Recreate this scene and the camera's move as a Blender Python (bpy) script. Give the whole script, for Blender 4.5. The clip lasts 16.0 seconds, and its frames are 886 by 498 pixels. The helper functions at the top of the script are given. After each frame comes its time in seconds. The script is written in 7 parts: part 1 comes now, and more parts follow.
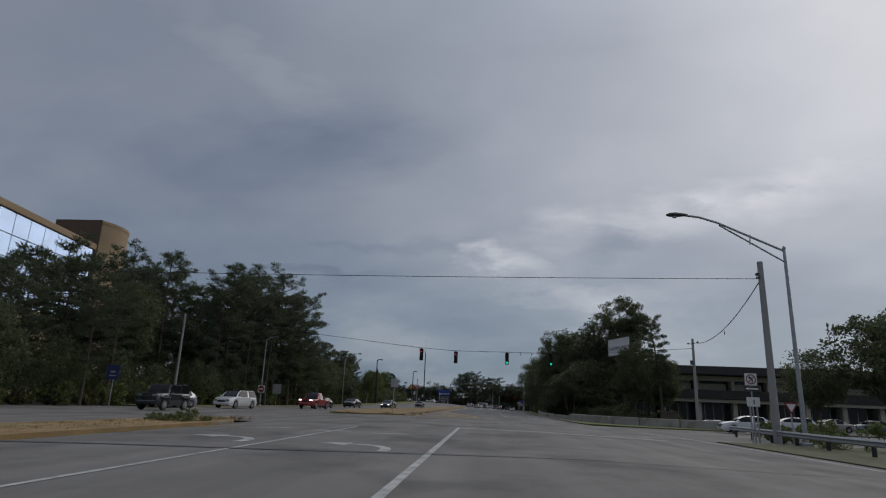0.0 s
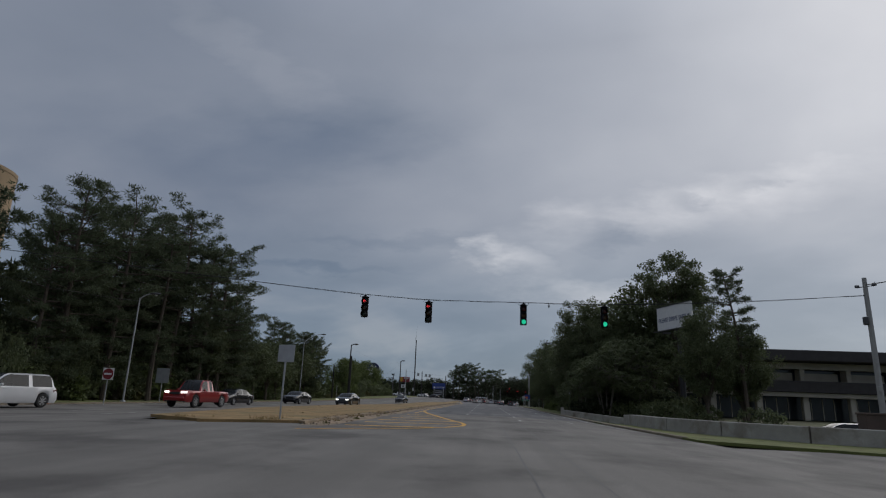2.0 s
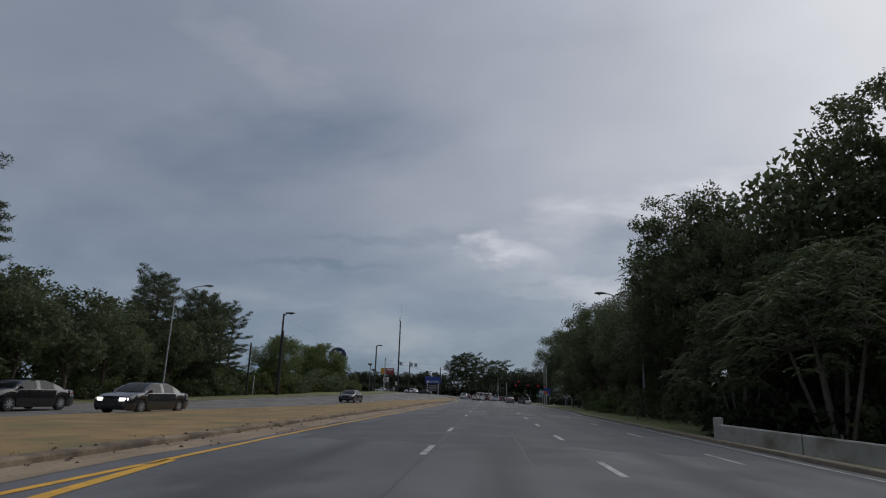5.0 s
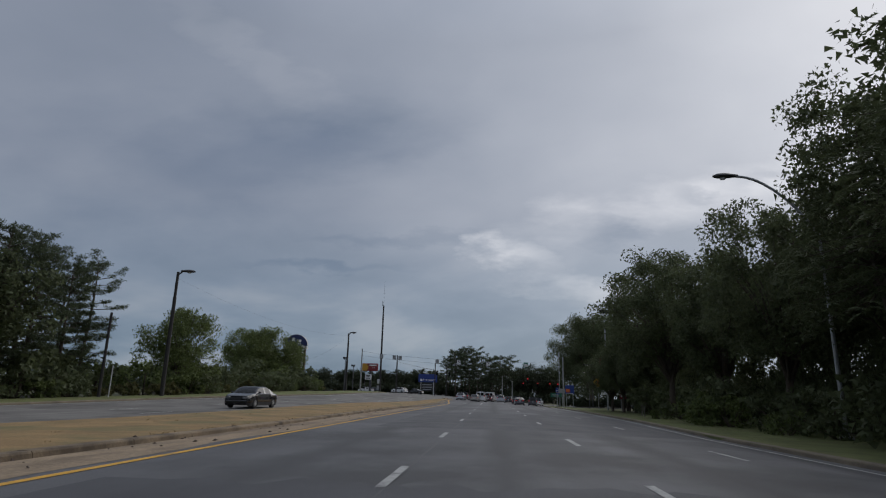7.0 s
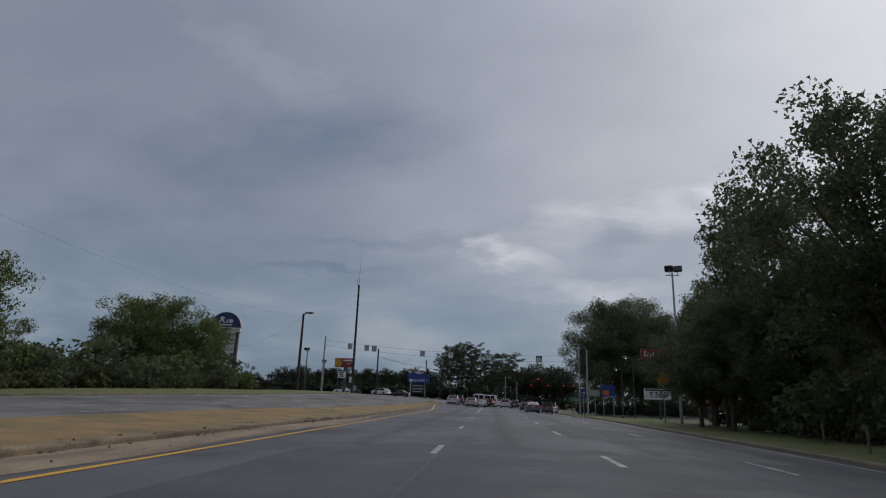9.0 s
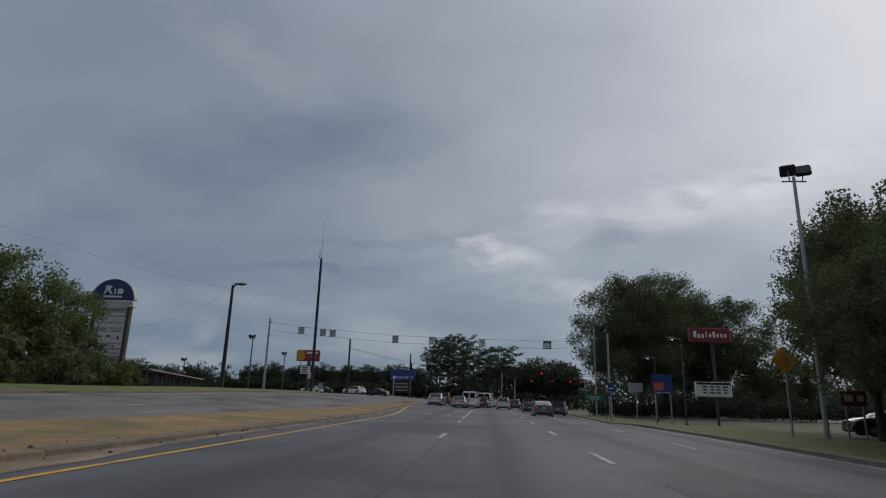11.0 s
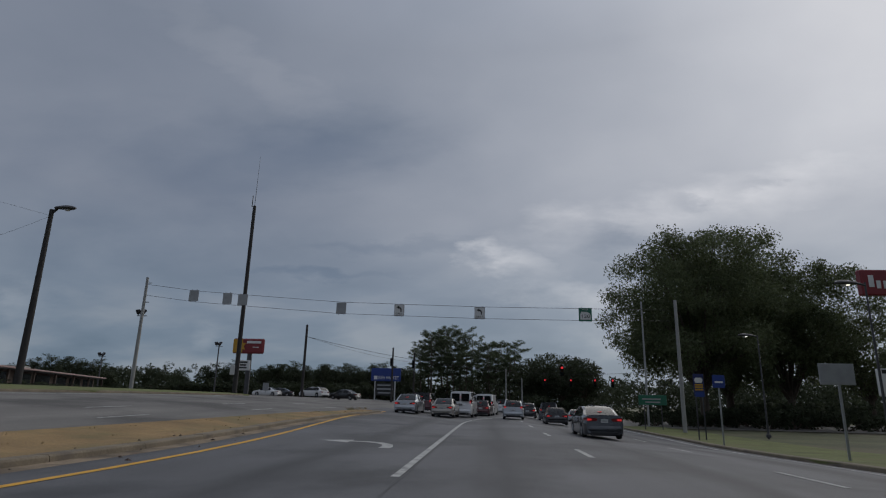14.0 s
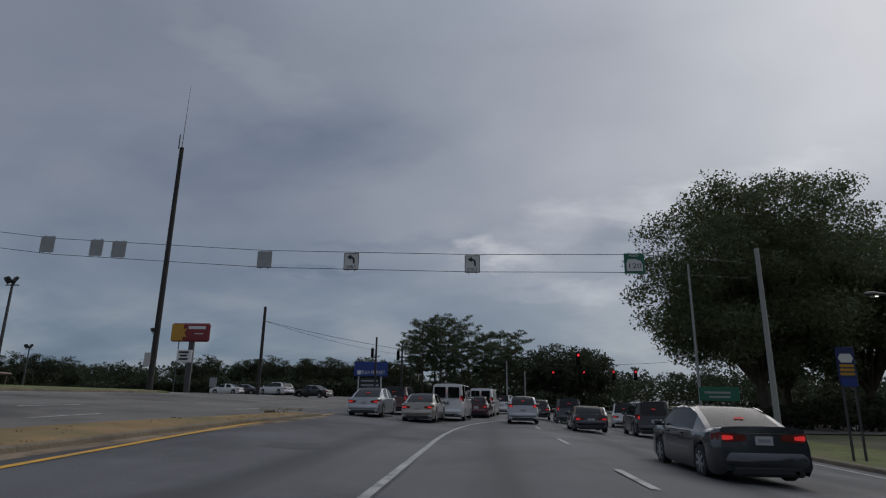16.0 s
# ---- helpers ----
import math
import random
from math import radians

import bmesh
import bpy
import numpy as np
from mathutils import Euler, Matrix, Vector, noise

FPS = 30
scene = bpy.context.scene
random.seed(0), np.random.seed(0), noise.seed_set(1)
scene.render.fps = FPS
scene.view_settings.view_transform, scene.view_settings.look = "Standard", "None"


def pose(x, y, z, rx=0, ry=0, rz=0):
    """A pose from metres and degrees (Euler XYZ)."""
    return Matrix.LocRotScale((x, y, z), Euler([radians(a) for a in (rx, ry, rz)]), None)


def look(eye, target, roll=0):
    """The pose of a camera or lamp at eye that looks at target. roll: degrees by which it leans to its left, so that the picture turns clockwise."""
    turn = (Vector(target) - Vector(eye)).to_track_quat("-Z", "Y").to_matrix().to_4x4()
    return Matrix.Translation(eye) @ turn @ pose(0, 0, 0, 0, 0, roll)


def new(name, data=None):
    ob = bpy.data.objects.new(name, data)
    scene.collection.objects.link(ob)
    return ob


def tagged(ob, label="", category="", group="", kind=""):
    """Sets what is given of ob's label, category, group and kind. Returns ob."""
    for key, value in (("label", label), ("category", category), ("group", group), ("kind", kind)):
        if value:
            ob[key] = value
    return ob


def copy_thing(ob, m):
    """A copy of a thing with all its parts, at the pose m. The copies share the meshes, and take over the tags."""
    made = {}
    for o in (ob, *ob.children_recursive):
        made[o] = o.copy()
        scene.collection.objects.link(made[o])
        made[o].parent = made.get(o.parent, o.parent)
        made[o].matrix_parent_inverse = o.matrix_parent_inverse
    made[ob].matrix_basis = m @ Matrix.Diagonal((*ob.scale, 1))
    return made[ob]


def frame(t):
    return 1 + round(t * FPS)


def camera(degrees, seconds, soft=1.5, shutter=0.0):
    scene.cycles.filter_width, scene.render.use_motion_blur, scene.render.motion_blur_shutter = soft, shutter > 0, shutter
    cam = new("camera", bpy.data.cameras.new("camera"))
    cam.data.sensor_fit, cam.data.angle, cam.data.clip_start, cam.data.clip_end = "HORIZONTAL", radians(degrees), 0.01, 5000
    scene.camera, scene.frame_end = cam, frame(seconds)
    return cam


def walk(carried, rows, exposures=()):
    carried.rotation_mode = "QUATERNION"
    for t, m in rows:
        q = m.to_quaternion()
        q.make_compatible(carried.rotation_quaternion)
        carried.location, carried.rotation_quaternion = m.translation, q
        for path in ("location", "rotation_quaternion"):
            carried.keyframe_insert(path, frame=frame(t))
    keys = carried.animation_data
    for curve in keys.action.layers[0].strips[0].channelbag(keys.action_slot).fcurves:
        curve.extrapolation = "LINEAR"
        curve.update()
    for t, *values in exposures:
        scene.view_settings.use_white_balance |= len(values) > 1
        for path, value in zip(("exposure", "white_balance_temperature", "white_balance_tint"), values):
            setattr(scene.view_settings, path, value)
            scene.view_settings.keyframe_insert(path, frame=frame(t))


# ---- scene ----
cam = camera(74.4, 16.0, 1.15)
PATH = [
    (0, (-0.046, 15.868, 1.25), (-0.201, 17.795, 1.761), 2.3),
    (0.5, (-0.03, 23.96, 1.231), (-0.187, 25.886, 1.748), 2.1),
    (1, (0.027, 32.007, 1.227), (-0.131, 33.933, 1.74), 2.1),
    (1.5, (0.044, 39.927, 1.291), (-0.11, 41.855, 1.801), 1.9),
    (2, (0.044, 47.891, 1.283), (-0.109, 49.823, 1.778), 2.2),
    (2.5, (0.047, 55.871, 1.27), (-0.109, 57.803, 1.766), 2.3),
    (3, (0.069, 63.691, 1.239), (-0.088, 65.624, 1.728), 1.9),
    (3.5, (0.067, 71.594, 1.2), (-0.089, 73.529, 1.684), 1.3),
    (4, (0.018, 79.419, 1.345), (-0.14, 81.354, 1.827), 1.7),
    (6.5, (0.05, 118.174, 1.263), (-0.112, 120.107, 1.749), 1.7),
    (7, (0.079, 125.782, 1.247), (-0.087, 127.715, 1.732), 1.4),
    (7.5, (0.004, 133.263, 1.215), (-0.167, 135.195, 1.704), 1.4),
    (8, (-0.121, 140.619, 1.225), (-0.295, 142.55, 1.716), 1.7),
    (8.5, (-0.125, 147.881, 1.246), (-0.298, 149.812, 1.741), 1.9),
    (9, (-0.172, 154.628, 1.184), (-0.343, 156.559, 1.68), 2.0),
    (11.5, (-0.018, 181.108, 1.151), (-0.166, 183.04, 1.646), 1.5),
    (12, (0.006, 185.808, 1.128), (-0.144, 187.739, 1.629), 1.6),
    (12.5, (-0.001, 190.196, 1.149), (-0.151, 192.126, 1.654), 1.5),
    (13, (-0.001, 194.553, 1.132), (-0.151, 196.481, 1.641), 1.5),
    (13.5, (-0.009, 198.866, 1.148), (-0.161, 200.794, 1.657), 1.5),
    (14, (-0.012, 203.007, 1.158), (-0.163, 204.935, 1.667), 1.3),
    (14.5, (0.05, 207.004, 1.137), (-0.102, 208.932, 1.648), 1.3),
    (15, (0.005, 210.924, 1.209), (-0.146, 212.852, 1.717), 1.2),
    (15.5, (-0.013, 214.561, 1.21), (-0.159, 216.49, 1.716), 1.0),
    (16, (0.037, 218.019, 1.179), (-0.105, 219.95, 1.68), 0.8),
]
walk(cam, [(t, look(eye, target, roll)) for t, eye, target, roll in PATH], [(0, 0.0), (3.4, 0.0), (4.2, 0.06), (6.5, 0.18), (7.2, 0.18), (8.0, 0.12), (9.0, 0.10), (11.5, 0.03), (12.5, -0.04), (16, -0.06)])

# ---- light: an overcast evening, the sun behind cloud ahead on the right ----
SUN_AZ, SUN_EL = radians(40), radians(34)
SUN_DIR = Vector((math.sin(SUN_AZ) * math.cos(SUN_EL), math.cos(SUN_AZ) * math.cos(SUN_EL), math.sin(SUN_EL)))


def nodes_of(tree):
    def add(kind, **props):
        n = tree.nodes.new(kind)
        for key, value in props.items():
            if key == "ins":
                for slot, v in value.items():
                    if isinstance(v, bpy.types.NodeSocket):
                        tree.links.new(v, n.inputs[slot])
                    else:
                        n.inputs[slot].default_value = v
            elif key == "ramp":
                els = n.color_ramp.elements
                while len(els) < len(value):
                    els.new(0.5)
                for el, (pos, col) in zip(els, value):
                    el.position, el.color = pos, (*col, 1) if len(col) == 3 else col
            elif key == "operation":
                n.operation = value
            elif key == "blend":
                n.blend_type = value
            elif key == "data":
                n.data_type = value
        return n
    return add


def build_world():
    world = bpy.data.worlds.new("overcast_sky")
    scene.world = world
    world.use_nodes = True
    tree = world.node_tree
    tree.nodes.clear()
    add = nodes_of(tree)
    out = tree.nodes.new("ShaderNodeOutputWorld")
    coord = tree.nodes.new("ShaderNodeTexCoord").outputs["Generated"]
    sep = add("ShaderNodeSeparateXYZ", ins={0: coord}).outputs

    def m(op, a, b=0.0, c=0.0):
        return add("ShaderNodeMath", operation=op, ins={0: a, 1: b, 2: c}).outputs[0]

    z = m("MAXIMUM", sep[2], 0.0)
    lift = m("ADD", z, 0.34)
    flat = add("ShaderNodeCombineXYZ", ins={0: m("DIVIDE", sep[0], lift), 1: m("DIVIDE", sep[1], lift), 2: 0.0}).outputs[0]
    # broad cloud sheets, drawn out across the view, and finer billows on them
    stretch = add("ShaderNodeMapping", ins={0: flat, "Rotation": (0, 0, 0.42), "Scale": (0.9, 1.05, 1.0), "Location": (1.3, 4.1, 0)}).outputs[0]
    warp = add("ShaderNodeTexNoise", ins={0: stretch, "Scale": 0.7, "Detail": 2.0})
    bent = add("ShaderNodeVectorMath", operation="MULTIPLY_ADD", ins={0: warp.outputs[1], 1: (0.6, 0.6, 0.0), 2: stretch}).outputs[0]
    big = add("ShaderNodeTexNoise", ins={0: bent, "Scale": 0.75, "Detail": 4.0, "Roughness": 0.5}).outputs[0]
    fine = add("ShaderNodeTexNoise", ins={0: bent, "Scale": 2.2, "Detail": 5.0, "Roughness": 0.5}).outputs[0]
    mass = m("ADD", m("MULTIPLY", big, 0.68), m("MULTIPLY", fine, 0.32))
    sheet = add("ShaderNodeValToRGB", ramp=[(0.32, (0.162, 0.196, 0.254)), (0.44, (0.222, 0.252, 0.316)), (0.54, (0.270, 0.297, 0.358)), (0.68, (0.352, 0.372, 0.424))], ins={0: mass}).outputs[0]
    # the cloud deck thins ahead, low down: bluer air towards the horizon
    low = add("ShaderNodeMapRange", ins={0: z, 1: 0.02, 2: 0.30, 3: 1.0, 4: 0.0}).outputs[0]
    air = add("ShaderNodeValToRGB", ramp=[(0.38, (0.098, 0.162, 0.238)), (0.50, (0.142, 0.208, 0.288)), (0.64, (0.250, 0.300, 0.362))], ins={0: fine}).outputs[0]
    sky1 = add("ShaderNodeMix", data="RGBA", ins={0: m("MULTIPLY", low, 0.85), 6: sheet, 7: air}).outputs[2]

    def toward(direction, a, b):
        d = add("ShaderNodeVectorMath", operation="DOT_PRODUCT", ins={0: coord, 1: direction}).outputs["Value"]
        return add("ShaderNodeMapRange", ins={0: d, 1: math.cos(radians(a)), 2: math.cos(radians(b)), 3: 0.0, 4: 1.0}).outputs[0]

    wide = m("POWER", toward(SUN_DIR, 64, 4), 1.8)
    near = m("POWER", toward(SUN_DIR, 22, 2), 1.6)
    glow = m("MULTIPLY", m("ADD", m("MULTIPLY", wide, 0.205), m("MULTIPLY", near, 0.20)), m("ADD", m("MULTIPLY", mass, 1.1), 0.40))
    # the cloud forms over the road ahead, each with a torn edge
    ahead = m("MAXIMUM", sep[1], 0.05)
    gno = add("ShaderNodeCombineXYZ", ins={0: m("DIVIDE", sep[0], ahead), 1: m("DIVIDE", sep[2], ahead), 2: 0.0}).outputs[0]
    tear = add("ShaderNodeTexNoise", ins={0: add("ShaderNodeMapping", ins={0: gno, "Scale": (7.0, 17.0, 1.0)}).outputs[0], "Scale": 1.0, "Detail": 6.0, "Roughness": 0.58})
    torn = add("ShaderNodeVectorMath", operation="MULTIPLY_ADD", ins={0: add("ShaderNodeVectorMath", operation="SUBTRACT", ins={0: tear.outputs[1], 1: (0.5, 0.5, 0.5)}).outputs[0], 1: (0.24, 0.10, 0.0), 2: gno}).outputs[0]

    def form(u, v, ru, rv, lean=0.0):
        local = add("ShaderNodeMapping", ins={0: torn, "Location": (-u, -v, 0)}).outputs[0]
        turned = add("ShaderNodeMapping", ins={0: local, "Rotation": (0, 0, -lean)}).outputs[0]
        unit = add("ShaderNodeMapping", ins={0: turned, "Scale": (1 / ru, 1 / rv, 0)}).outputs[0]
        far = add("ShaderNodeVectorMath", operation="LENGTH", ins={0: unit}).outputs["Value"]
        return m("SMOOTH_MIN", add("ShaderNodeMapRange", ins={0: far, 1: 0.30, 2: 1.12, 3: 1.0, 4: 0.0}).outputs[0], 1.0, 0.1)

    puffs = m("MAXIMUM", m("ADD", m("MULTIPLY", tear.outputs[0], 3.4), -0.95), 0.0)
    thin = m("MULTIPLY", form(0.026, 0.243, 0.082, 0.034, -0.08), m("ADD", m("MULTIPLY", puffs, 0.25), 0.03))
    band = m("MULTIPLY", form(0.38, 0.350, 0.40, 0.050, 0.20), m("MULTIPLY", puffs, 0.15))
    wisp = m("MULTIPLY", form(0.16, 0.19, 0.16, 0.022), m("MULTIPLY", puffs, 0.12))
    dusk = m("MULTIPLY", form(0.215, 0.283, 0.07, 0.028), 0.09)
    knots = m("MULTIPLY", m("ADD", form(0.36, 0.361, 0.042, 0.020), form(0.46, 0.376, 0.045, 0.022)), 0.10)
    ray_ = m("MULTIPLY", form(-0.47, 0.64, 0.30, 0.050, -0.62), 0.035)
    deep = m("MULTIPLY", m("ADD", form(-0.78, 0.40, 0.42, 0.17), form(-0.28, 0.46, 0.20, 0.08)), 0.042)
    bars_ = m("MULTIPLY", m("ADD", form(-0.30, 0.222, 0.16, 0.012), form(-0.14, 0.27, 0.22, 0.016)), 0.045)
    shade = m("MULTIPLY", form(-0.42, 0.42, 0.42, 0.14, 0.2), 0.045)
    heaps = m("MULTIPLY", m("ADD", form(-0.86, 0.17, 0.06, 0.05), form(-0.50, 0.11, 0.04, 0.022)), m("MULTIPLY", puffs, 0.07))
    dark = m("SUBTRACT", m("ADD", m("ADD", dusk, knots), m("ADD", m("ADD", bars_, shade), deep)), ray_)
    thin = m("SUBTRACT", m("ADD", m("ADD", thin, heaps), m("ADD", band, wisp)), dark)
    lit = add("ShaderNodeMix", data="RGBA", blend="ADD", ins={0: 1.0, 6: sky1, 7: add("ShaderNodeVectorMath", operation="SCALE", ins={0: (1.0, 0.985, 0.965), "Scale": glow}).outputs[0]}).outputs[2]
    lit = add("ShaderNodeMix", data="RGBA", blend="ADD", ins={0: 1.0, 6: lit, 7: add("ShaderNodeVectorMath", operation="SCALE", ins={0: (1.0, 0.935, 0.865), "Scale": thin}).outputs[0]}).outputs[2]
    clear = add("ShaderNodeTexSky")
    clear.sky_type, clear.sun_disc = "NISHITA", False
    clear.sun_elevation, clear.sun_rotation = SUN_EL, SUN_AZ
    veil = add("ShaderNodeVectorMath", operation="SCALE", ins={0: clear.outputs[0], "Scale": 0.05}).outputs[0]
    total = add("ShaderNodeMix", data="RGBA", ins={0: 0.88, 6: veil, 7: lit}).outputs[2]
    # overhead, where the deck is lit from above, it is brighter
    over = add("ShaderNodeMapRange", ins={0: z, 1: 0.55, 2: 0.95, 3: 1.0, 4: 1.7}).outputs[0]
    final = add("ShaderNodeVectorMath", operation="SCALE", ins={0: total, "Scale": over}).outputs[0]
    back = add("ShaderNodeBackground", ins={0: final, 1: 1.0})
    tree.links.new(back.outputs[0], out.inputs[0])


build_world()
sun = new("sun", bpy.data.lights.new("sun", "SUN"))
sun.data.energy, sun.data.angle, sun.data.color = 0.95, radians(64), (1.0, 0.95, 0.88)
sun.matrix_world = look(SUN_DIR * 100, (0, 0, 0))
scene.view_settings.exposure = 0.0


# ---- materials ----
def surface(name, base, rough=0.6, metal=0.0, vary=0.0, scale=2.0, fine=0.0, fine_scale=60.0, bump=0.0, bump_scale=40.0, per_object=0.0, emit=None, power=0.0, stain=None, stain_scale=0.4, stain_at=(0.5, 0.7), stretch=(1, 1, 1), leaf=False, spec=0.5, coat=0.0, streak=0.0, oil=0.0):
    """A procedural material: a base colour varied at two scales, with stains of their own colour, and a fine relief."""
    mat = bpy.data.materials.new(name)
    mat.use_nodes = True
    tree = mat.node_tree
    tree.nodes.clear()
    add = nodes_of(tree)
    out = tree.nodes.new("ShaderNodeOutputMaterial")
    bsdf = add("ShaderNodeBsdfPrincipled", ins={"Roughness": rough, "Metallic": metal, "Specular IOR Level": spec, "Coat Weight": coat})
    place = add("ShaderNodeMapping", ins={0: tree.nodes.new("ShaderNodeTexCoord").outputs["Object"], "Scale": stretch}).outputs[0]
    col = add("ShaderNodeRGB").outputs[0]
    col.default_value = (*base, 1)

    def scaled(value, low, high):
        return add("ShaderNodeMapRange", ins={0: value, 1: 0.25, 2: 0.75, 3: low, 4: high}).outputs[0]

    if vary:
        n = add("ShaderNodeTexNoise", ins={0: place, "Scale": scale, "Detail": 5.0}).outputs[0]
        col = add("ShaderNodeVectorMath", operation="SCALE", ins={0: col, "Scale": scaled(n, 1 - vary, 1 + vary)}).outputs[0]
    if streak:
        along = add("ShaderNodeMapping", ins={0: place, "Scale": (0.9, 0.02, 1.0)}).outputs[0]
        n = add("ShaderNodeTexNoise", ins={0: along, "Scale": 1.0, "Detail": 4.0}).outputs[0]
        col = add("ShaderNodeVectorMath", operation="SCALE", ins={0: col, "Scale": scaled(n, 1 - streak, 1 + streak)}).outputs[0]
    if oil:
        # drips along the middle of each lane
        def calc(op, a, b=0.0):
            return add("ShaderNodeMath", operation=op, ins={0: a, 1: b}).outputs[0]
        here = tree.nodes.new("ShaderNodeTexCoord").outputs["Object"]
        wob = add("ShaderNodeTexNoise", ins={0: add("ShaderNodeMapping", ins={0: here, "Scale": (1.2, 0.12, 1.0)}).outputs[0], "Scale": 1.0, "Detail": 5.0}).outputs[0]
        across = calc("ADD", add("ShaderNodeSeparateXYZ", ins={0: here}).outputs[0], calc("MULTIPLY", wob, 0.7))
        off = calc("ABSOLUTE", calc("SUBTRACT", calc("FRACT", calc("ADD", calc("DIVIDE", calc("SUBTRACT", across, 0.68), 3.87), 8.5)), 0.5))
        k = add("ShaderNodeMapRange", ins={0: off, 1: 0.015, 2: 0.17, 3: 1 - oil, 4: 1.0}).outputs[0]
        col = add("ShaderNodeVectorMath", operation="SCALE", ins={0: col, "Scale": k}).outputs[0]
    if fine:
        n = add("ShaderNodeTexNoise", ins={0: place, "Scale": fine_scale, "Detail": 3.0}).outputs[0]
        col = add("ShaderNodeVectorMath", operation="SCALE", ins={0: col, "Scale": scaled(n, 1 - fine, 1 + fine)}).outputs[0]
    if per_object:
        r = add("ShaderNodeNewGeometry").outputs["Random Per Island"] if leaf else add("ShaderNodeObjectInfo").outputs["Random"]
        k = add("ShaderNodeMapRange", ins={0: r, 1: 0.0, 2: 1.0, 3: 1 - per_object, 4: 1 + per_object}).outputs[0]
        col = add("ShaderNodeVectorMath", operation="SCALE", ins={0: col, "Scale": k}).outputs[0]
    if stain:
        n = add("ShaderNodeTexNoise", ins={0: place, "Scale": stain_scale, "Detail": 6.0, "Roughness": 0.6}).outputs[0]
        k = add("ShaderNodeMapRange", ins={0: n, 1: stain_at[0], 2: stain_at[1], 3: 0.0, 4: 1.0}).outputs[0]
        col = add("ShaderNodeMix", data="RGBA", ins={0: k, 6: col, 7: (*stain, 1)}).outputs[2]
    tree.links.new(col, bsdf.inputs["Base Color"])
    if bump:
        n = add("ShaderNodeTexNoise", ins={0: place, "Scale": bump_scale, "Detail": 4.0}).outputs[0]
        b = add("ShaderNodeBump", ins={"Strength": bump, "Distance": 0.02, "Height": n}).outputs[0]
        tree.links.new(b, bsdf.inputs["Normal"])
    if emit:
        bsdf.inputs["Emission Color"].default_value, bsdf.inputs["Emission Strength"].default_value = (*emit, 1), power
    last = bsdf.outputs[0]
    if leaf:
        thin = add("ShaderNodeBsdfTranslucent", ins={0: col}).outputs[0]
        last = add("ShaderNodeMixShader", ins={0: 0.38, 1: bsdf.outputs[0], 2: thin}).outputs[0]
    tree.links.new(last, out.inputs[0])
    return mat


def glass_mat(name, tint, rough=0.03, see=0.35):
    mat = bpy.data.materials.new(name)
    mat.use_nodes = True
    tree = mat.node_tree
    tree.nodes.clear()
    add = nodes_of(tree)
    out = tree.nodes.new("ShaderNodeOutputMaterial")
    gloss = add("ShaderNodeBsdfPrincipled", ins={"Base Color": (*tint, 1), "Roughness": rough, "Specular IOR Level": 0.34})
    clear = add("ShaderNodeBsdfTransparent", ins={0: (0.55, 0.6, 0.6, 1)})
    mix = add("ShaderNodeMixShader", ins={0: see, 1: gloss.outputs[0], 2: clear.outputs[0]})
    tree.links.new(mix.outputs[0], out.inputs[0])
    return mat


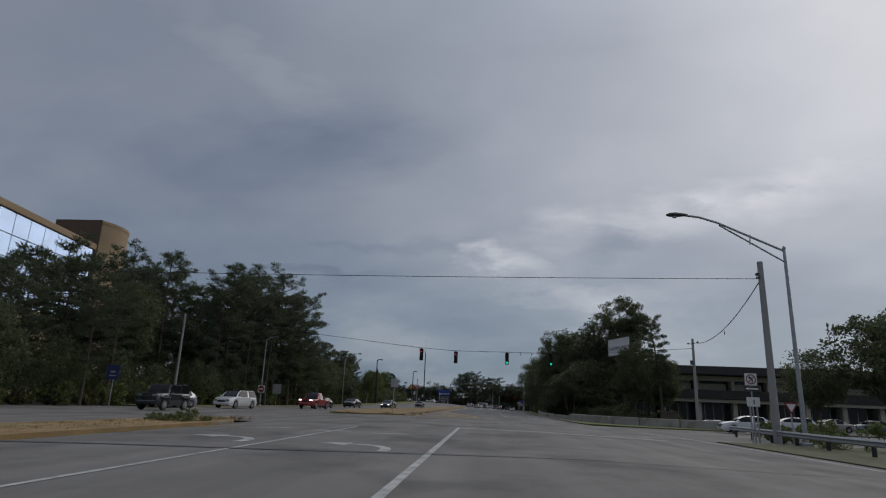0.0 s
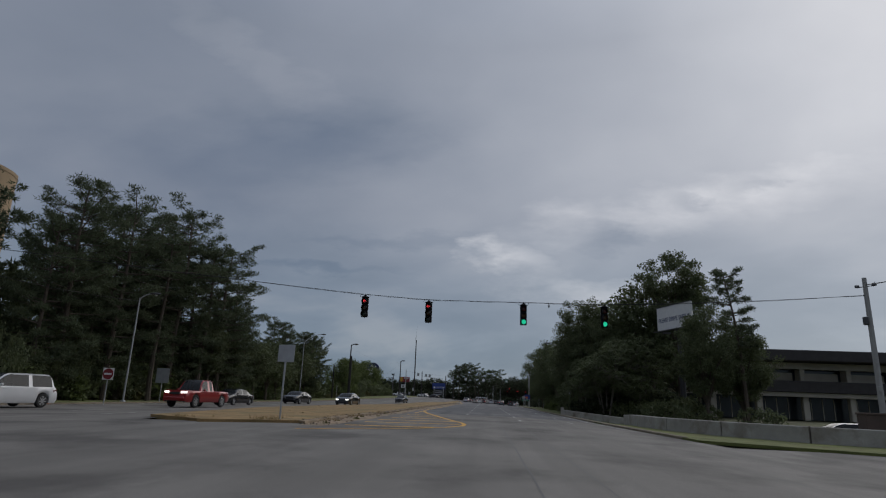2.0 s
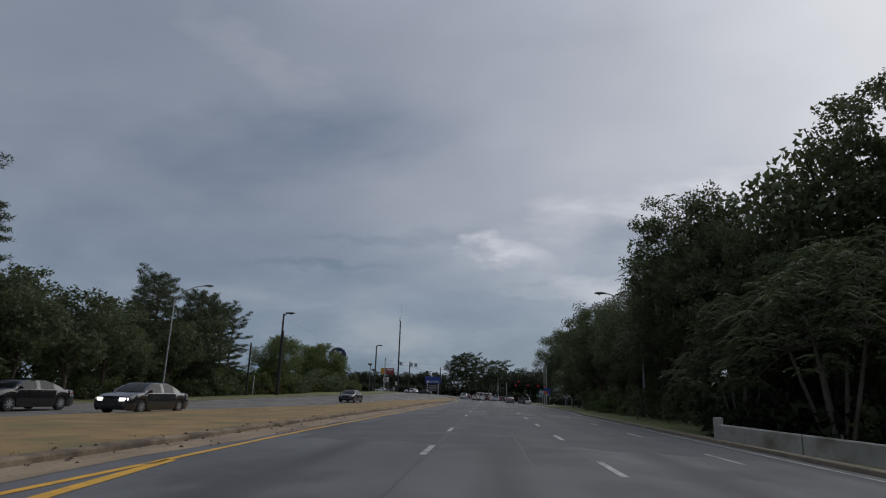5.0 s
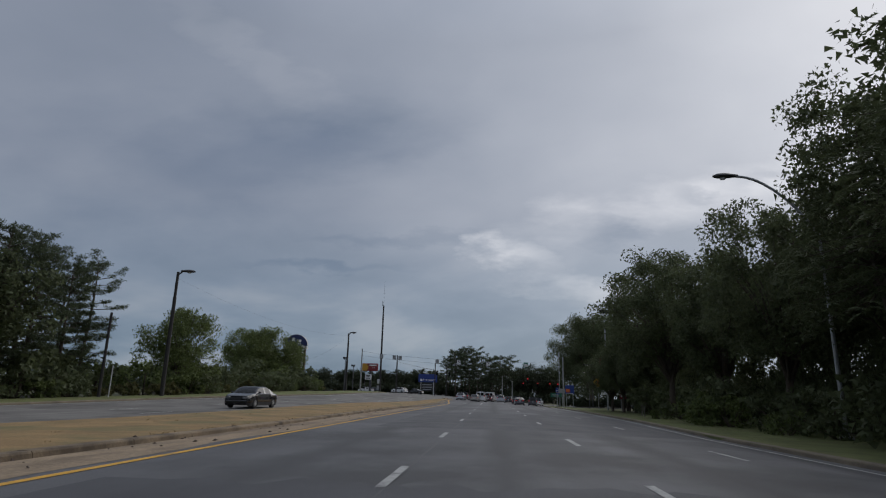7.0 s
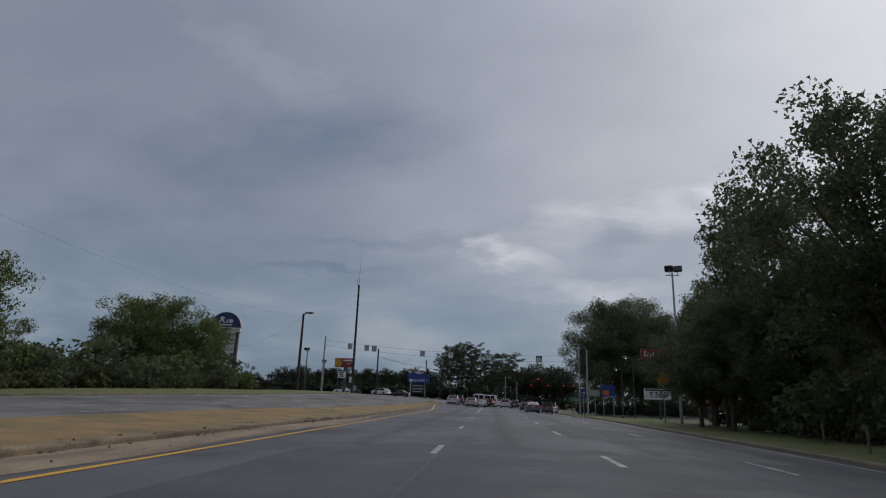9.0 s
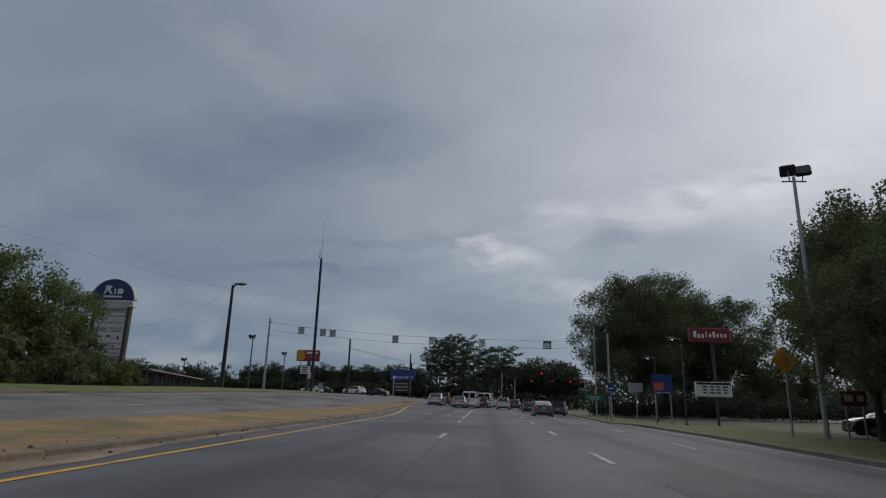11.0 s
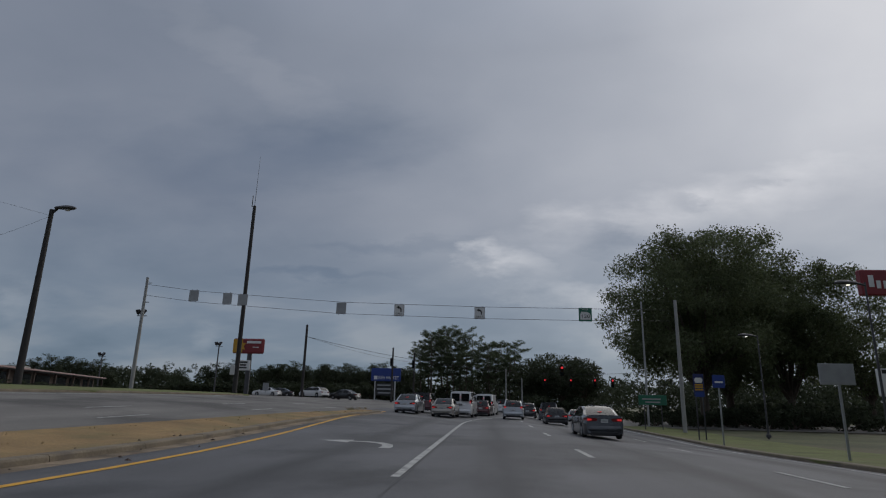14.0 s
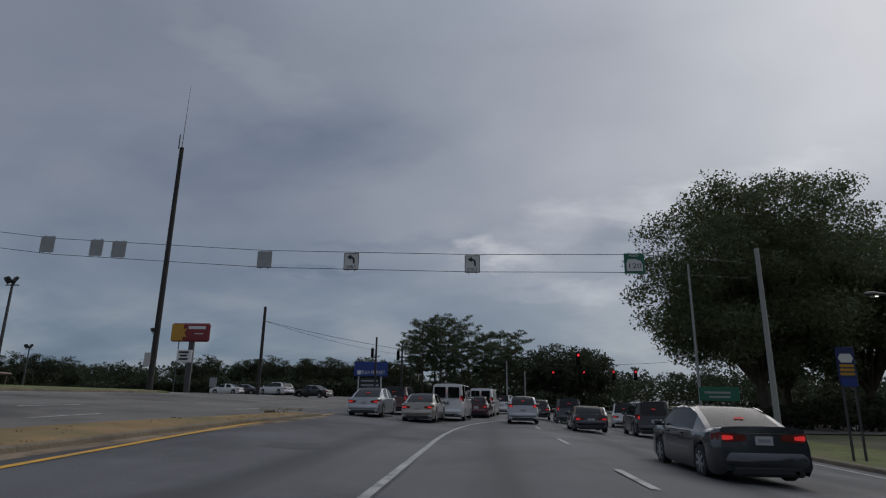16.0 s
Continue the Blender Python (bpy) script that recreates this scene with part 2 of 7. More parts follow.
MAT = dict(
    asphalt=surface("worn_grey_asphalt", (0.150, 0.141, 0.128), 0.85, vary=0.22, scale=0.35, fine=0.22, fine_scale=45, bump=0.35, bump_scale=70, stain=(0.078, 0.072, 0.066), stain_scale=0.26, stain_at=(0.49, 0.64), stretch=(1.0, 0.7, 1), streak=0.22),
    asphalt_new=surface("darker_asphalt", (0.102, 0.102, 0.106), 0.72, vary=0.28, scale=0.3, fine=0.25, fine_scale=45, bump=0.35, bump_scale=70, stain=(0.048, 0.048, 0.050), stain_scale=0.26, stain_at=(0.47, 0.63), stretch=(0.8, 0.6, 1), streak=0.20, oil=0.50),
    asphalt_patch=surface("dark_resurfaced_asphalt", (0.068, 0.068, 0.073), 0.75, vary=0.25, scale=0.5, fine=0.22, fine_scale=45, bump=0.35, bump_scale=70, stain=(0.10, 0.10, 0.102), stain_scale=0.4, stain_at=(0.56, 0.66), streak=0.2),
    tar=surface("black_tar_joint", (0.035, 0.035, 0.035), 0.55, vary=0.2),
    white_paint=surface("worn_white_road_paint", (0.41, 0.41, 0.39), 0.75, vary=0.2, scale=3, fine=0.2, fine_scale=30, stain=(0.20, 0.20, 0.195), stain_scale=2.2, stain_at=(0.48, 0.64)),
    yellow_paint=surface("yellow_road_paint", (0.62, 0.33, 0.03), 0.7, vary=0.15, scale=3, fine=0.15, fine_scale=30, stain=(0.24, 0.17, 0.08), stain_scale=1.4, stain_at=(0.56, 0.72)),
    dry_grass=surface("dry_brown_grass", (0.262, 0.170, 0.074), 0.95, vary=0.3, scale=0.6, fine=0.4, fine_scale=25, bump=0.9, bump_scale=22, stain=(0.150, 0.130, 0.055), stain_scale=0.35, stain_at=(0.48, 0.68)),
    dirt=surface("sandy_gutter_dirt", (0.270, 0.202, 0.132), 0.95, vary=0.3, scale=1.2, fine=0.3, fine_scale=20, bump=0.6, bump_scale=20, stain=(0.150, 0.108, 0.072), stain_scale=0.7, stain_at=(0.50, 0.66), stretch=(1, 0.35, 1)),
    grass=surface("mown_green_grass", (0.112, 0.126, 0.036), 0.95, vary=0.3, scale=0.7, fine=0.4, fine_scale=25, bump=0.9, bump_scale=20, stain=(0.150, 0.135, 0.055), stain_scale=0.3, stain_at=(0.54, 0.74)),
    field=surface("rough_ground", (0.085, 0.088, 0.040), 0.95, vary=0.35, scale=0.25, fine=0.3, fine_scale=8, bump=0.6, bump_scale=10, stain=(0.12, 0.095, 0.06), stain_scale=0.1),
    concrete=surface("weathered_concrete", (0.33, 0.315, 0.285), 0.9, vary=0.2, scale=1.0, fine=0.15, fine_scale=30, bump=0.25, stain=(0.17, 0.14, 0.11), stain_scale=0.8, stain_at=(0.5, 0.72)),
    old_kerb=surface("dirty_old_kerb", (0.235, 0.178, 0.118), 0.95, vary=0.3, scale=1.2, fine=0.25, fine_scale=20, bump=0.5, stain=(0.095, 0.072, 0.050), stain_scale=0.7, stain_at=(0.46, 0.62)),
    kerb_grey=surface("worn_grey_kerb", (0.185, 0.152, 0.108), 0.95, vary=0.25, scale=1.2, fine=0.2, fine_scale=20, bump=0.4, stain=(0.12, 0.10, 0.08), stain_scale=0.9, stain_at=(0.52, 0.70)),
    concrete_pole=surface("grey_concrete_pole", (0.30, 0.30, 0.29), 0.85, vary=0.12, scale=1.5, fine=0.1, bump=0.15),
    galvanised=surface("galvanised_steel", (0.36, 0.37, 0.38), 0.5, metal=0.55, vary=0.12, scale=3),
    sign_pale_green=surface("pale_green_sign_face", (0.36, 0.44, 0.36), 0.55, vary=0.12, scale=1.5, fine=0.06),
    sign_green_ink=surface("dark_green_sign_paint", (0.015, 0.055, 0.035), 0.55, vary=0.1, scale=3),
    roof_edge=surface("faded_pink_coping", (0.34, 0.24, 0.225), 0.75, vary=0.25, scale=0.6, fine=0.2, fine_scale=30),
    wood_pole=surface("dark_creosoted_wood", (0.038, 0.035, 0.034), 0.9, vary=0.3, scale=2, fine=0.25, fine_scale=30, bump=0.5, bump_scale=30, stretch=(4, 4, 0.3)),
    wire=surface("black_cable", (0.02, 0.02, 0.02), 0.6),
    bark=surface("grey_brown_bark", (0.085, 0.068, 0.052), 0.95, vary=0.35, scale=2, fine=0.3, fine_scale=20, bump=0.8, bump_scale=14, stretch=(3, 3, 0.6)),
    pale_bark=surface("pale_bark", (0.135, 0.12, 0.10), 0.95, vary=0.3, scale=2, bump=0.5, stretch=(3, 3, 0.6)),
    pine_leaf=surface("pine_needles", (0.086, 0.106, 0.060), 0.7, per_object=0.35, leaf=True, spec=0.25),
    leaf=surface("broad_leaves", (0.104, 0.124, 0.060), 0.65, per_object=0.30, leaf=True, spec=0.3),
    # broad leaves again, darker: shade and backlight are put into the colour
    leaf_shaded=surface("shade_toned_leaves", (0.043, 0.053, 0.030), 0.7, per_object=0.3, leaf=True, spec=0.2),
    leaf_light=surface("light_green_leaves", (0.120, 0.150, 0.052), 0.65, per_object=0.40, leaf=True, spec=0.3),
    dry_weed=surface("dry_grass_blades", (0.23, 0.165, 0.075), 0.9, per_object=0.35, leaf=True),
    weed=surface("weeds", (0.13, 0.125, 0.050), 0.9, per_object=0.35, leaf=True),
    signal_black=surface("flat_black_signal_housing", (0.009, 0.009, 0.010), 0.85, vary=0.2, spec=0.15),
    black_metal=surface("black_painted_metal", (0.018, 0.018, 0.020), 0.45, vary=0.15),
    dark_metal=surface("dark_grey_metal", (0.07, 0.07, 0.075), 0.5, vary=0.15, metal=0.3),
    sign_back=surface("bare_aluminium_sign_back", (0.33, 0.34, 0.35), 0.5, metal=0.35, vary=0.12, scale=3),
    sign_white=surface("white_sign_sheeting", (0.66, 0.66, 0.65), 0.5, vary=0.06, scale=2),
    sign_black=surface("black_sign_print", (0.02, 0.02, 0.02), 0.5),
    sign_green=surface("green_sign_sheeting", (0.02, 0.13, 0.08), 0.5, vary=0.08),
    sign_blue=surface("blue_sign_face", (0.018, 0.045, 0.22), 0.5, vary=0.08),
    sign_navy=surface("navy_sign_face", (0.020, 0.030, 0.115), 0.45, vary=0.08),
    sign_red=surface("dark_red_sign_face", (0.20, 0.022, 0.028), 0.45, vary=0.08),
    sign_orange=surface("orange_sign_patch", (0.55, 0.12, 0.03), 0.5, vary=0.08),
    sign_yellow=surface("yellow_sign_face", (0.48, 0.26, 0.025), 0.5, vary=0.1),
    lens_red=surface("unlit_red_lens", (0.05, 0.008, 0.006), 0.25),
    lens_amber=surface("unlit_amber_lens", (0.05, 0.022, 0.004), 0.25),
    lens_green=surface("unlit_green_lens", (0.004, 0.022, 0.016), 0.25),
    lit_red=surface("lit_red_signal", (0.4, 0.02, 0.02), 0.4, emit=(1.0, 0.045, 0.055), power=0.62),
    lit_green=surface("lit_green_signal", (0.02, 0.4, 0.2), 0.4, emit=(0.02, 0.75, 0.42), power=0.62),
    lamp_glow=surface("lit_lamp", (0.8, 0.8, 0.7), 0.4, emit=(1.0, 0.95, 0.82), power=1.6),
    brake=surface("lit_brake_light", (0.4, 0.02, 0.02), 0.3, emit=(1.0, 0.05, 0.05), power=0.36),
    tail=surface("red_tail_lens", (0.16, 0.012, 0.014), 0.2, coat=0.6),
    head=surface("clear_headlamp", (0.16, 0.165, 0.175), 0.15, coat=0.8),
    head_on=surface("lit_headlamp", (0.9, 0.9, 0.9), 0.2, emit=(1.0, 0.97, 0.9), power=1.4),
    tyre=surface("black_tyre_rubber", (0.020, 0.020, 0.021), 0.85, vary=0.2, scale=8),
    rim=surface("alloy_wheel", (0.42, 0.43, 0.44), 0.35, metal=0.7),
    trim_black=surface("black_plastic", (0.022, 0.022, 0.024), 0.6),
    chrome=surface("chrome", (0.6, 0.6, 0.62), 0.15, metal=1.0),
    plate=surface("white_number_plate", (0.50, 0.50, 0.50), 0.5),
    glass=glass_mat("tinted_car_glass", (0.014, 0.016, 0.018), 0.05, 0.16),
    glass_dark=glass_mat("dark_car_glass", (0.010, 0.011, 0.012), 0.05, 0.08),
    window_blue=surface("blue_mirror_glazing", (0.36, 0.46, 0.64), 0.08, metal=0.8, vary=0.12, scale=0.3),
    window_dark=surface("dark_window_glass", (0.03, 0.035, 0.04), 0.15, vary=0.1),
    tan_wall=surface("tan_wall_panels", (0.30, 0.215, 0.125), 0.8, vary=0.1, scale=0.3),
    brown_shaded_wall=surface("shaded_brown_tower_cladding", (0.095, 0.064, 0.044), 0.8, vary=0.1, scale=0.3),
    cream_wall=surface("cream_concrete_facade", (0.44, 0.405, 0.335), 0.85, vary=0.12, scale=0.6),
    roof_dark=surface("dark_roof_sheeting", (0.042, 0.038, 0.038), 0.8, vary=0.2),
    brick_dark=surface("dark_brown_wall", (0.085, 0.062, 0.05), 0.9, vary=0.2, scale=1),
    barrel=surface("orange_traffic_barrel", (0.50, 0.10, 0.03), 0.6),
)


# ---- small mesh kit ----
class Mesh:
    """Gathers faces of one part; each maker adds to it."""

    def __init__(self):
        self.v, self.f = [], []

    def quads(self, pts, faces):
        n = len(self.v)
        self.v += [tuple(p) for p in pts]
        self.f += [tuple(n + i for i in f) for f in faces]
        return self

    def box(self, cx, cy, cz, sx, sy, sz, m=None, bevel=0.0):
        """A box of these sizes about its centre; with a bevel its upright edges and rims are cut."""
        x, y, z = sx / 2, sy / 2, sz / 2
        b = min(bevel, x * 0.9, y * 0.9, z * 0.9)
        if b <= 0:
            p = [(-x, -y, -z), (x, -y, -z), (x, y, -z), (-x, y, -z), (-x, -y, z), (x, -y, z), (x, y, z), (-x, y, z)]
            f = [(0, 3, 2, 1), (4, 5, 6, 7), (0, 1, 5, 4), (1, 2, 6, 5), (2, 3, 7, 6), (3, 0, 4, 7)]
        else:
            ring = [(-x + b, -y), (x - b, -y), (x, -y + b), (x, y - b), (x - b, y), (-x + b, y), (-x, y - b), (-x, -y + b)]
            p = [(u * (1 - b / x * 0.6), w * (1 - b / y * 0.6), -z) for u, w in ring] + [(u, w, -z + b) for u, w in ring] + [(u, w, z - b) for u, w in ring] + [(u * (1 - b / x * 0.6), w * (1 - b / y * 0.6), z) for u, w in ring]
            f = [tuple(reversed(range(8))), tuple(range(24, 32))]
            f += [(k * 8 + i, k * 8 + (i + 1) % 8, k * 8 + 8 + (i + 1) % 8, k * 8 + 8 + i) for k in range(3) for i in range(8)]
        p = [Vector(q) + Vector((cx, cy, cz)) for q in p]
        return self.quads([m @ q for q in p] if m else p, f)

    def tube(self, pts, radii, sides=8, caps=True):
        """A tapered tube along points."""
        pts = [Vector(p) for p in pts]
        if isinstance(radii, (int, float)):
            radii = [radii] * len(pts)
        rows, faces = [], []
        for i, p in enumerate(pts):
            d = (pts[min(i + 1, len(pts) - 1)] - pts[max(i - 1, 0)]).normalized()
            a = d.cross(Vector((0, 0, 1)) if abs(d.z) < 0.9 else Vector((1, 0, 0))).normalized()
            b = d.cross(a)
            for k in range(sides):
                t = 2 * math.pi * k / sides
                rows.append(p + radii[i] * (math.cos(t) * a + math.sin(t) * b))
        for i in range(len(pts) - 1):
            for k in range(sides):
                j = (k + 1) % sides
                faces.append((i * sides + k, i * sides + j, (i + 1) * sides + j, (i + 1) * sides + k))
        if caps:
            faces += [tuple(reversed(range(sides))), tuple(range((len(pts) - 1) * sides, len(pts) * sides))]
        return self.quads(rows, faces)

    def lathe(self, profile, centre=(0, 0, 0), sides=16, axis="z"):
        """Turns a list of (radius, height) about an axis."""
        rows, faces = [], []
        for r, h in profile:
            for k in range(sides):
                t = 2 * math.pi * k / sides
                q = (r * math.cos(t), r * math.sin(t), h)
                if axis == "x":
                    q = (h, q[0], q[1])
                elif axis == "y":
                    q = (q[1], h, q[0])
                rows.append(Vector(q) + Vector(centre))
        for i in range(len(profile) - 1):
            for k in range(sides):
                j = (k + 1) % sides
                faces.append((i * sides + k, i * sides + j, (i + 1) * sides + j, (i + 1) * sides + k))
        faces += [tuple(reversed(range(sides))), tuple(range((len(profile) - 1) * sides, len(profile) * sides))]
        return self.quads(rows, faces)

    def plate(self, outline, thick, m=None):
        """A flat outline of (x, z), given thickness along y."""
        n = len(outline)
        p = [Vector((x, -thick / 2, z)) for x, z in outline] + [Vector((x, thick / 2, z)) for x, z in outline]
        f = [tuple(range(n)), tuple(reversed(range(n, 2 * n)))] + [(i, n + i, n + (i + 1) % n, (i + 1) % n) for i in range(n)]
        return self.quads([m @ q for q in p] if m else p, f)


def part(name, mesh, mat, parent=None, label="", smooth=False):
    """Links a Mesh as one object under a thing or part."""
    data = bpy.data.meshes.new(name)
    data.from_pydata(mesh.v, [], mesh.f)
    data.materials.append(MAT[mat] if isinstance(mat, str) else mat)
    if smooth:
        data.shade_smooth()
        data.set_sharp_from_angle(angle=radians(38))
    data.update()
    ob = new(name, data)
    ob.parent = parent
    if label:
        tagged(ob, label)
    return ob


def thing(name, at=(0, 0, 0), turn=0.0, label="", category="", group="", kind="", size=1.0):
    ob = new(name)
    ob.empty_display_size = 0.3
    ob.matrix_basis = pose(*at, 0, 0, turn)
    ob.scale = (size,) * 3
    return tagged(ob, label, category, group, kind)


def text_mesh(words, size, thick=0.01, width=None):
    """Letters in the built-in font, centred, standing in the x-z plane and facing -y."""
    curve = bpy.data.curves.new("words", "FONT")
    curve.body, curve.size, curve.extrude, curve.align_x, curve.align_y = words, size, thick / 2, "CENTER", "CENTER"
    curve.resolution_u = 2
    tmp = new("words", curve)
    data = bpy.data.meshes.new_from_object(tmp.evaluated_get(bpy.context.evaluated_depsgraph_get()))
    bpy.data.objects.remove(tmp)
    m = Mesh()
    xs = [v.co.x for v in data.vertices]
    k = width / (max(xs) - min(xs)) if width else 1.0
    m.quads([(v.co.x * k, -v.co.z, v.co.y) for v in data.vertices], [tuple(p.vertices) for p in data.polygons])
    bpy.data.meshes.remove(data)
    return m


def moved(mesh, m):
    mesh.v = [tuple(m @ Vector(p)) for p in mesh.v]
    return mesh


def step(a, b, x):
    u = min(1.0, max(0.0, (x - a) / (b - a)))
    return u * u * (3 - 2 * u)


def line_at(table, y):
    return float(np.interp(y, [p[0] for p in table], [p[1] for p in table]))


def gz(x, y):
    """The height of the ground: the near road falls off to its right, the far one climbs to the left."""
    fall = step(213, 236, y) * 0.060 * min(max(x - 2.3, 0.0), 8.0)
    # the ground falls away to the offices between the junction and the trees
    fall += step(92, 104, y) * (1 - step(122, 134, y)) * 0.11 * min(max(x - 8.8, 0.0), 7.0)
    if x > 2.5:
        return -0.03 * (min(x, 10.0) - 2.5) - fall
    if x > 0:
        return -fall
    bank = step(212, 246, y) * 0.07 * min(7.0, max(0.0, -2 - x))
    if x < -9:
        u = step(140, 235, y)
        return bank + (1 - u) * -0.2 * min(1, (-x - 9) / 24) + u * (1.55 - bank) * min(1, (-x - 9) / 17)
    return bank


# ---- ground, roads and kerbs ----
NEAR = [(-80, -15.5), (48, -15.5), (72, -15.0), (95, -18.0), (120, -17.6), (138, -15.8), (148, -14.6), (160, -14.2), (171, -14.2), (185, -13.5), (196, -12.0), (210, -11.3), (221, -10.8), (227, -10.4), (233, -9.9), (239, -9.0), (246, -8.5), (252, -8.4), (330, -9.0), (420, -9.0)]
FAR = [(-80, -31), (60, -31), (90, -30.5), (120, -31.5), (150, -30.0), (170, -27.5), (185, -24.2), (205, -21.8), (216, -21.4), (235, -21.6), (250, -22.6), (270, -24.2), (330, -26), (420, -26)]
CORNER_WALL = [(11.2, 97.0), (10.9, 91.0), (11.3, 86.0), (12.8, 81.5), (15.4, 77.8), (18.6, 75.6), (23.0, 74.4)]
KERB_L = [(73, -7.7), (79, -7.8), (84, -7.9), (93, -7.5), (104, -7.6), (134, -8.0), (150, -7.9), (165, -8.2), (176, -8.2), (186, -7.75), (217, -7.7), (228, -8.15), (234, -8.0), (240, -7.75), (251, -7.6)]
EDGE_R = [(-80, 12.0), (52, 12.0), (60, 11.0), (68, 9.6), (79, 8.9), (96, 8.2), (150, 8.3), (170, 9.4), (205, 9.3), (214.5, 8.8), (222, 9.5), (231, 10.6), (240, 10.9), (262, 11.3), (275, 12.2), (300, 13.5), (420, 26)]


def bend(y):
    """Beyond the second crossing the road swings to the right."""
    return 0.0 if y < 245 else 0.0016 * (y - 245) ** 2 if y < 330 else 11.56 + 0.272 * (y - 330)


def strip(name, ys, left, right, lift, mat, nx=4, label="", kind="structure", skirt=0.0):
    """A sheet between two edges that follows the ground."""
    m = Mesh()
    pts, faces = [], []
    marks = [2.5, 10.0, -9.0, -26.0, -33.0]
    for y in ys:
        a, b = left(y), right(y)
        row = [a + (b - a) * i / nx for i in range(nx + 1)]
        pts += [(x, y, gz(x, y) + lift) for x in row]
    w = nx + 1
    for j in range(len(ys) - 1):
        for i in range(nx):
            faces.append((j * w + i, j * w + i + 1, (j + 1) * w + i + 1, (j + 1) * w + i))
    m.quads(pts, faces)
    if skirt:
        n = len(ys)
        for i in (0, nx):
            p = [pts[j * w + i] for j in range(n)] + [(pts[j * w + i][0], pts[j * w + i][1], pts[j * w + i][2] - skirt) for j in range(n)]
            f = [(j, j + 1, n + j + 1, n + j) if i == 0 else (j + 1, j, n + j, n + j + 1) for j in range(n - 1)]
            m.quads(p, f)
        for j in (0, n - 1):
            p = [pts[j * w + i] for i in range(w)] + [(q[0], q[1], q[2] - skirt) for q in pts[j * w:j * w + w]]
            m.quads(p, [(i + 1, i, w + i, w + i + 1) if j == 0 else (i, i + 1, w + i + 1, w + i) for i in range(w - 1)])
    return tagged(part(name, m, mat), label, kind=kind)


def span(a, b, d):
    n = max(1, round((b - a) / d))
    return [a + (b - a) * i / n for i in range(n + 1)]


def build_ground():
    m = Mesh()
    xs = [-2500, -900, -400, -200, -120, -80, -60, -45, -33, -26, -20, -14, -9, -5.5, -2, 2.5, 6, 10, 16, 24, 34, 50, 80, 130, 250, 600, 2500]
    ys = [-900, -300, -120, -40] + span(0, 420, 10) + [460, 520, 620, 800, 1300, 3500]
    pts = [(x, y, gz(x, min(y, 420)) - 0.10) for y in ys for x in xs]
    w = len(xs)
    m.quads(pts, [(j * w + i, j * w + i + 1, (j + 1) * w + i + 1, (j + 1) * w + i) for j in range(len(ys) - 1) for i in range(w - 1)])
    tagged(part("ground", m, "field"), "rough grassy ground reaching to the horizon", kind="structure")


build_ground()
strip("road_near", span(-80, 98, 4), lambda y: -12.0, lambda y: line_at(EDGE_R, y) + 0.6, 0.0, "asphalt", 24, "worn grey asphalt carriageway before the crossing")
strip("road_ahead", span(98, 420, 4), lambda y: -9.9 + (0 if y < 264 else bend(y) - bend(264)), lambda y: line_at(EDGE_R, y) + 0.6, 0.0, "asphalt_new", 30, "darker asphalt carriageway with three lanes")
strip("road_far_side", span(-80, 420, 4), lambda y: line_at(FAR, y) - 0.5, lambda y: min(line_at(NEAR, y) + 0.5, -9.7) if y > 97 else line_at(NEAR, y) + 0.5, -0.004, "asphalt", 8, "grey asphalt carriageway of the opposite direction")
strip("crossing_road", span(47, 73, 4), lambda y: -70, lambda y: 70, -0.006, "asphalt", 30, "asphalt side road across the junction")
strip("crossing_road_beyond", span(262, 292, 4), lambda y: -70, lambda y: 70, -0.006, "asphalt", 30, "asphalt side road at the second junction")
strip("median_near", span(-80, 47, 3), lambda y: line_at(NEAR, y) - 0.2 + max(0, y - 43) * 0.4, lambda y: -11.6 - max(0, y - 43) * 0.4, 0.14, "dry_grass", 3, "raised median of dry brown grass and weeds", skirt=0.2)
strip("median", span(72, 245, 1), lambda y: line_at(NEAR, y) + max(0, 75 - y) * 1.2, lambda y: line_at(KERB_L, y) - max(0, 74 - y) * 2.0 - max(0, y - 243) * 0.15, 0.12, "dry_grass", 5, "raised median of dry brown grass beside the road", skirt=0.22)
strip("gutter_dirt", span(72.5, 196, 2), lambda y: line_at(KERB_L, y) + 0.1, lambda y: min(-6.45, line_at(KERB_L, y) + 1.6 - 1.2 * step(176, 196, y)) - (0.25 * math.sin(y * 0.9) + 0.25 * math.sin(y * 0.37)) * 0.4, 0.006, "dirt", 3, "sandy dirt washed along the median's kerb")
strip("gutter_pan", span(184, 246, 2), lambda y: line_at(KERB_L, y) + 0.05, lambda y: line_at(KERB_L, y) + 0.58, 0.003, "old_kerb", 2, "stained concrete gutter at the foot of the kerb")
strip("verge", span(96, 262, 3), lambda y: line_at(EDGE_R, y) + 0.55, lambda y: 16.5, 0.10, "grass", 3, "strip of mown grass along the road", skirt=0.14)
strip("verge_corner", span(72, 96, 2), lambda y: line_at(EDGE_R, y) + 0.55 + max(0, 76 - y) * 1.3, lambda y: max(line_at(EDGE_R, y) + 0.8 + max(0, 76 - y) * 1.3, line_at(sorted((q, p) for p, q in CORNER_WALL), y) + 0.1), 0.10, "grass", 3, "grass corner beside the junction", skirt=0.14)
strip("verge_near", span(-60, 50, 3), lambda y: 12.5, lambda y: 40, 0.05, "field", 4, "weedy verge behind the guardrail", skirt=0.3)
strip("verge_far_side", span(74, 262, 3), lambda y: line_at(FAR, y) - 6.5 + 3.0 * step(196, 214, y), lambda y: line_at(FAR, y) - 0.3, 0.12, "grass", 3, "grass strip on the far side of the road", skirt=0.16)
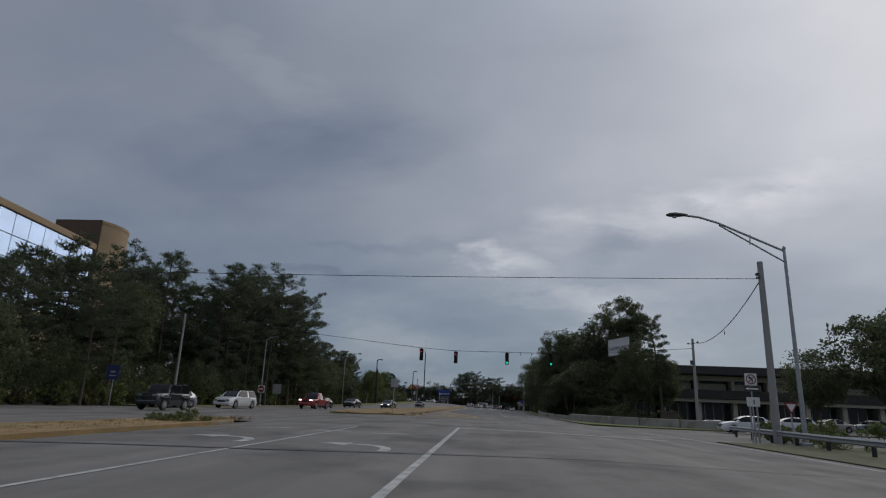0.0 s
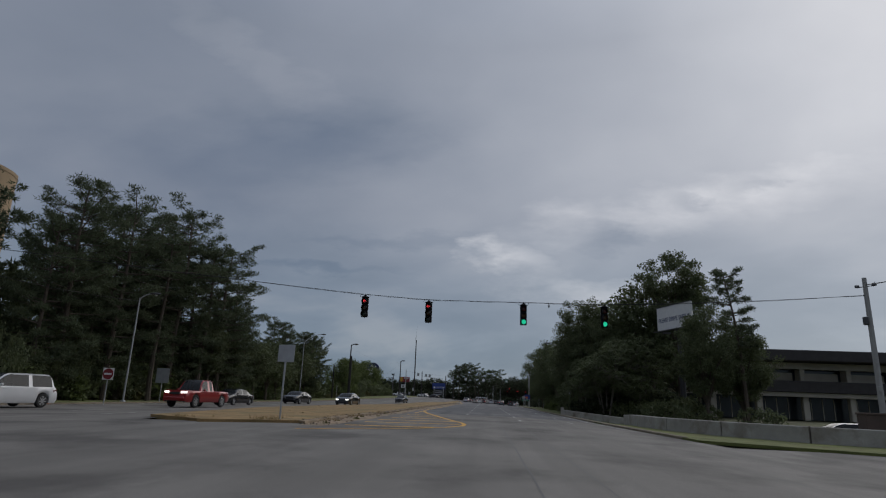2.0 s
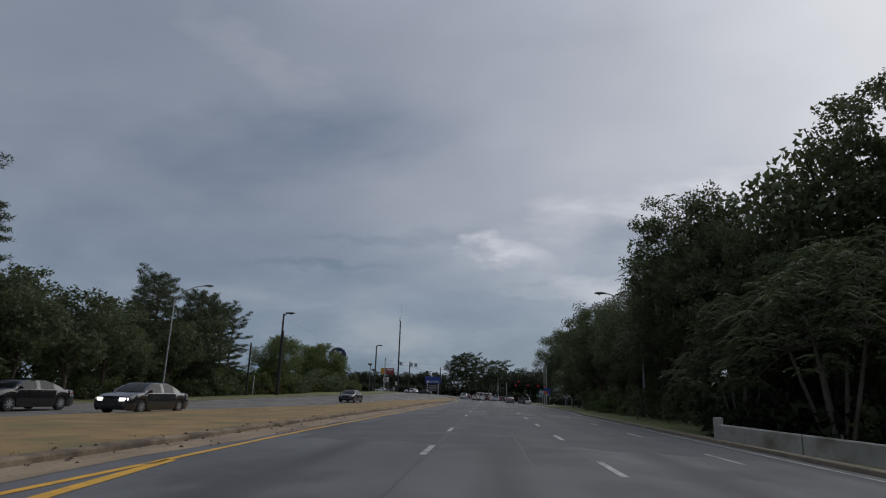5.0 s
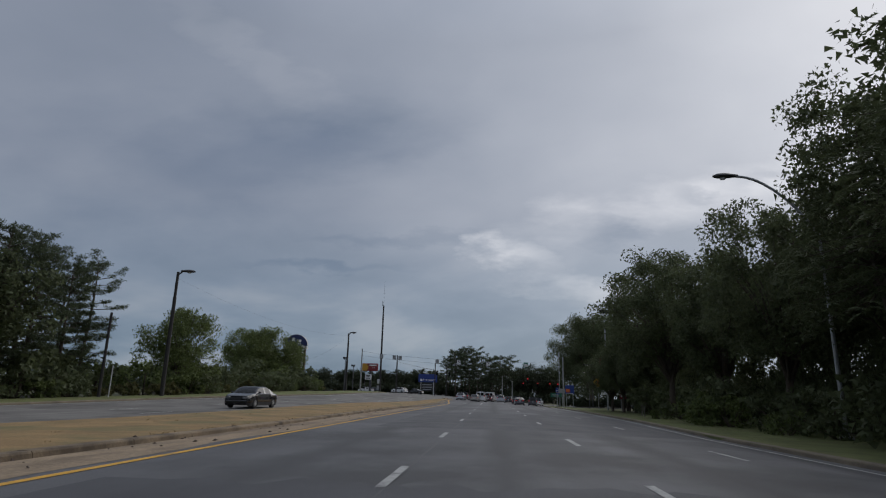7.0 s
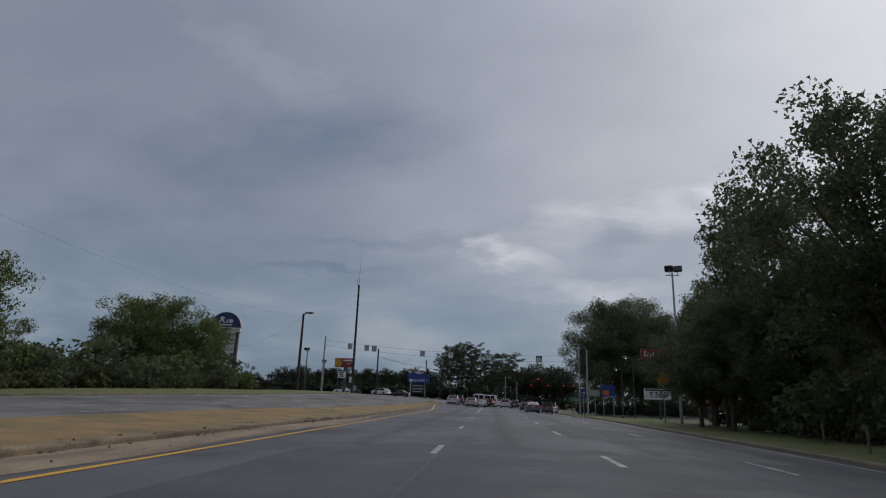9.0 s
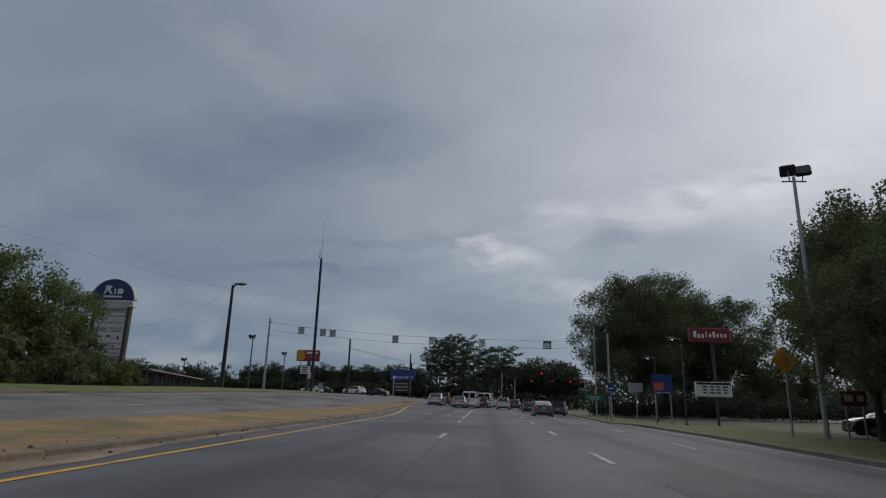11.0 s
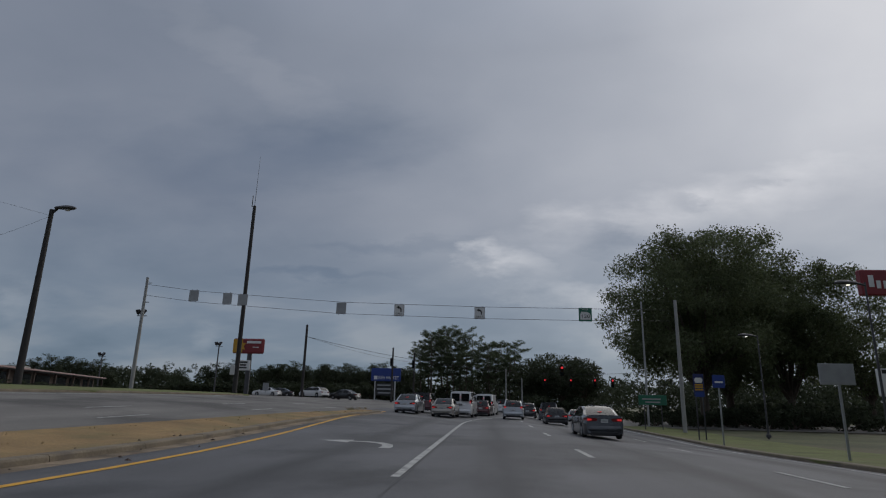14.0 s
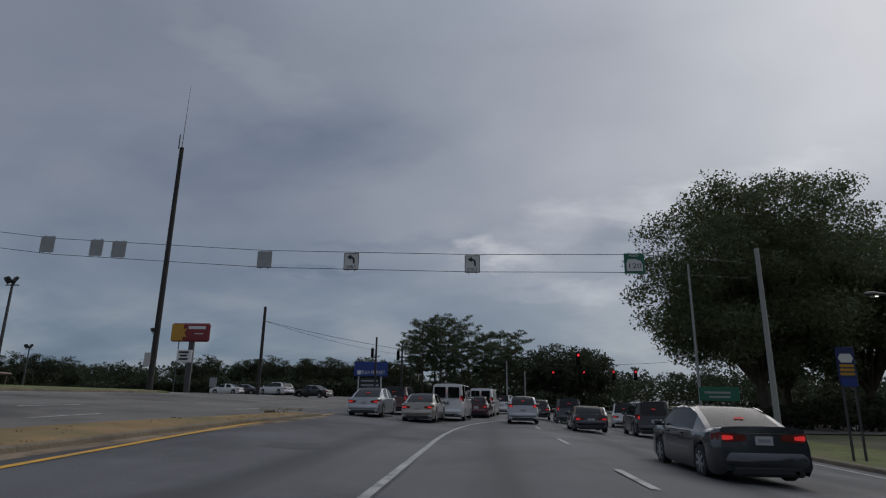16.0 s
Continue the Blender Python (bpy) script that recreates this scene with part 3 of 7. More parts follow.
strip("car_park", span(76, 110, 4), lambda y: 26, lambda y: 90, 0.02, "asphalt", 5, "asphalt car park in front of the offices")
strip("car_park_beyond", span(236, 330, 5), lambda y: -80, lambda y: -27.5, -0.03, "asphalt", 5, "asphalt shopping centre car park")


def kerb(name, table, ys, side, label):
    """A kerb of cast lengths with open joints: each length is a piece of its own."""
    root = tagged(new(name), label, kind="structure")
    for a, b in zip(ys[:-1], ys[1:]):
        p, q = line_at(table, a), line_at(table, b - 0.014)
        drop = random.uniform(-0.005, 0.005)
        out = []
        for x, y in ((p, a), (q, b - 0.014)):
            z = gz(x, y)
            prof = [(0.10, -0.05), (0.075, 0.09), (0.04, 0.125), (-0.24, 0.128)]
            out += [(x + side * u, y, z + w + drop) for u, w in prof]
        m = Mesh().quads(out, [(i, i + 1, i + 5, i + 4) if side < 0 else (i + 1, i, i + 4, i + 5) for i in range(3)] + [(0, 1, 2, 3), (7, 6, 5, 4)])
        part("kerb_stone", m, "old_kerb" if name == "kerb_median" and a < 186 else "kerb_grey", root)


kerb("kerb_median", KERB_L, span(73.5, 246, 3.0), 1, "weathered concrete kerb along the median")
kerb("kerb_median_near", [(-80, -11.7), (43, -11.7), (47, -13.3)], span(-20, 46, 3.0), 1, "dirty concrete kerb along the near median")
kerb("kerb_right", [(y, x + 0.62) for y, x in EDGE_R], span(78, 260, 4.0), -1, "low concrete kerb along the grass verge")
kerb("kerb_far", [(y, x - 0.35) for y, x in FAR], span(76, 260, 4.0), 1, "concrete kerb on the far side of the opposite road")


def road_patch(x0, x1, y0, y1, seed):
    """A darker resurfaced stretch with uneven ends, laid over the lanes."""
    r = random.Random(seed)
    xs = span(x0, x1, 0.45)
    a, b = [y0 + r.uniform(-0.5, 0.5) for _ in xs], [y1 + r.uniform(-0.5, 0.5) for _ in xs]
    n, rows = len(xs), max(2, round((y1 - y0) / 3.0))
    pts = [(x, a[i] + (b[i] - a[i]) * k / rows, gz(x, a[i] + (b[i] - a[i]) * k / rows) + 0.004) for k in range(rows + 1) for i, x in enumerate(xs)]
    m = Mesh().quads(pts, [(k * n + i, k * n + i + 1, (k + 1) * n + i + 1, (k + 1) * n + i) for k in range(rows) for i in range(n - 1)])
    tagged(part("road_patch", m, "asphalt_patch"), "darker resurfaced stretch of asphalt", kind="structure")


for x0, x1, y0, y1, seed in ((-5.4, 7.6, 112, 134.5, 1), (-4.4, 7.6, 149, 170.5, 2), (2.6, 8.0, 176, 186, 3), (4.0, 8.4, 97.6, 104, 4)):
    road_patch(x0, x1, y0, y1, seed)
for x, y, w, d in ((-4.3, 231.6, 1.5, 1.2), (-3.4, 224.5, 0.9, 0.6), (-2.9, 236.5, 1.8, 0.8)):
    road_patch(x - w / 2, x + w / 2, y, y + d, round(y))


# ---- road markings ----
def mark(name, pts, width, mat, label, close=False, lift=0.008):
    """A painted line of some width along (x, y) points."""
    m = Mesh()
    out = []
    fine = [pts[0]]
    for p, q in zip(pts[:-1], pts[1:]):
        n = max(1, math.ceil(abs(q[0] - p[0]) / 0.6), math.ceil(math.dist(p, q) / 3.0))
        fine += [(p[0] + (q[0] - p[0]) * i / n, p[1] + (q[1] - p[1]) * i / n) for i in range(1, n + 1)]
    pts = fine
    for i, (x, y) in enumerate(pts):
        a, b = Vector(pts[max(i - 1, 0)]), Vector(pts[min(i + 1, len(pts) - 1)])
        d = (b - a).normalized()
        n = Vector((-d.y, d.x)) * width / 2
        for s in (1, -1):
            u, w = x + s * n.x, y + s * n.y
            out.append((u, w, gz(u, w) + lift))
    m.quads(out, [(2 * i, 2 * i + 1, 2 * i + 3, 2 * i + 2) for i in range(len(pts) - 1)])
    return tagged(part(name, m, mat), label, "road marking", kind="structure")


def long_line(x, a, b, d=4.0):
    return [(x(y) if callable(x) else x, y) for y in span(a, b, d)]


mark("lane_line", long_line(-1.45, -30, 49.2), 0.17, "white_paint", "solid white lane line up to the stop line")
mark("lane_line", long_line(-6.2, -30, 45), 0.13, "white_paint", "solid white line beside the turning lane")
mark("stop_line", [(-1.35, 48.55), (2.7, 48.3), (9.6, 48.9)], 0.42, "white_paint", "white stop line across the lanes")
for a, b in (((-9.5, 40.7), (-8.1, 41.05)), ((-6.95, 40.3), (-5.5, 40.5)), ((-4.5, 39.9), (-3.1, 40.1))):
    mark("stop_line", [a, b], 0.30, "white_paint", "short white stop bar across a turning lane")
mark("edge_line", long_line(lambda y: line_at(EDGE_R, y) - 0.1, 20, 60), 0.14, "white_paint", "white edge line at the guardrail")
mark("edge_line", long_line(lambda y: line_at(EDGE_R, y), 86, 262), 0.13, "white_paint", "white edge line beside the grass verge")
for y in (90.6, 99.2, 108.6, 117.4, 126.3, 135.3, 145.0, 157.4, 169.4, 180.4, 191.1, 200.8, 210.4, 220.0, 229.5, 238.4, 247.5):
    mark("lane_dash", long_line(2.43 + (bend(y) if y > 245 else 0), y - 2.5, y), 0.15, "white_paint", "white lane dash on asphalt")
for y in (101.6, 111.2, 120.0, 136.7, 146.6, 158.8, 170.6, 182.3, 197.2, 209.4):
    mark("lane_dash", long_line(-1.43, y - 2.5, y), 0.15, "white_paint", "white lane dash on asphalt")
for y in (93.6, 103.0, 113.0, 122.6, 132.4, 143.6, 157.0, 170.6, 183.6, 197.6, 207.3, 216.8, 226.5, 236.0):
    mark("lane_dash", long_line(6.18 + 1.8 * step(217, 242, y), y - 2.6, y), 0.13, "white_paint", "white lane dash on asphalt")
mark("lane_line", long_line(lambda y: -1.46 + bend(y) * 4.2 + 0.0045 * max(0, y - 236) ** 2, 212.8, 266, 3), 0.15, "white_paint", "solid white line beside the turning lanes")
mark("yellow_line", long_line(lambda y: -6.15 + 0.35 * step(118, 100, y) - 1.6 * step(212, 240, y), 98, 249, 3), 0.17, "yellow_paint", "yellow line along the median")
# the hatched area at the end of the median
mark("yellow_line", [(-6.9, 69.9), (-5.75, 70.9), (-4.95, 71.7), (-3.25, 73.1), (-1.75, 75.4), (-1.05, 77.4), (-0.98, 79.2), (-1.15, 81.0), (-1.7, 83.3), (-2.27, 86.2), (-3.0, 89.7), (-3.9, 94.4), (-4.9, 99.6), (-5.8, 106)], 0.23, "yellow_paint", "yellow border of the hatched area")
for a, b in (((-6.0, 74.0), (-2.2, 75.0)), ((-5.9, 77.9), (-1.25, 79.2)), ((-5.9, 81.4), (-1.7, 82.6)), ((-5.7, 85.2), (-2.2, 86.2)), ((-5.7, 89.0), (-3.0, 89.7)), ((-5.7, 92.8), (-3.6, 93.1))):
    mark("yellow_bar", [a, b], 0.40, "yellow_paint", "yellow hatching bar on grey asphalt")
mark("yellow_line", [(-11.6, 39.2), (-11.2, 40.6), (-10.7, 42.2)], 0.12, "yellow_paint", "yellow line at the tip of the near median")
for y in span(76, 256, 11):
    x = line_at(NEAR, y) + (line_at(FAR, y) - line_at(NEAR, y)) * 0.20
    mark("lane_dash", long_line(x, y, y + 3), 0.13, "white_paint", "white lane dash on asphalt")
    x = line_at(NEAR, y) + (line_at(FAR, y) - line_at(NEAR, y)) * 0.44
    mark("lane_dash", long_line(x, y + 3, y + 6), 0.13, "white_paint", "white lane dash on asphalt")
mark("edge_line", long_line(lambda y: line_at(FAR, y) + 0.5, 76, 260), 0.14, "white_paint", "white edge line on the far road")
mark("tar_joint", [(-11.6, 29.6), (-5.6, 30.5), (-1.5, 31.3), (2.75, 32.0), (8.6, 32.6), (12.2, 33.0)], 0.24, "tar", "dark tar joint across the lanes", lift=0.010)
for x, a, b in ((0.9, 56, 118), (-1.35, 84, 230), (2.0, 48, 84), (6.3, 44, 92)):
    mark("road_crack", [(x + 0.010 * math.sin(y * 1.3) + 0.006 * math.sin(y * 3.7) + random.uniform(-0.006, 0.006), y) for y in span(a, b, 0.9)], 0.035, "tar", "thin sealed crack along the lane", lift=0.005)


def turn_arrow(x, y, size=1.0):
    """A painted left-turn arrow: a stem that curves to a head."""
    pts = [(0.58, -0.74), (0.58, -0.38), (0.48, 0.06), (0.18, 0.42), (-0.28, 0.60), (-0.75, 0.62)]
    left = mark("turn_arrow", [(x + u * size, y + w * 1.5 * size) for u, w in pts], 0.30, "white_paint", "worn white left-turn arrow on the road")
    hx, hy = x - 0.72 * size, y + 0.62 * 1.5 * size
    m = Mesh().quads([(u, w, gz(u, w) + 0.008) for u, w in ((hx, hy + 0.55), (hx - 1.0, hy), (hx, hy - 0.55))], [(0, 1, 2)])
    part("arrow_head", m, "white_paint", left)


for x, y in ((-3.25, 32.6), (-7.5, 33.6), (-3.2, 219.6)):
    turn_arrow(x, y)


# ---- poles, wires and signals ----
def pole(name, x, y, top, r0, r1, mat, label, lean=(0, 0), z0=None, category="pole"):
    z0 = gz(x, y) if z0 is None else z0
    root = thing(name, (x, y, z0), 0, label, category)
    h = top - z0
    n = 6
    part("shaft", Mesh().tube([(lean[0] * i / n, lean[1] * i / n, h * i / n - (0.1 if i == 0 else 0)) for i in range(n + 1)], [r0 + (r1 - r0) * i / n for i in range(n + 1)], 10), mat, root, smooth=True)
    return root


def wire(name, a, b, sag, r, label, n=14):
    a, b = Vector(a), Vector(b)
    pts = [a.lerp(b, i / n) - Vector((0, 0, sag * 4 * (i / n) * (1 - i / n))) for i in range(n + 1)]
    ob = tagged(part(name, Mesh().tube(pts, r, 5), "wire"), label, "cable")
    return ob


def cobra_lamp(x, y, top, reach, rise, mat, label, turn=0.0, truss=False, size=1.0, r=0.10, bare=False):
    """A street lamp: shaft, curved arm and a flat cobra head at its end."""
    root = thing("street_lamp", (x, y, gz(x, y)), turn, label, "street lamp")
    h = top - gz(x, y)
    part("shaft", Mesh().tube([(0, 0, -0.1), (0, 0, h * 0.5), (0, 0, h)], [r, r * 0.8, r * 0.6], 10), mat, root, smooth=True)
    if not bare:
        part("base_plate", Mesh().box(0, 0, 0.12, r * 4.2, r * 4.2, 0.24, bevel=0.05), mat, root)
    arm = [(reach * (i / 8), 0, h - 0.15 + rise * math.sin(0.5 * math.pi * i / 8) ** 0.8) for i in range(9)]
    if truss:
        arm = [(0, 0, h - 0.1), (reach * 0.66, 0, h + rise * 0.78), (reach * 0.84, 0, h + rise * 0.94), (reach, 0, h + rise)]
        part("arm_brace", Mesh().tube([(0, 0, h - 0.75), (reach * 0.64, 0, h + rise * 0.70)], 0.045, 6), mat, root)
        part("arm_tie", Mesh().tube([(reach * 0.34, 0, h + rise * 0.13), (reach * 0.33, 0, h + rise * 0.42)], 0.03, 6), mat, root)
        part("pole_cap", Mesh().lathe([(r * 0.7, 0), (r * 0.75, 0.1), (0.03, 0.2)], (0, 0, h), 10), mat, root)
    if bare:
        arm = [(reach * (i / 8), 0, h - 0.3 + rise * (i / 8)) for i in range(9)]
    part("arm", Mesh().tube(arm, 0.055 * size, 8), mat, root, smooth=True)
    e = Vector(arm[-1])
    prof = [(-0.16, 0.05, 0.06), (0.10, 0.13, 0.10), (0.40, 0.19, 0.13), (0.66, 0.17, 0.11), (0.84, 0.06, 0.05)]
    m, rows = Mesh(), []
    for dx, w, hh in prof:
        rows += [e + Vector((dx * size, w * size * math.cos(t), 0.02 + hh * size * math.sin(t) * (1.0 if math.sin(t) > 0 else 0.75))) for t in [2 * math.pi * k / 10 for k in range(10)]]
    m.quads(rows, [(i * 10 + k, i * 10 + (k + 1) % 10, i * 10 + 10 + (k + 1) % 10, i * 10 + 10 + k) for i in range(4) for k in range(10)] + [tuple(range(9, -1, -1)), tuple(range(40, 50))])
    head = part("lamp_head", m, "dark_metal", root, "dark cobra lamp head", smooth=True)
    part("lens", Mesh().lathe([(0.13 * size, 0), (0.10 * size, -0.06), (0.03, -0.09)], e + Vector((0.45 * size, 0, -0.07 * size)), 10), "plate", head)
    return root


def flood_lamp(x, y, top, label, mat="dark_metal", heads=((0.5, 20), (-0.35, 150)), lift=0.0, size=1.0, tilt=58):
    """A car-park pole with tilted box floodlights."""
    root = thing("floodlight_pole", (x, y, gz(x, y)), 0, label, "street lamp")
    h = top - gz(x, y)
    part("shaft", Mesh().tube([(0, 0, -0.1), (0, 0, h * 0.5), (0, 0, h)], [0.12, 0.10, 0.075], 8), mat, root, smooth=True)
    part("crossarm", Mesh().tube([(-0.5 * size, 0, h - 0.25), (0.5 * size, 0, h - 0.25)], 0.04, 6), mat, root)
    for dx, a in heads:
        m = pose(dx * size, 0, h + 0.12 * size + lift, tilt, 0, a) @ Matrix.Scale(size, 4)
        head = part("flood_head", Mesh().box(0, 0, 0, 0.62, 0.5, 0.22, m, 0.06), "black_metal", root)
        part("bracket", Mesh().tube([(dx * size * 0.8, 0, h - 0.25), tuple(m @ Vector((0, 0, -0.1)))], 0.03, 6), mat, head)
    return root


def signal_head(x, y, top, lit, arrow, turn=0.0):
    """A hung three-lamp signal with visors; the lit lamp is a red arrow or a green disc."""
    tall, wide = 1.20, 0.40
    root = thing("traffic_light", (x, y, top), turn, "black traffic light with %s lit, on a span wire" % ("a red arrow" if arrow else "the green lamp" if lit == 2 else "the red lamp"), "traffic light")
    part("hanger", Mesh().tube([(0, 0, 0.02), (0, 0, -0.12)], 0.035, 6).box(0, 0, -0.10, 0.16, 0.12, 0.05).lathe([(0.07, -0.10), (0.24, -0.16), (0.25, -0.19), (0.13, -0.225)], (0, 0.04, 0), 14), "signal_black", root)
    for k in range(3):
        zc = -0.22 - tall * (k + 0.5) / 3
        sec = part("lamp_section", Mesh().box(0, 0.06, zc, wide, 0.24, tall / 3 - 0.012, bevel=0.035), "signal_black", root)
        v, n = Mesh(), 14
        ring = [(0.165 * math.cos(t), 0.165 * math.sin(t)) for t in [math.radians(-40 + 260 * i / n) for i in range(n + 1)]]
        p = [(u, -0.06, zc + w) for u, w in ring] + [(u * 0.98, -0.24 - 0.05 * max(w, 0), zc + w * 0.98 - 0.02) for u, w in ring]
        p += [(u * 0.93, -0.06, zc + w * 0.93) for u, w in ring] + [(u * 0.91, -0.24 - 0.05 * max(w, 0), zc + w * 0.91 - 0.03) for u, w in ring]
        c = n + 1
        v.quads(p, [(i, i + 1, c + i + 1, c + i) for i in range(n)] + [(2 * c + i + 1, 2 * c + i, 3 * c + i, 3 * c + i + 1) for i in range(n)] + [(c + i, c + i + 1, 3 * c + i + 1, 3 * c + i) for i in range(n)])
        part("visor", v, "signal_black", sec)
        on = k == lit
        mat = ("lit_red", "lens_amber", "lit_green")[k] if on else ("lens_red", "lens_amber", "lens_green")[k]
        if on and arrow:
            part("lens", Mesh().lathe([(0.15, 0.0), (0.11, -0.025), (0.02, -0.035)], (0, -0.062, zc), 14, "y"), "lens_red", sec)
            head = [(-0.12, 0), (-0.02, 0.10), (0.0, 0.075), (-0.055, 0.022), (0.12, 0.022), (0.12, -0.022), (-0.055, -0.022), (0.0, -0.075), (-0.02, -0.10)]
            part("lit_arrow", Mesh().plate(head, 0.012, pose(0, -0.105, zc)), mat, sec, "glowing red left arrow")
        else:
            part("lens", Mesh().lathe([(0.15, 0.0), (0.11, -0.03), (0.02, -0.042)], (0, -0.062, zc), 14, "y"), mat, sec, "glowing signal lens" if on else "")
    part("backplate_strap", Mesh().tube([(-0.02, 0.19, -0.2), (-0.02, 0.19, -0.25 - tall)], 0.015, 5), "signal_black", root)
    return root


# the span of the first junction
A1, B1 = (-36.8, 84.5, 10.5), (23.7, 85.7, 8.5)
pole("utility_pole", -36.8, 84.5, 10.6, 0.17, 0.12, "concrete_pole", "leaning grey concrete pole at the edge of the trees")
SIG = [(-7.45, 83.15, 7.33, 0, True), (-3.53, 83.55, 7.16, 0, True), (2.33, 84.2, 7.25, 2, False), (7.34, 84.6, 7.30, 2, False)]
hang = [A1] + [(x, y, z) for x, y, z, *_ in SIG] + [B1]
pts = []
for (a, b) in zip(hang[:-1], hang[1:]):
    long = math.dist(a, b)
    for i in range(8):
        u = i / 8
        pts.append(Vector(a).lerp(Vector(b), u) - Vector((0, 0, (0.0004 if long > 20 else 0.0016) * long * long * u * (1 - u))))
pts.append(Vector(B1))
span_wire = tagged(part("span_wire", Mesh().tube(pts, 0.013, 5), "wire"), "black span wire carrying the traffic lights", "cable")
part("signal_cable", Mesh().tube([p - Vector((0, 0, 0.030 + 0.022 * math.sin(i * 1.9))) for i, p in enumerate(pts)], 0.012, 5), "wire", span_wire)
for x, y, z, lit, arrow in SIG:
    signal_head(x, y, z, lit, arrow, -6 if arrow else 3)
    for s in (1, -1):
        part("drip_loop", Mesh().tube([(x + s * (0.16 + 0.16 * math.sin(math.pi * i / 6)), y, z + 0.02 - 0.24 * i / 6) for i in range(7)], 0.012, 5), "wire", span_wire)
for x in (3.9, 5.15):
    det = thing("vehicle_detector", (x, 84.35, 7.16), 0, "small black detector clamped to the span wire", "sensor", "detectors on the span wire")
    part("housing", Mesh().box(0, 0, -0.10, 0.10, 0.16, 0.14, bevel=0.03), "black_metal", det)
    part("clamp", Mesh().tube([(0, 0, 0.06), (0, 0, -0.05)], 0.02, 6), "black_metal", det)

p2 = pole("utility_pole", 23.7, 85.7, 9.6, 0.19, 0.13, "concrete_pole", "grey concrete signal pole with brackets and small cameras")
part("bracket", Mesh().tube([(-0.45, 0, 9.2), (0.5, 0, 9.35)], 0.03, 6).box(-0.5, 0, 9.25, 0.2, 0.14, 0.16).box(0.55, 0, 9.42, 0.22, 0.14, 0.16).tube([(0.5, 0, 9.3), (0.62, 0, 9.6)], 0.02, 6), "dark_metal", p2)
part("control_box", Mesh().box(-0.28, -0.05, 7.1, 0.28, 0.26, 0.5, bevel=0.05), "dark_metal", p2)
part("meter_box", Mesh().box(-0.12, -0.18, 3.0, 0.2, 0.12, 0.34, bevel=0.03), "concrete_pole", p2)
pR = pole("utility_pole", 16.4, 51.6, 10.3, 0.22, 0.16, "concrete_pole", "thick grey concrete pole behind the guardrail")
part("clamp", Mesh().box(-0.22, 0, 9.75, 0.16, 0.2, 0.18, bevel=0.03).box(-0.2, 0, 9.55, 0.1, 0.3, 0.1), "dark_metal", pR)
wire("overhead_cable", (16.2, 51.6, 9.25), (-42, 51.0, 8.7), 0.20, 0.019, "black cable crossing high over the road")
w2 = wire("overhead_cable", (16.45, 51.7, 9.3), (23.7, 85.7, 9.15), 1.25, 0.03, "slack black cable between two concrete poles")
part("cable_loop", Mesh().tube([(19.4, 65.4, 7.9), (19.38, 65.4, 7.6), (19.5, 65.6, 7.62), (19.5, 65.6, 7.9)], 0.02, 5), "wire", w2)
wire("overhead_cable", (-36.8, 84.5, 9.0), (-31.8, 99.0, 8.9), 0.3, 0.02, "thin black cable between poles")
wire("overhead_cable", (-36.8, 84.5, 9.3), (-44, 30, 9.3), 0.7, 0.02, "thin black cable along the trees")
cobra_lamp(16.6, 49.0, 10.4, 5.3, 2.0, "galvanised", "grey steel street lamp with a long braced arm", 178, truss=True, size=1.2, r=0.13)
cobra_lamp(-31.8, 99.0, 9.2, 1.0, 0.55, "galvanised", "grey steel street lamp in front of dark trees", 5, r=0.09)
cobra_lamp(-33.3, 154.2, 10.4, 3.0, 1.6, "galvanised", "slim grey street lamp before the trees", 8, r=0.09)
cobra_lamp(14.4, 151.7, 8.5, 3.3, 2.9, "galvanised", "grey street lamp reaching out of the trees", 178, r=0.1, size=1.1)
cobra_lamp(-30.2, 179.0, 12.2, 0.45, 0.4, "wood_pole", "tall dark wooden pole with a bulky lamp", 15, size=1.35, r=0.20, bare=True)
pole("utility_pole", -29.8, 178.3, 9.6, 0.20, 0.16, "wood_pole", "dark wooden pole beside a taller lamp pole")
pole("utility_pole", -32.2, 173.0, 7.4, 0.14, 0.10, "wood_pole", "weathered wooden pole among shrubs")
pole("marker_post", -31.2, 172.8, 3.0, 0.05, 0.04, "plate", "slim white post at the edge of the grass")
cobra_lamp(-26.9, 235.5, 12.2, 0.35, 0.4, "wood_pole", "tall dark wooden lamp pole beside the far road", 5, size=1.3, r=0.22, bare=True)
wire("overhead_cable", (-30.2, 179.0, 11.6), (-26.9, 235.5, 11.8), 1.4, 0.006, "thin cable between lamp poles")
wire("overhead_cable", (-26.9, 235.5, 11.8), (-33.0, 227.0, 6.5), 0.9, 0.007, "thin slack cable to the plaza sign")

# the span of signs before the second junction
pL = pole("span_pole", -26.4, 245.8, 10.1, 0.15, 0.10, "concrete_pole", "grey concrete pole carrying the sign span")
for z in (8.1, 6.6):
    part("insulator", Mesh().tube([(0, 0, z), (0.4, 0, z)], 0.03, 6), "dark_metal", pL)
pole("span_pole", 14.8, 249.9, 9.4, 0.16, 0.115, "concrete_pole", "thick grey concrete pole on the grass verge")
pole("utility_pole", 15.4, 262.3, 11.4, 0.11, 0.08, "concrete_pole", "slim pale pole before a broad tree")
SPAN = [(-26.4, 245.8, 9.55), (-22.25, 245.8, 9.05), (-10.8, 245.2, 8.20), (-0.55, 245.2, 7.95), (6.95, 244.9, 7.85), (14.3, 249.9, 8.6)]
for dz in (0.0, -0.85):
    tagged(part("span_wire", Mesh().tube([Vector(p) + Vector((0, 0, dz)) for p in SPAN], 0.014, 5), "wire"), "thin wire carrying the overhead signs", "cable")


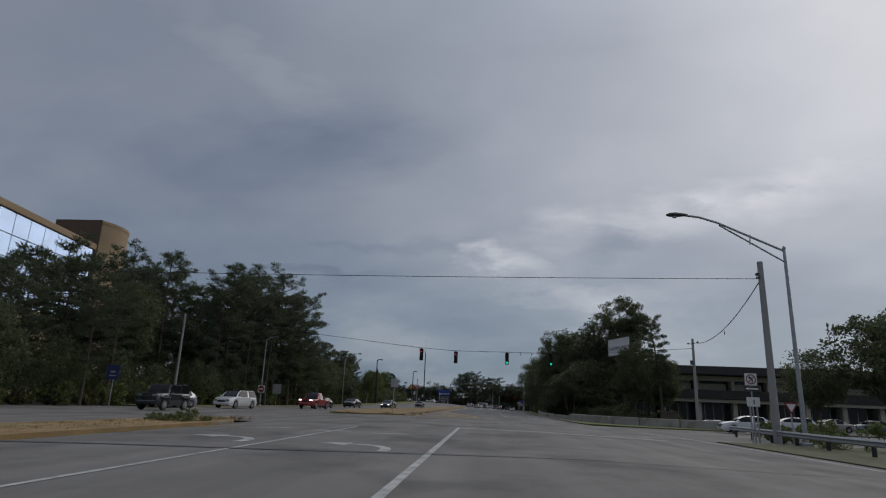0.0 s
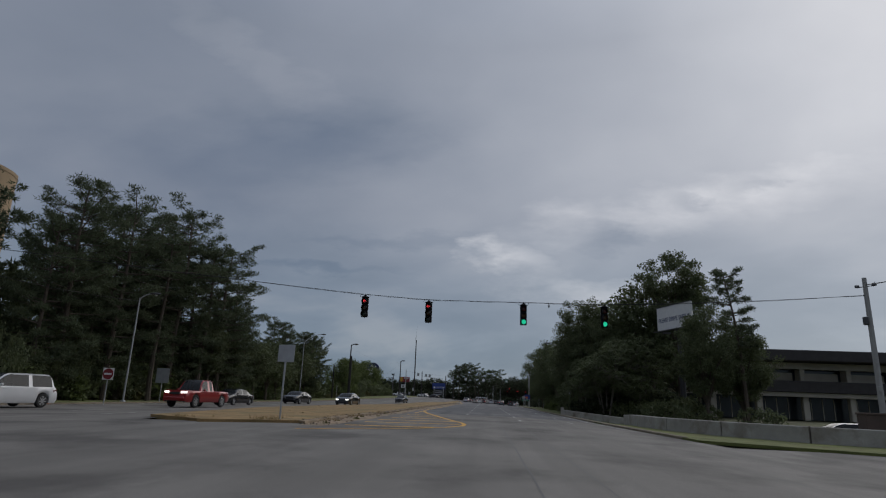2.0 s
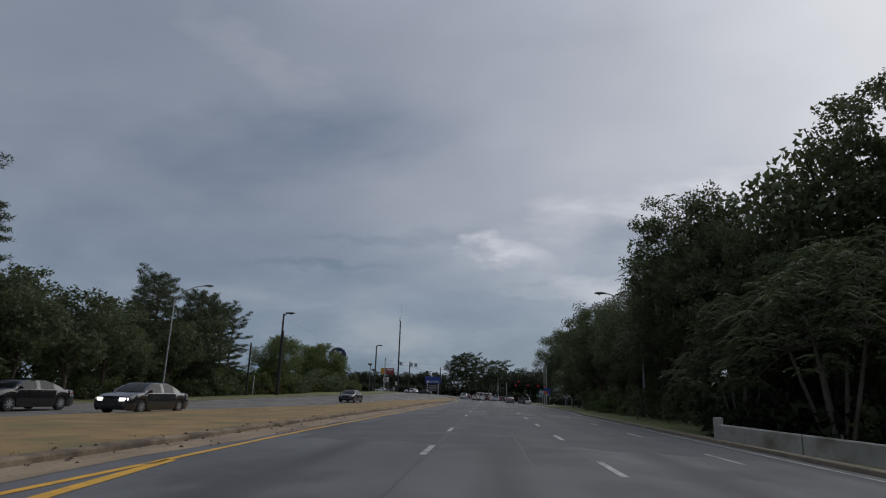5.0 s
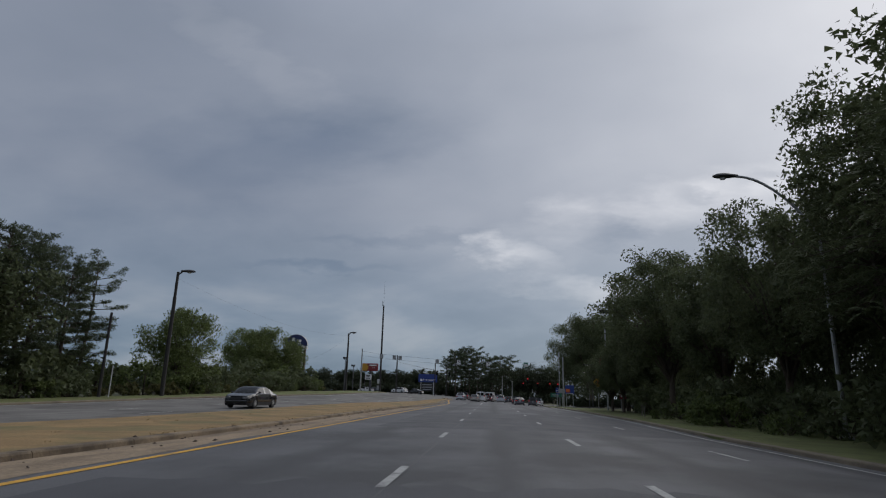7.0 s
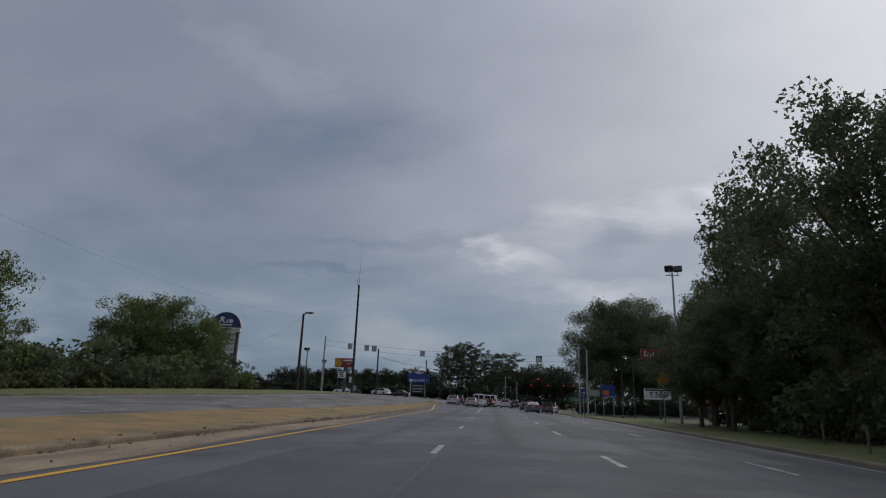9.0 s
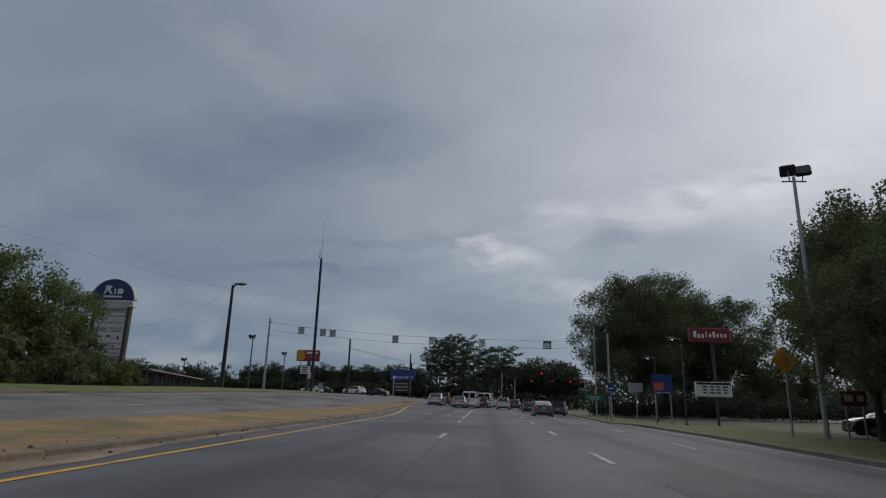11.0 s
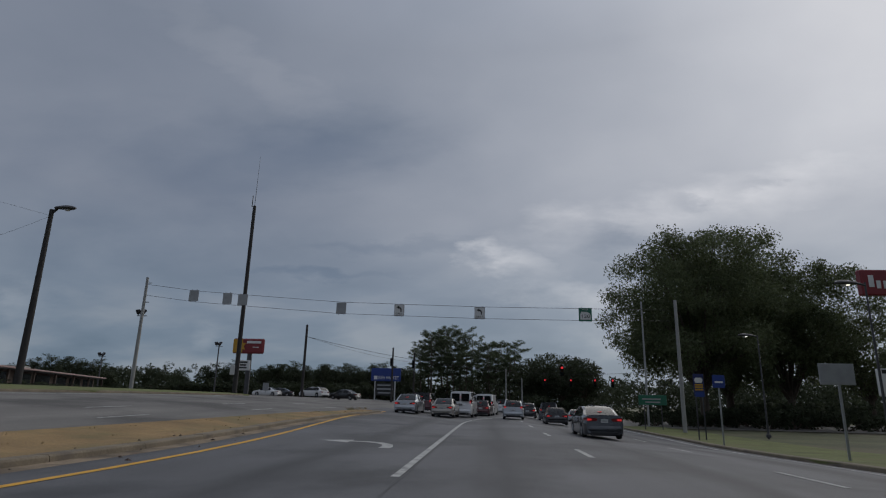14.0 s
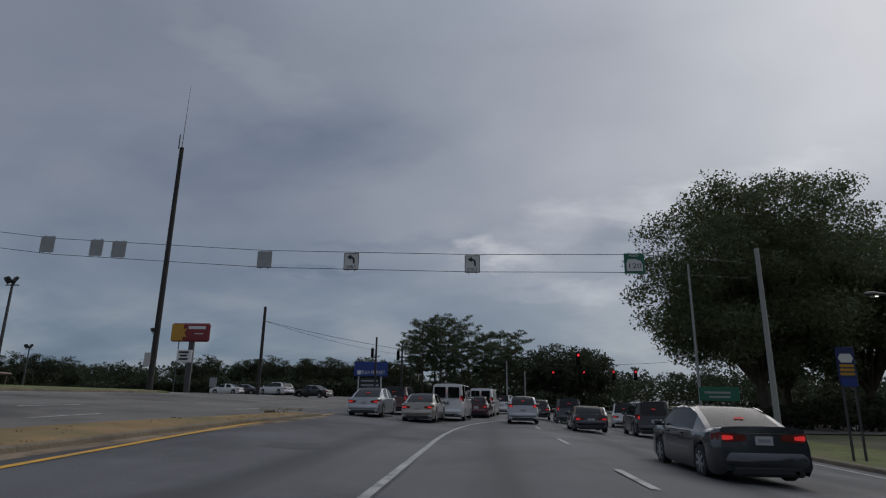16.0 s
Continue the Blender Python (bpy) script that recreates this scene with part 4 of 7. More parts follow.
def span_z(x):
    return float(np.interp(x, [p[0] for p in SPAN], [p[2] for p in SPAN]))


def hung_sign(x, face, label, w=0.74, h=0.86, turn=0.0):
    z = span_z(x) - 0.43
    root = thing("overhead_sign", (x, 245.35 if x < 5 else 244.9, z), turn, label, "road sign")
    panel = part("panel", Mesh().box(0, 0, 0, w, 0.02, h, bevel=0.008), "sign_back" if face in ("back",) else "sign_green" if face == "shield" else "sign_white", root)
    part("strap", Mesh().box(-w * 0.25, 0.03, 0, 0.03, 0.03, h + 0.12).box(w * 0.25, 0.03, 0, 0.03, 0.03, h + 0.12), "dark_metal", root)
    if face == "only":
        part("border", Mesh().box(0, -0.014, h / 2 - 0.02, w - 0.02, 0.004, 0.025).box(0, -0.014, -h / 2 + 0.02, w - 0.02, 0.004, 0.025).box(w / 2 - 0.02, -0.014, 0, 0.025, 0.004, h - 0.07).box(-w / 2 + 0.02, -0.014, 0, 0.025, 0.004, h - 0.07), "sign_black", panel)
        stem = [(0.17, -0.13), (0.09, -0.13), (0.085, 0.03), (0.06, 0.10), (-0.02, 0.145), (-0.02, 0.06), (-0.22, 0.19), (-0.02, 0.33), (-0.02, 0.24), (0.09, 0.20), (0.155, 0.11), (0.17, 0.02)]
        part("arrow", Mesh().plate(stem, 0.006, pose(0, -0.016, 0.02)), "sign_black", panel)
        part("letters", moved(text_mesh("ONLY", 0.20, 0.006, 0.5), pose(0, -0.016, -0.27)), "sign_black", panel)
    elif face == "shield":
        part("route_field", Mesh().plate([(-0.36, -0.36), (0.36, -0.36), (0.38, -0.1), (0.30, 0.12), (0.05, 0.20), (-0.28, 0.20), (-0.36, 0.0)], 0.006, pose(0, -0.014, 0)), "sign_white", panel)
        part("letters", moved(text_mesh("120", 0.34, 0.006, 0.56), pose(0, -0.020, -0.13)), "sign_black", panel)
        part("letters", moved(text_mesh("WEST", 0.13, 0.006, 0.46), pose(0, -0.016, 0.36)), "sign_white", panel)
    return root


for x, dt in ((-22.25, 3), (-19.6, -4), (-18.4, 2), (-10.8, 0)):
    hung_sign(x, "back", "bare grey back of an overhead road sign", 0.74, 0.84, dt)
hung_sign(-6.45, "only", "white overhead sign with a black turning arrow")
hung_sign(-0.55, "only", "white overhead sign with a black turning arrow")
hung_sign(6.95, "shield", "green and white overhead route sign", 0.92, 0.96)

# the tall mast and its neighbours
mast = pole("radio_mast", -25.4, 261.9, 21.5, 0.24, 0.17, "wood_pole", "very tall dark wooden mast with a whip antenna")
part("antenna", Mesh().tube([(0, 0, 20.0), (0.05, 0, 25.8)], [0.03, 0.012], 6).tube([(-0.28, 0, 19.9), (-0.28, 0, 21.2)], 0.05, 6), "dark_metal", mast)
part("equipment_box", Mesh().box(-0.35, -0.1, 2.4, 0.5, 0.4, 1.0, bevel=0.05), "plate", mast)
pole("utility_pole", -24.9, 282.5, 11.2, 0.20, 0.15, "wood_pole", "dark wooden pole at the second junction")
pole("utility_pole", -17.5, 312.5, 10.9, 0.20, 0.15, "wood_pole", "dark wooden pole beside the market sign")
pole("utility_pole", -14.6, 322, 10.9, 0.18, 0.14, "wood_pole", "dark wooden pole beyond the junction")
pole("utility_pole", 3.6, 317, 7.6, 0.14, 0.1, "concrete_pole", "slim pale pole beyond the queue")
pole("utility_pole", 6.9, 322, 6.2, 0.14, 0.1, "concrete_pole", "slim pale pole beyond the queue")
wire("overhead_cable", (-24.9, 282.5, 9.6), (-14.6, 322, 8.9), 0.5, 0.02, "black cable between dark poles")
wire("overhead_cable", (-24.9, 282.5, 9.6), (24.0, 298.0, 6.4), 2.0, 0.022, "black span wire over the second junction")
for x, y, z, on in ((9.26, 277.6, 6.1, 0), (9.28, 300.0, 5.45, 0), (13.4, 300.0, 5.5, 0), (16.5, 296.0, 5.4, 0), (18.3, 292.0, 5.25, 0)):
    signal_head(x, y, z, on, False)
for x, y, z in ((-15.7, 300, 8.2), (-12.2, 301, 8.0)):
    signal_head(x, y, z, 5, False, 180)
flood_lamp(-32.0, 254.9, 8.6, "dark floodlight pole in the shopping car park", heads=((0.12, -35), (-0.40, 150)), size=0.95)
flood_lamp(-36.0, 280.0, 8.1, "dark floodlight pole behind the restaurant sign", heads=((0.12, -35), (-0.40, 150)), size=0.95)
flood_lamp(-62.0, 294.4, 7.4, "dark floodlight pole far across the car park", heads=((0.12, -35), (-0.40, 150)), size=1.2)
flood_lamp(15.0, 204.5, 12.2, "grey floodlight pole above the verge", "galvanised", heads=((0.42, -25), (-0.22, 155)), lift=0.18, size=1.15, tilt=66)
for x, y, top in ((19.5, 247.0, 6.4), (17.5, 231, 7.0)):
    l = cobra_lamp(x, y, top, 0.5, 0.1, "dark_metal", "dark car-park lamp with a lit head", 180, r=0.07)
    part("lit_panel", Mesh().box(0.85, 0, top - gz(x, y) - 0.14, 0.26, 0.16, 0.03), "lamp_glow", l, "glowing lamp panel")


# ---- signs ----
def post_sign(name, x, y, z_lo, z_hi, w, posts, face, label, turn=0.0, thick=0.03, frame_mat=None, category="sign"):
    """A flat panel on one or two posts; returns the panel for its lettering."""
    z0 = -0.225 if x > 10 and y > 213 else gz(x, y)
    sunk = z0 - gz(x, y)
    root = thing(name, (x, y, z0), turn, label, category)
    for dx in posts:
        part("post", Mesh().box(dx, 0.04, (z_hi - z0 - sunk) / 2 - 0.1, 0.07, 0.05, z_hi - z0 + sunk - 0.1), "dark_metal" if y > 236 and x > 0 else "galvanised", root)
    panel = part("panel", Mesh().box(0, 0, (z_lo + z_hi) / 2 - z0, w, thick, z_hi - z_lo, bevel=0.01), face, root)
    if frame_mat:
        zc, h = (z_lo + z_hi) / 2 - z0, z_hi - z_lo
        part("frame", Mesh().box(0, 0, zc + h / 2, w + 0.1, thick + 0.06, 0.07).box(0, 0, zc - h / 2, w + 0.1, thick + 0.06, 0.07).box(w / 2, 0, zc, 0.07, thick + 0.06, h).box(-w / 2, 0, zc, 0.07, thick + 0.06, h), frame_mat, root)
    return root, panel


def bars(panel, rows, mat, depth):
    """Unreadable lettering: plain bars (x, z, width, height)."""
    for x, z, w, h in rows:
        part("lettering", Mesh().box(x, -depth, z, w, 0.008, h), mat, panel)


post_sign("road_sign", -8.95, 74.1, 2.60, 3.36, 0.74, (-0.02,), "sign_back", "bare grey back of a sign on the median's nose", 4, category="road sign")
root, panel = post_sign("no_entry_sign", -29.3, 92.5, 1.7, 2.6, 0.9, (0,), "sign_white", "red and white no-entry sign beside the trees", category="road sign")
part("disc", Mesh().lathe([(0.42, 0), (0.42, -0.02)], (0, -0.02, 2.15 - gz(-29.3, 92.5)), 20, "y"), "sign_red", panel)
part("bar", Mesh().box(0, -0.05, 2.15 - gz(-29.3, 92.5), 0.6, 0.01, 0.14), "sign_white", panel)
post_sign("road_sign", -31.3, 104.0, 1.7, 3.1, 1.3, (0,), "sign_back", "grey back of a rectangular sign by the trees", category="road sign")
root, panel = post_sign("shop_sign", -34.3, 68.5, 2.2, 3.5, 1.1, (0.1,), "sign_navy", "blue sign panel in front of dark trees", 10)
bars(panel, [(0, 2.75, 0.6, 0.10), (0, 3.1, 0.4, 0.16)], "sign_back", 0.03)
sx_, sy_ = 15.1, 51.3
sz_ = gz(sx_, sy_)
root, panel = post_sign("no_turn_sign", sx_, sy_, 2.93, 3.60, 0.67, (0,), "sign_white", "white sign with a ringed turning arrow", category="road sign")
z = 3.27 - sz_
ring = [(math.cos(t) * 0.28, math.sin(t) * 0.28) for t in [2 * math.pi * k / 24 for k in range(24)]]
m = Mesh()
for k in range(24):
    a, b = ring[k], ring[(k + 1) % 24]
    m.quads([(a[0], -0.024, z + a[1]), (b[0], -0.024, z + b[1]), (b[0] * 0.8, -0.024, z + b[1] * 0.8), (a[0] * 0.8, -0.024, z + a[1] * 0.8)], [(0, 1, 2, 3)])
part("ring", m, "sign_red", panel)
part("arrow", Mesh().plate([(u * 0.6, w * 0.6) for u, w in ((0.16, -0.3), (0.06, -0.3), (0.06, 0.02), (-0.06, 0.1), (-0.06, 0.0), (-0.28, 0.14), (-0.06, 0.3), (-0.06, 0.2), (0.12, 0.16), (0.16, 0.1))], 0.006, pose(0, -0.022, z)), "sign_black", panel)
part("slash", Mesh().box(0, -0.026, 0, 0.05, 0.006, 0.52, pose(0, 0, z, 0, 45, 0)), "sign_red", panel)
root, panel = post_sign("one_way_sign", sx_, sy_ - 0.04, 2.62, 2.86, 0.82, (), "sign_black", "black one-way plate with a white arrow on a sign post", category="road sign")
part("arrow", Mesh().plate([(-0.36, 0), (-0.21, 0.09), (-0.21, 0.04), (0.35, 0.04), (0.35, -0.04), (-0.21, -0.04), (-0.21, -0.09)], 0.006, pose(0, -0.022, 2.74 - gz(sx_, sy_ - 0.04))), "sign_white", panel)
root, panel = post_sign("notice_sign", 15.0, 51.0, 1.75, 2.26, 0.72, (-0.18, 0.18), "sign_white", "white notice board with a dark mark")
bars(panel, [(0.03, 2.01 - gz(15.0, 51.0), 0.06, 0.26)], "sign_black", 0.03)
root, panel = post_sign("yield_sign", 17.1, 51.2, 1.36, 1.98, 0.08, (0,), "sign_white", "white triangle sign with a red border", category="road sign")
z = 1.74 - gz(17.1, 51.2)
part("triangle", Mesh().plate([(0, -0.36), (0.40, 0.32), (-0.40, 0.32)], 0.02, pose(0, -0.03, z)), "sign_red", panel)
part("triangle_face", Mesh().plate([(0, -0.2), (0.26, 0.23), (-0.26, 0.23)], 0.01, pose(0, -0.05, z)), "sign_white", panel)

# the billboard among the trees
bb = thing("billboard", (22.2, 125.2, gz(22.2, 125.2) + 0.6), -74, "white billboard on a steel post, half hidden by trees", "billboard")
part("post", Mesh().tube([(3.2, 0.9, -0.7), (3.2, 0.9, 10.6)], 0.34, 12), "dark_metal", bb, smooth=True)
panel = part("panel", Mesh().box(3.6, 0, 12.35, 7.2, 0.25, 2.9, bevel=0.04), "sign_white", bb)
part("letters", moved(text_mesh("PLEASE DRIVE SAFELY", 0.80, 0.02, 6.4), pose(3.6, -0.14, 12.1)), "sign_navy", panel)
part("frame", Mesh().box(3.6, -0.03, 13.84, 7.3, 0.32, 0.08).box(3.6, -0.03, 10.86, 7.3, 0.32, 0.08), "dark_metal", bb)
part("catwalk", Mesh().box(3.6, -0.45, 10.72, 7.2, 0.7, 0.06), "dark_metal", bb)
for x in (1.2, 3.6, 6.0):
    part("truss", Mesh().box(x, 0.4, 10.6, 0.16, 1.2, 0.2).tube([(x, 0.25, 10.7), (x, 0.25, 13.7)], 0.05, 6), "dark_metal", bb)

# the plaza pylon
px, py = -34.0, 226.9
pz = gz(px, py)
plaza = thing("plaza_sign", (px, py, pz), 4, "tall plaza pylon with a blue arched top and tenant boards", "sign")
for dx in (-1.55, 1.55):
    part("post", Mesh().box(dx, 0, 3.9, 0.32, 0.5, 7.8, bevel=0.04), "brick_dark", plaza)
arch = [(1.95 * math.cos(t), 7.55 + 1.85 * math.sin(t)) for t in [math.pi * k / 18 for k in range(19)]]
top = part("arch_top", Mesh().plate(arch, 0.7), "sign_navy", plaza, "blue arched sign top")
rim = Mesh()
for (a, b) in zip(arch[:-1], arch[1:]):
    rim.quads([(a[0], -0.37, a[1]), (b[0], -0.37, b[1]), (b[0] * 1.03, -0.37, 7.55 + (b[1] - 7.55) * 1.03), (a[0] * 1.03, -0.37, 7.55 + (a[1] - 7.55) * 1.03), (a[0] * 1.03, 0.37, 7.55 + (a[1] - 7.55) * 1.03), (b[0] * 1.03, 0.37, 7.55 + (b[1] - 7.55) * 1.03)], [(0, 1, 2, 3), (3, 2, 5, 4)])
part("arch_rim", rim, "sign_back", top)
part("emblem", Mesh().plate([(-0.85, -0.3), (-0.72, -0.3), (-0.6, 0.1), (-0.2, -0.32), (-0.02, -0.3), (-0.35, 0.12), (-0.12, 0.35), (-0.45, 0.52), (-0.82, 0.42), (-0.7, 0.3)], 0.02, pose(0, -0.37, 8.35)).plate([(0.08, -0.3), (0.22, -0.3), (0.22, 0.18), (0.08, 0.18)], 0.02, pose(0, -0.37, 8.35)).plate([(0.35, -0.25), (0.8, -0.3), (0.95, 0.0), (0.75, 0.22), (0.42, 0.18)], 0.02, pose(0, -0.37, 8.35)), "sign_white", top)
bars(top, [(0, 7.82, 1.7, 0.16)], "sign_white", 0.37)
name = part("name_board", Mesh().box(0, 0, 7.2, 3.9, 0.72, 0.56, bevel=0.03), "sign_white", plaza)
part("letters", moved(text_mesh("NAZARETH PLAZA", 0.44, 0.02, 3.6), pose(0, -0.37, 7.2)), "sign_red", name)
# (face, height, words as text, ink, x, share of the height, letter height, width)
TEN = [
    ("sign_pale_green", 0.46, (("NAZARETH GROCERY", "sign_green_ink", 0, 0.5, 0.30, 2.5),)),
    ("sign_white", 0.60, (("AFRICA", "sign_black", -0.72, 0.5, 0.40, 1.15), ("Restaurant", "sign_red", 0.62, 0.5, 0.36, 1.4))),
    ("sign_white", 0.62, (("Soul Food Train", "sign_green_ink", 0, 0.5, 0.42, 2.35),)),
    ("sign_white", 0.66, (("HAIR SALON", "sign_navy", 0.66, 0.32, 0.22, 1.25), ("& BARBER", "sign_navy", 0.66, 0.70, 0.22, 1.05))),
    ("sign_white", 0.68, ()),
    ("sign_white", 0.44, (("RESTAURANT", "sign_black", 0.45, 0.5, 0.24, 1.7),)),
    ("sign_white", 0.86, (("OF NAZARETH", "sign_black", 0.2, 0.30, 0.30, 2.2), ("MEDITERRANEAN & GRILL", "sign_red", 0, 0.74, 0.22, 2.55))),
    ("sign_back", 0.72, ()),
    ("sign_white", 0.66, (("TEMPLE", "sign_black", 0.72, 0.34, 0.22, 0.95),)),
]
zt = 6.85
for i, (face, h, words) in enumerate(TEN):
    board = part("tenant_board", Mesh().box(0, 0, zt - h / 2, 2.86, 0.34, h - 0.035, bevel=0.012), face, plaza)
    for text, ink, x, share, tall, wide in words:
        part("letters", moved(text_mesh(text, tall, 0.015, wide), pose(x, -0.18, zt - h * share)), ink, board)
    if i == 3:
        bars(board, [(-0.72, zt - h / 2, 1.1, h * 0.55)], "sign_back", 0.175)
    if i == 4:
        bars(board, [(-0.6, zt - h * 0.5, 0.5, 0.05), (-0.1, zt - h * 0.42, 0.08, 0.30), (0.12, zt - h * 0.36, 0.22, 0.22), (0.42, zt - h * 0.6, 0.08, 0.14), (0.58, zt - h * 0.6, 0.08, 0.14), (0.95, zt - h * 0.55, 0.16, 0.34)], "sign_black", 0.175)
    if i == 5:
        bars(board, [(-0.85, zt - h / 2, 0.5, 0.18)], "sign_black", 0.175)
    if i == 7:
        bars(board, [(0.1, zt - h * 0.48, 2.7, 0.03), (0.3, zt - h * 0.7, 0.1, 0.1)], "dark_metal", 0.175)
    if i == 8:
        bars(board, [(-0.6, zt - h * 0.34, 1.2, 0.16), (-0.7, zt - h * 0.75, 1.1, 0.14)], "sign_black", 0.175)
    zt -= h

# the restaurant sign by the mast
hx, hy = -31.3, 278.6
hz = gz(hx, hy)
rs = thing("restaurant_sign", (hx, hy, hz), 0, "red and yellow restaurant sign on a post with a letter board", "sign")
part("post", Mesh().box(0.2, 0.1, 3.5, 0.55, 0.35, 7.0, bevel=0.04), "dark_metal", rs)
panel = part("panel", Mesh().box(0, 0, 6.25, 4.2, 0.45, 1.95, bevel=0.18), "sign_red", rs)
part("yellow_field", Mesh().box(-1.38, -0.24, 6.25, 1.3, 0.02, 1.75, bevel=0.009), "sign_yellow", panel)
part("star", Mesh().plate([(0.42 * (1 if k % 2 == 0 else 0.48) * math.cos(math.pi / 2 + k * math.pi / 5) * 1.9, 0.42 * (1 if k % 2 == 0 else 0.48) * math.sin(math.pi / 2 + k * math.pi / 5) * 1.9) for k in range(10)], 0.02, pose(-0.95, -0.27, 6.2, 0, -90, 0)), "sign_yellow", panel)
bars(panel, [(0.75, 6.75, 1.9, 0.32), (1.0, 6.1, 0.9, 0.08)], "sign_white", 0.235)
board = part("letter_board", Mesh().box(-0.35, -0.02, 3.75, 1.6, 0.4, 1.3, bevel=0.05), "sign_white", rs)
bars(board, [(-0.4, 4.15, 1.1, 0.2), (-0.4, 3.8, 0.8, 0.2), (-0.4, 3.45, 1.0, 0.2)], "sign_black", 0.235)
part("tall_post", Mesh().tube([(-1.3, 0.2, 0), (-1.3, 0.2, 5.3)], 0.05, 6), "dark_metal", rs)
post_sign("road_sign", -29.4, 281, 2.2, 3.2, 0.8, (0,), "sign_back", "grey sign on a post near the restaurant sign", category="road sign")
post_sign("road_sign", -30.0, 208.0, 2.3, 3.4, 0.75, (0,), "sign_back", "bare grey back of a small sign on the far verge", category="road sign")

# the flea market sign
fx, fy = -21.6, 330.0
fm = thing("market_sign", (fx, fy, 0.3), 0, "blue flea market sign above dark letter boards on two posts", "sign")
for dx in (-2.3, 2.0):
    part("post", Mesh().box(dx, 0, 2.6, 0.25, 0.25, 5.2), "plate", fm)
panel = part("panel", Mesh().box(0, 0, 6.4, 6.4, 0.4, 2.7, bevel=0.05), "sign_blue", fm)
part("letters", moved(text_mesh("FLEA MARKET", 0.95, 0.03, 4.4), pose(0.55, -0.22, 5.75)), "sign_white", panel)
bars(panel, [(-2.2, 5.75, 0.75, 0.75)], "sign_white", 0.21)
board = part("letter_board", Mesh().box(-0.15, 0, 3.35, 4.1, 0.3, 2.6, bevel=0.03), "sign_black", fm)
bars(board, [(-0.2, 4.2, 3.2, 0.25), (-0.1, 3.4, 3.4, 0.3), (-0.2, 2.6, 2.8, 0.25)], "sign_back", 0.16)

# signs on the grass to the right
as_ = thing("restaurant_sign", (21.4, 234.7, -0.225), 3, "dark red restaurant sign with white lettering shapes on a post", "sign")
part("post", Mesh().box(0.3, 0.2, 3.3, 0.22, 0.22, 8.0, bevel=0.03), "dark_metal", as_)
panel = part("panel", Mesh().box(0, 0, 7.95, 3.9, 0.42, 1.35, bevel=0.06), "sign_red", as_)
for i, (w, h, dz) in enumerate(((0.34, 0.62, 0.05), (0.28, 0.42, -0.12), (0.28, 0.42, -0.12), (0.12, 0.62, 0.05), (0.28, 0.34, -0.05), (0.28, 0.58, 0.04), (0.28, 0.34, -0.05), (0.28, 0.34, -0.05), (0.24, 0.34, -0.05))):
    part("lettering", Mesh().box(-1.45 + i * 0.36, -0.225, 7.95 + dz, w * 0.82, 0.03, h, bevel=0.014), "sign_white", panel)
board = part("letter_board", Mesh().box(-0.05, 0, 2.85, 3.4, 0.35, 1.35, bevel=0.04), "sign_white", as_)
part("board_header", Mesh().box(-0.05, -0.185, 3.38, 3.2, 0.02, 0.2), "sign_black", board)
bars(board, [(-0.9 + 0.62 * i + 0.05 * (i % 2), 3.08 - 0.27 * j, 0.50 - 0.08 * ((i + j) % 3), 0.13) for j in range(3) for i in range(4)], "sign_black", 0.185)
root, panel = post_sign("lodging_sign", 11.95, 218.2, 1.85, 3.12, 1.32, (-0.5, 0.5), "sign_blue", "blue sign with an orange patch on two posts", -4)
part("orange_patch", Mesh().box(-0.25, -0.02, 2.55, 0.62, 0.012, 0.52), "sign_orange", panel)
bars(panel, [(-0.2, 2.12, 0.5, 0.05), (0.3, 2.16, 0.35, 0.05)], "sign_white", 0.02)
post_sign("road_sign", 11.4, 223.4, 2.0, 2.68, 1.12, (0.05,), "sign_back", "bare grey back of a wide sign on the verge", category="road sign")
root, panel = post_sign("fuel_sign", 12.5, 239.5, 1.85, 3.15, 0.60, (-0.2, 0.2), "sign_navy", "dark blue services sign with yellow rows")
part("blue_badge", Mesh().plate([(-0.25, 0.0), (-0.17, 0.15), (0.17, 0.15), (0.25, 0.0), (0.17, -0.15), (-0.17, -0.15)], 0.01, pose(0, -0.022, 3.0)), "sign_white", panel)
for i in range(3):
    part("price_row", Mesh().box(0, -0.02, 2.74 - i * 0.14, 0.48, 0.01, 0.09), "sign_yellow", panel)
part("blue_field", Mesh().box(0.02, -0.02, 2.18, 0.5, 0.01, 0.28), "sign_blue", panel)
root, panel = post_sign("services_sign", 11.9, 234.8, 2.2, 2.85, 0.62, (0,), "sign_blue", "small blue services sign on a post")
bars(panel, [(0, 2.72, 0.4, 0.09)], "sign_white", 0.02)
root, panel = post_sign("direction_sign", 13.8, 254.5, 1.35, 2.15, 2.3, (-0.7, 0.7), "sign_green", "dark green direction sign beside the road", category="road sign")
bars(panel, [(-0.1, 2.05, 1.5, 0.12), (0, 1.8, 1.2, 0.12)], "sign_back", 0.02)
dm = thing("warning_sign", (14.0, 205.4, gz(14, 205.4)), 4, "yellow diamond warning sign on a steel post", "road sign")
part("post", Mesh().box(0, 0.04, 1.9, 0.07, 0.06, 4.0), "galvanised", dm)
part("panel", Mesh().box(0, 0, 0, 0.95, 0.02, 0.95, pose(0, 0, 3.55, 0, 45, 0), 0.008), "sign_yellow", dm)
part("symbol", Mesh().box(0, -0.015, 3.55, 0.26, 0.006, 0.44), "sign_orange", dm)
root, panel = post_sign("notice_sign", 17.5, 206.5, 1.3, 2.0, 1.2, (-0.4, 0.4), "sign_red", "dark red sign board low beside the verge")
bars(panel, [(-0.25, 1.9, 0.4, 0.3), (0.3, 1.9, 0.3, 0.3)], "sign_white", 0.02)
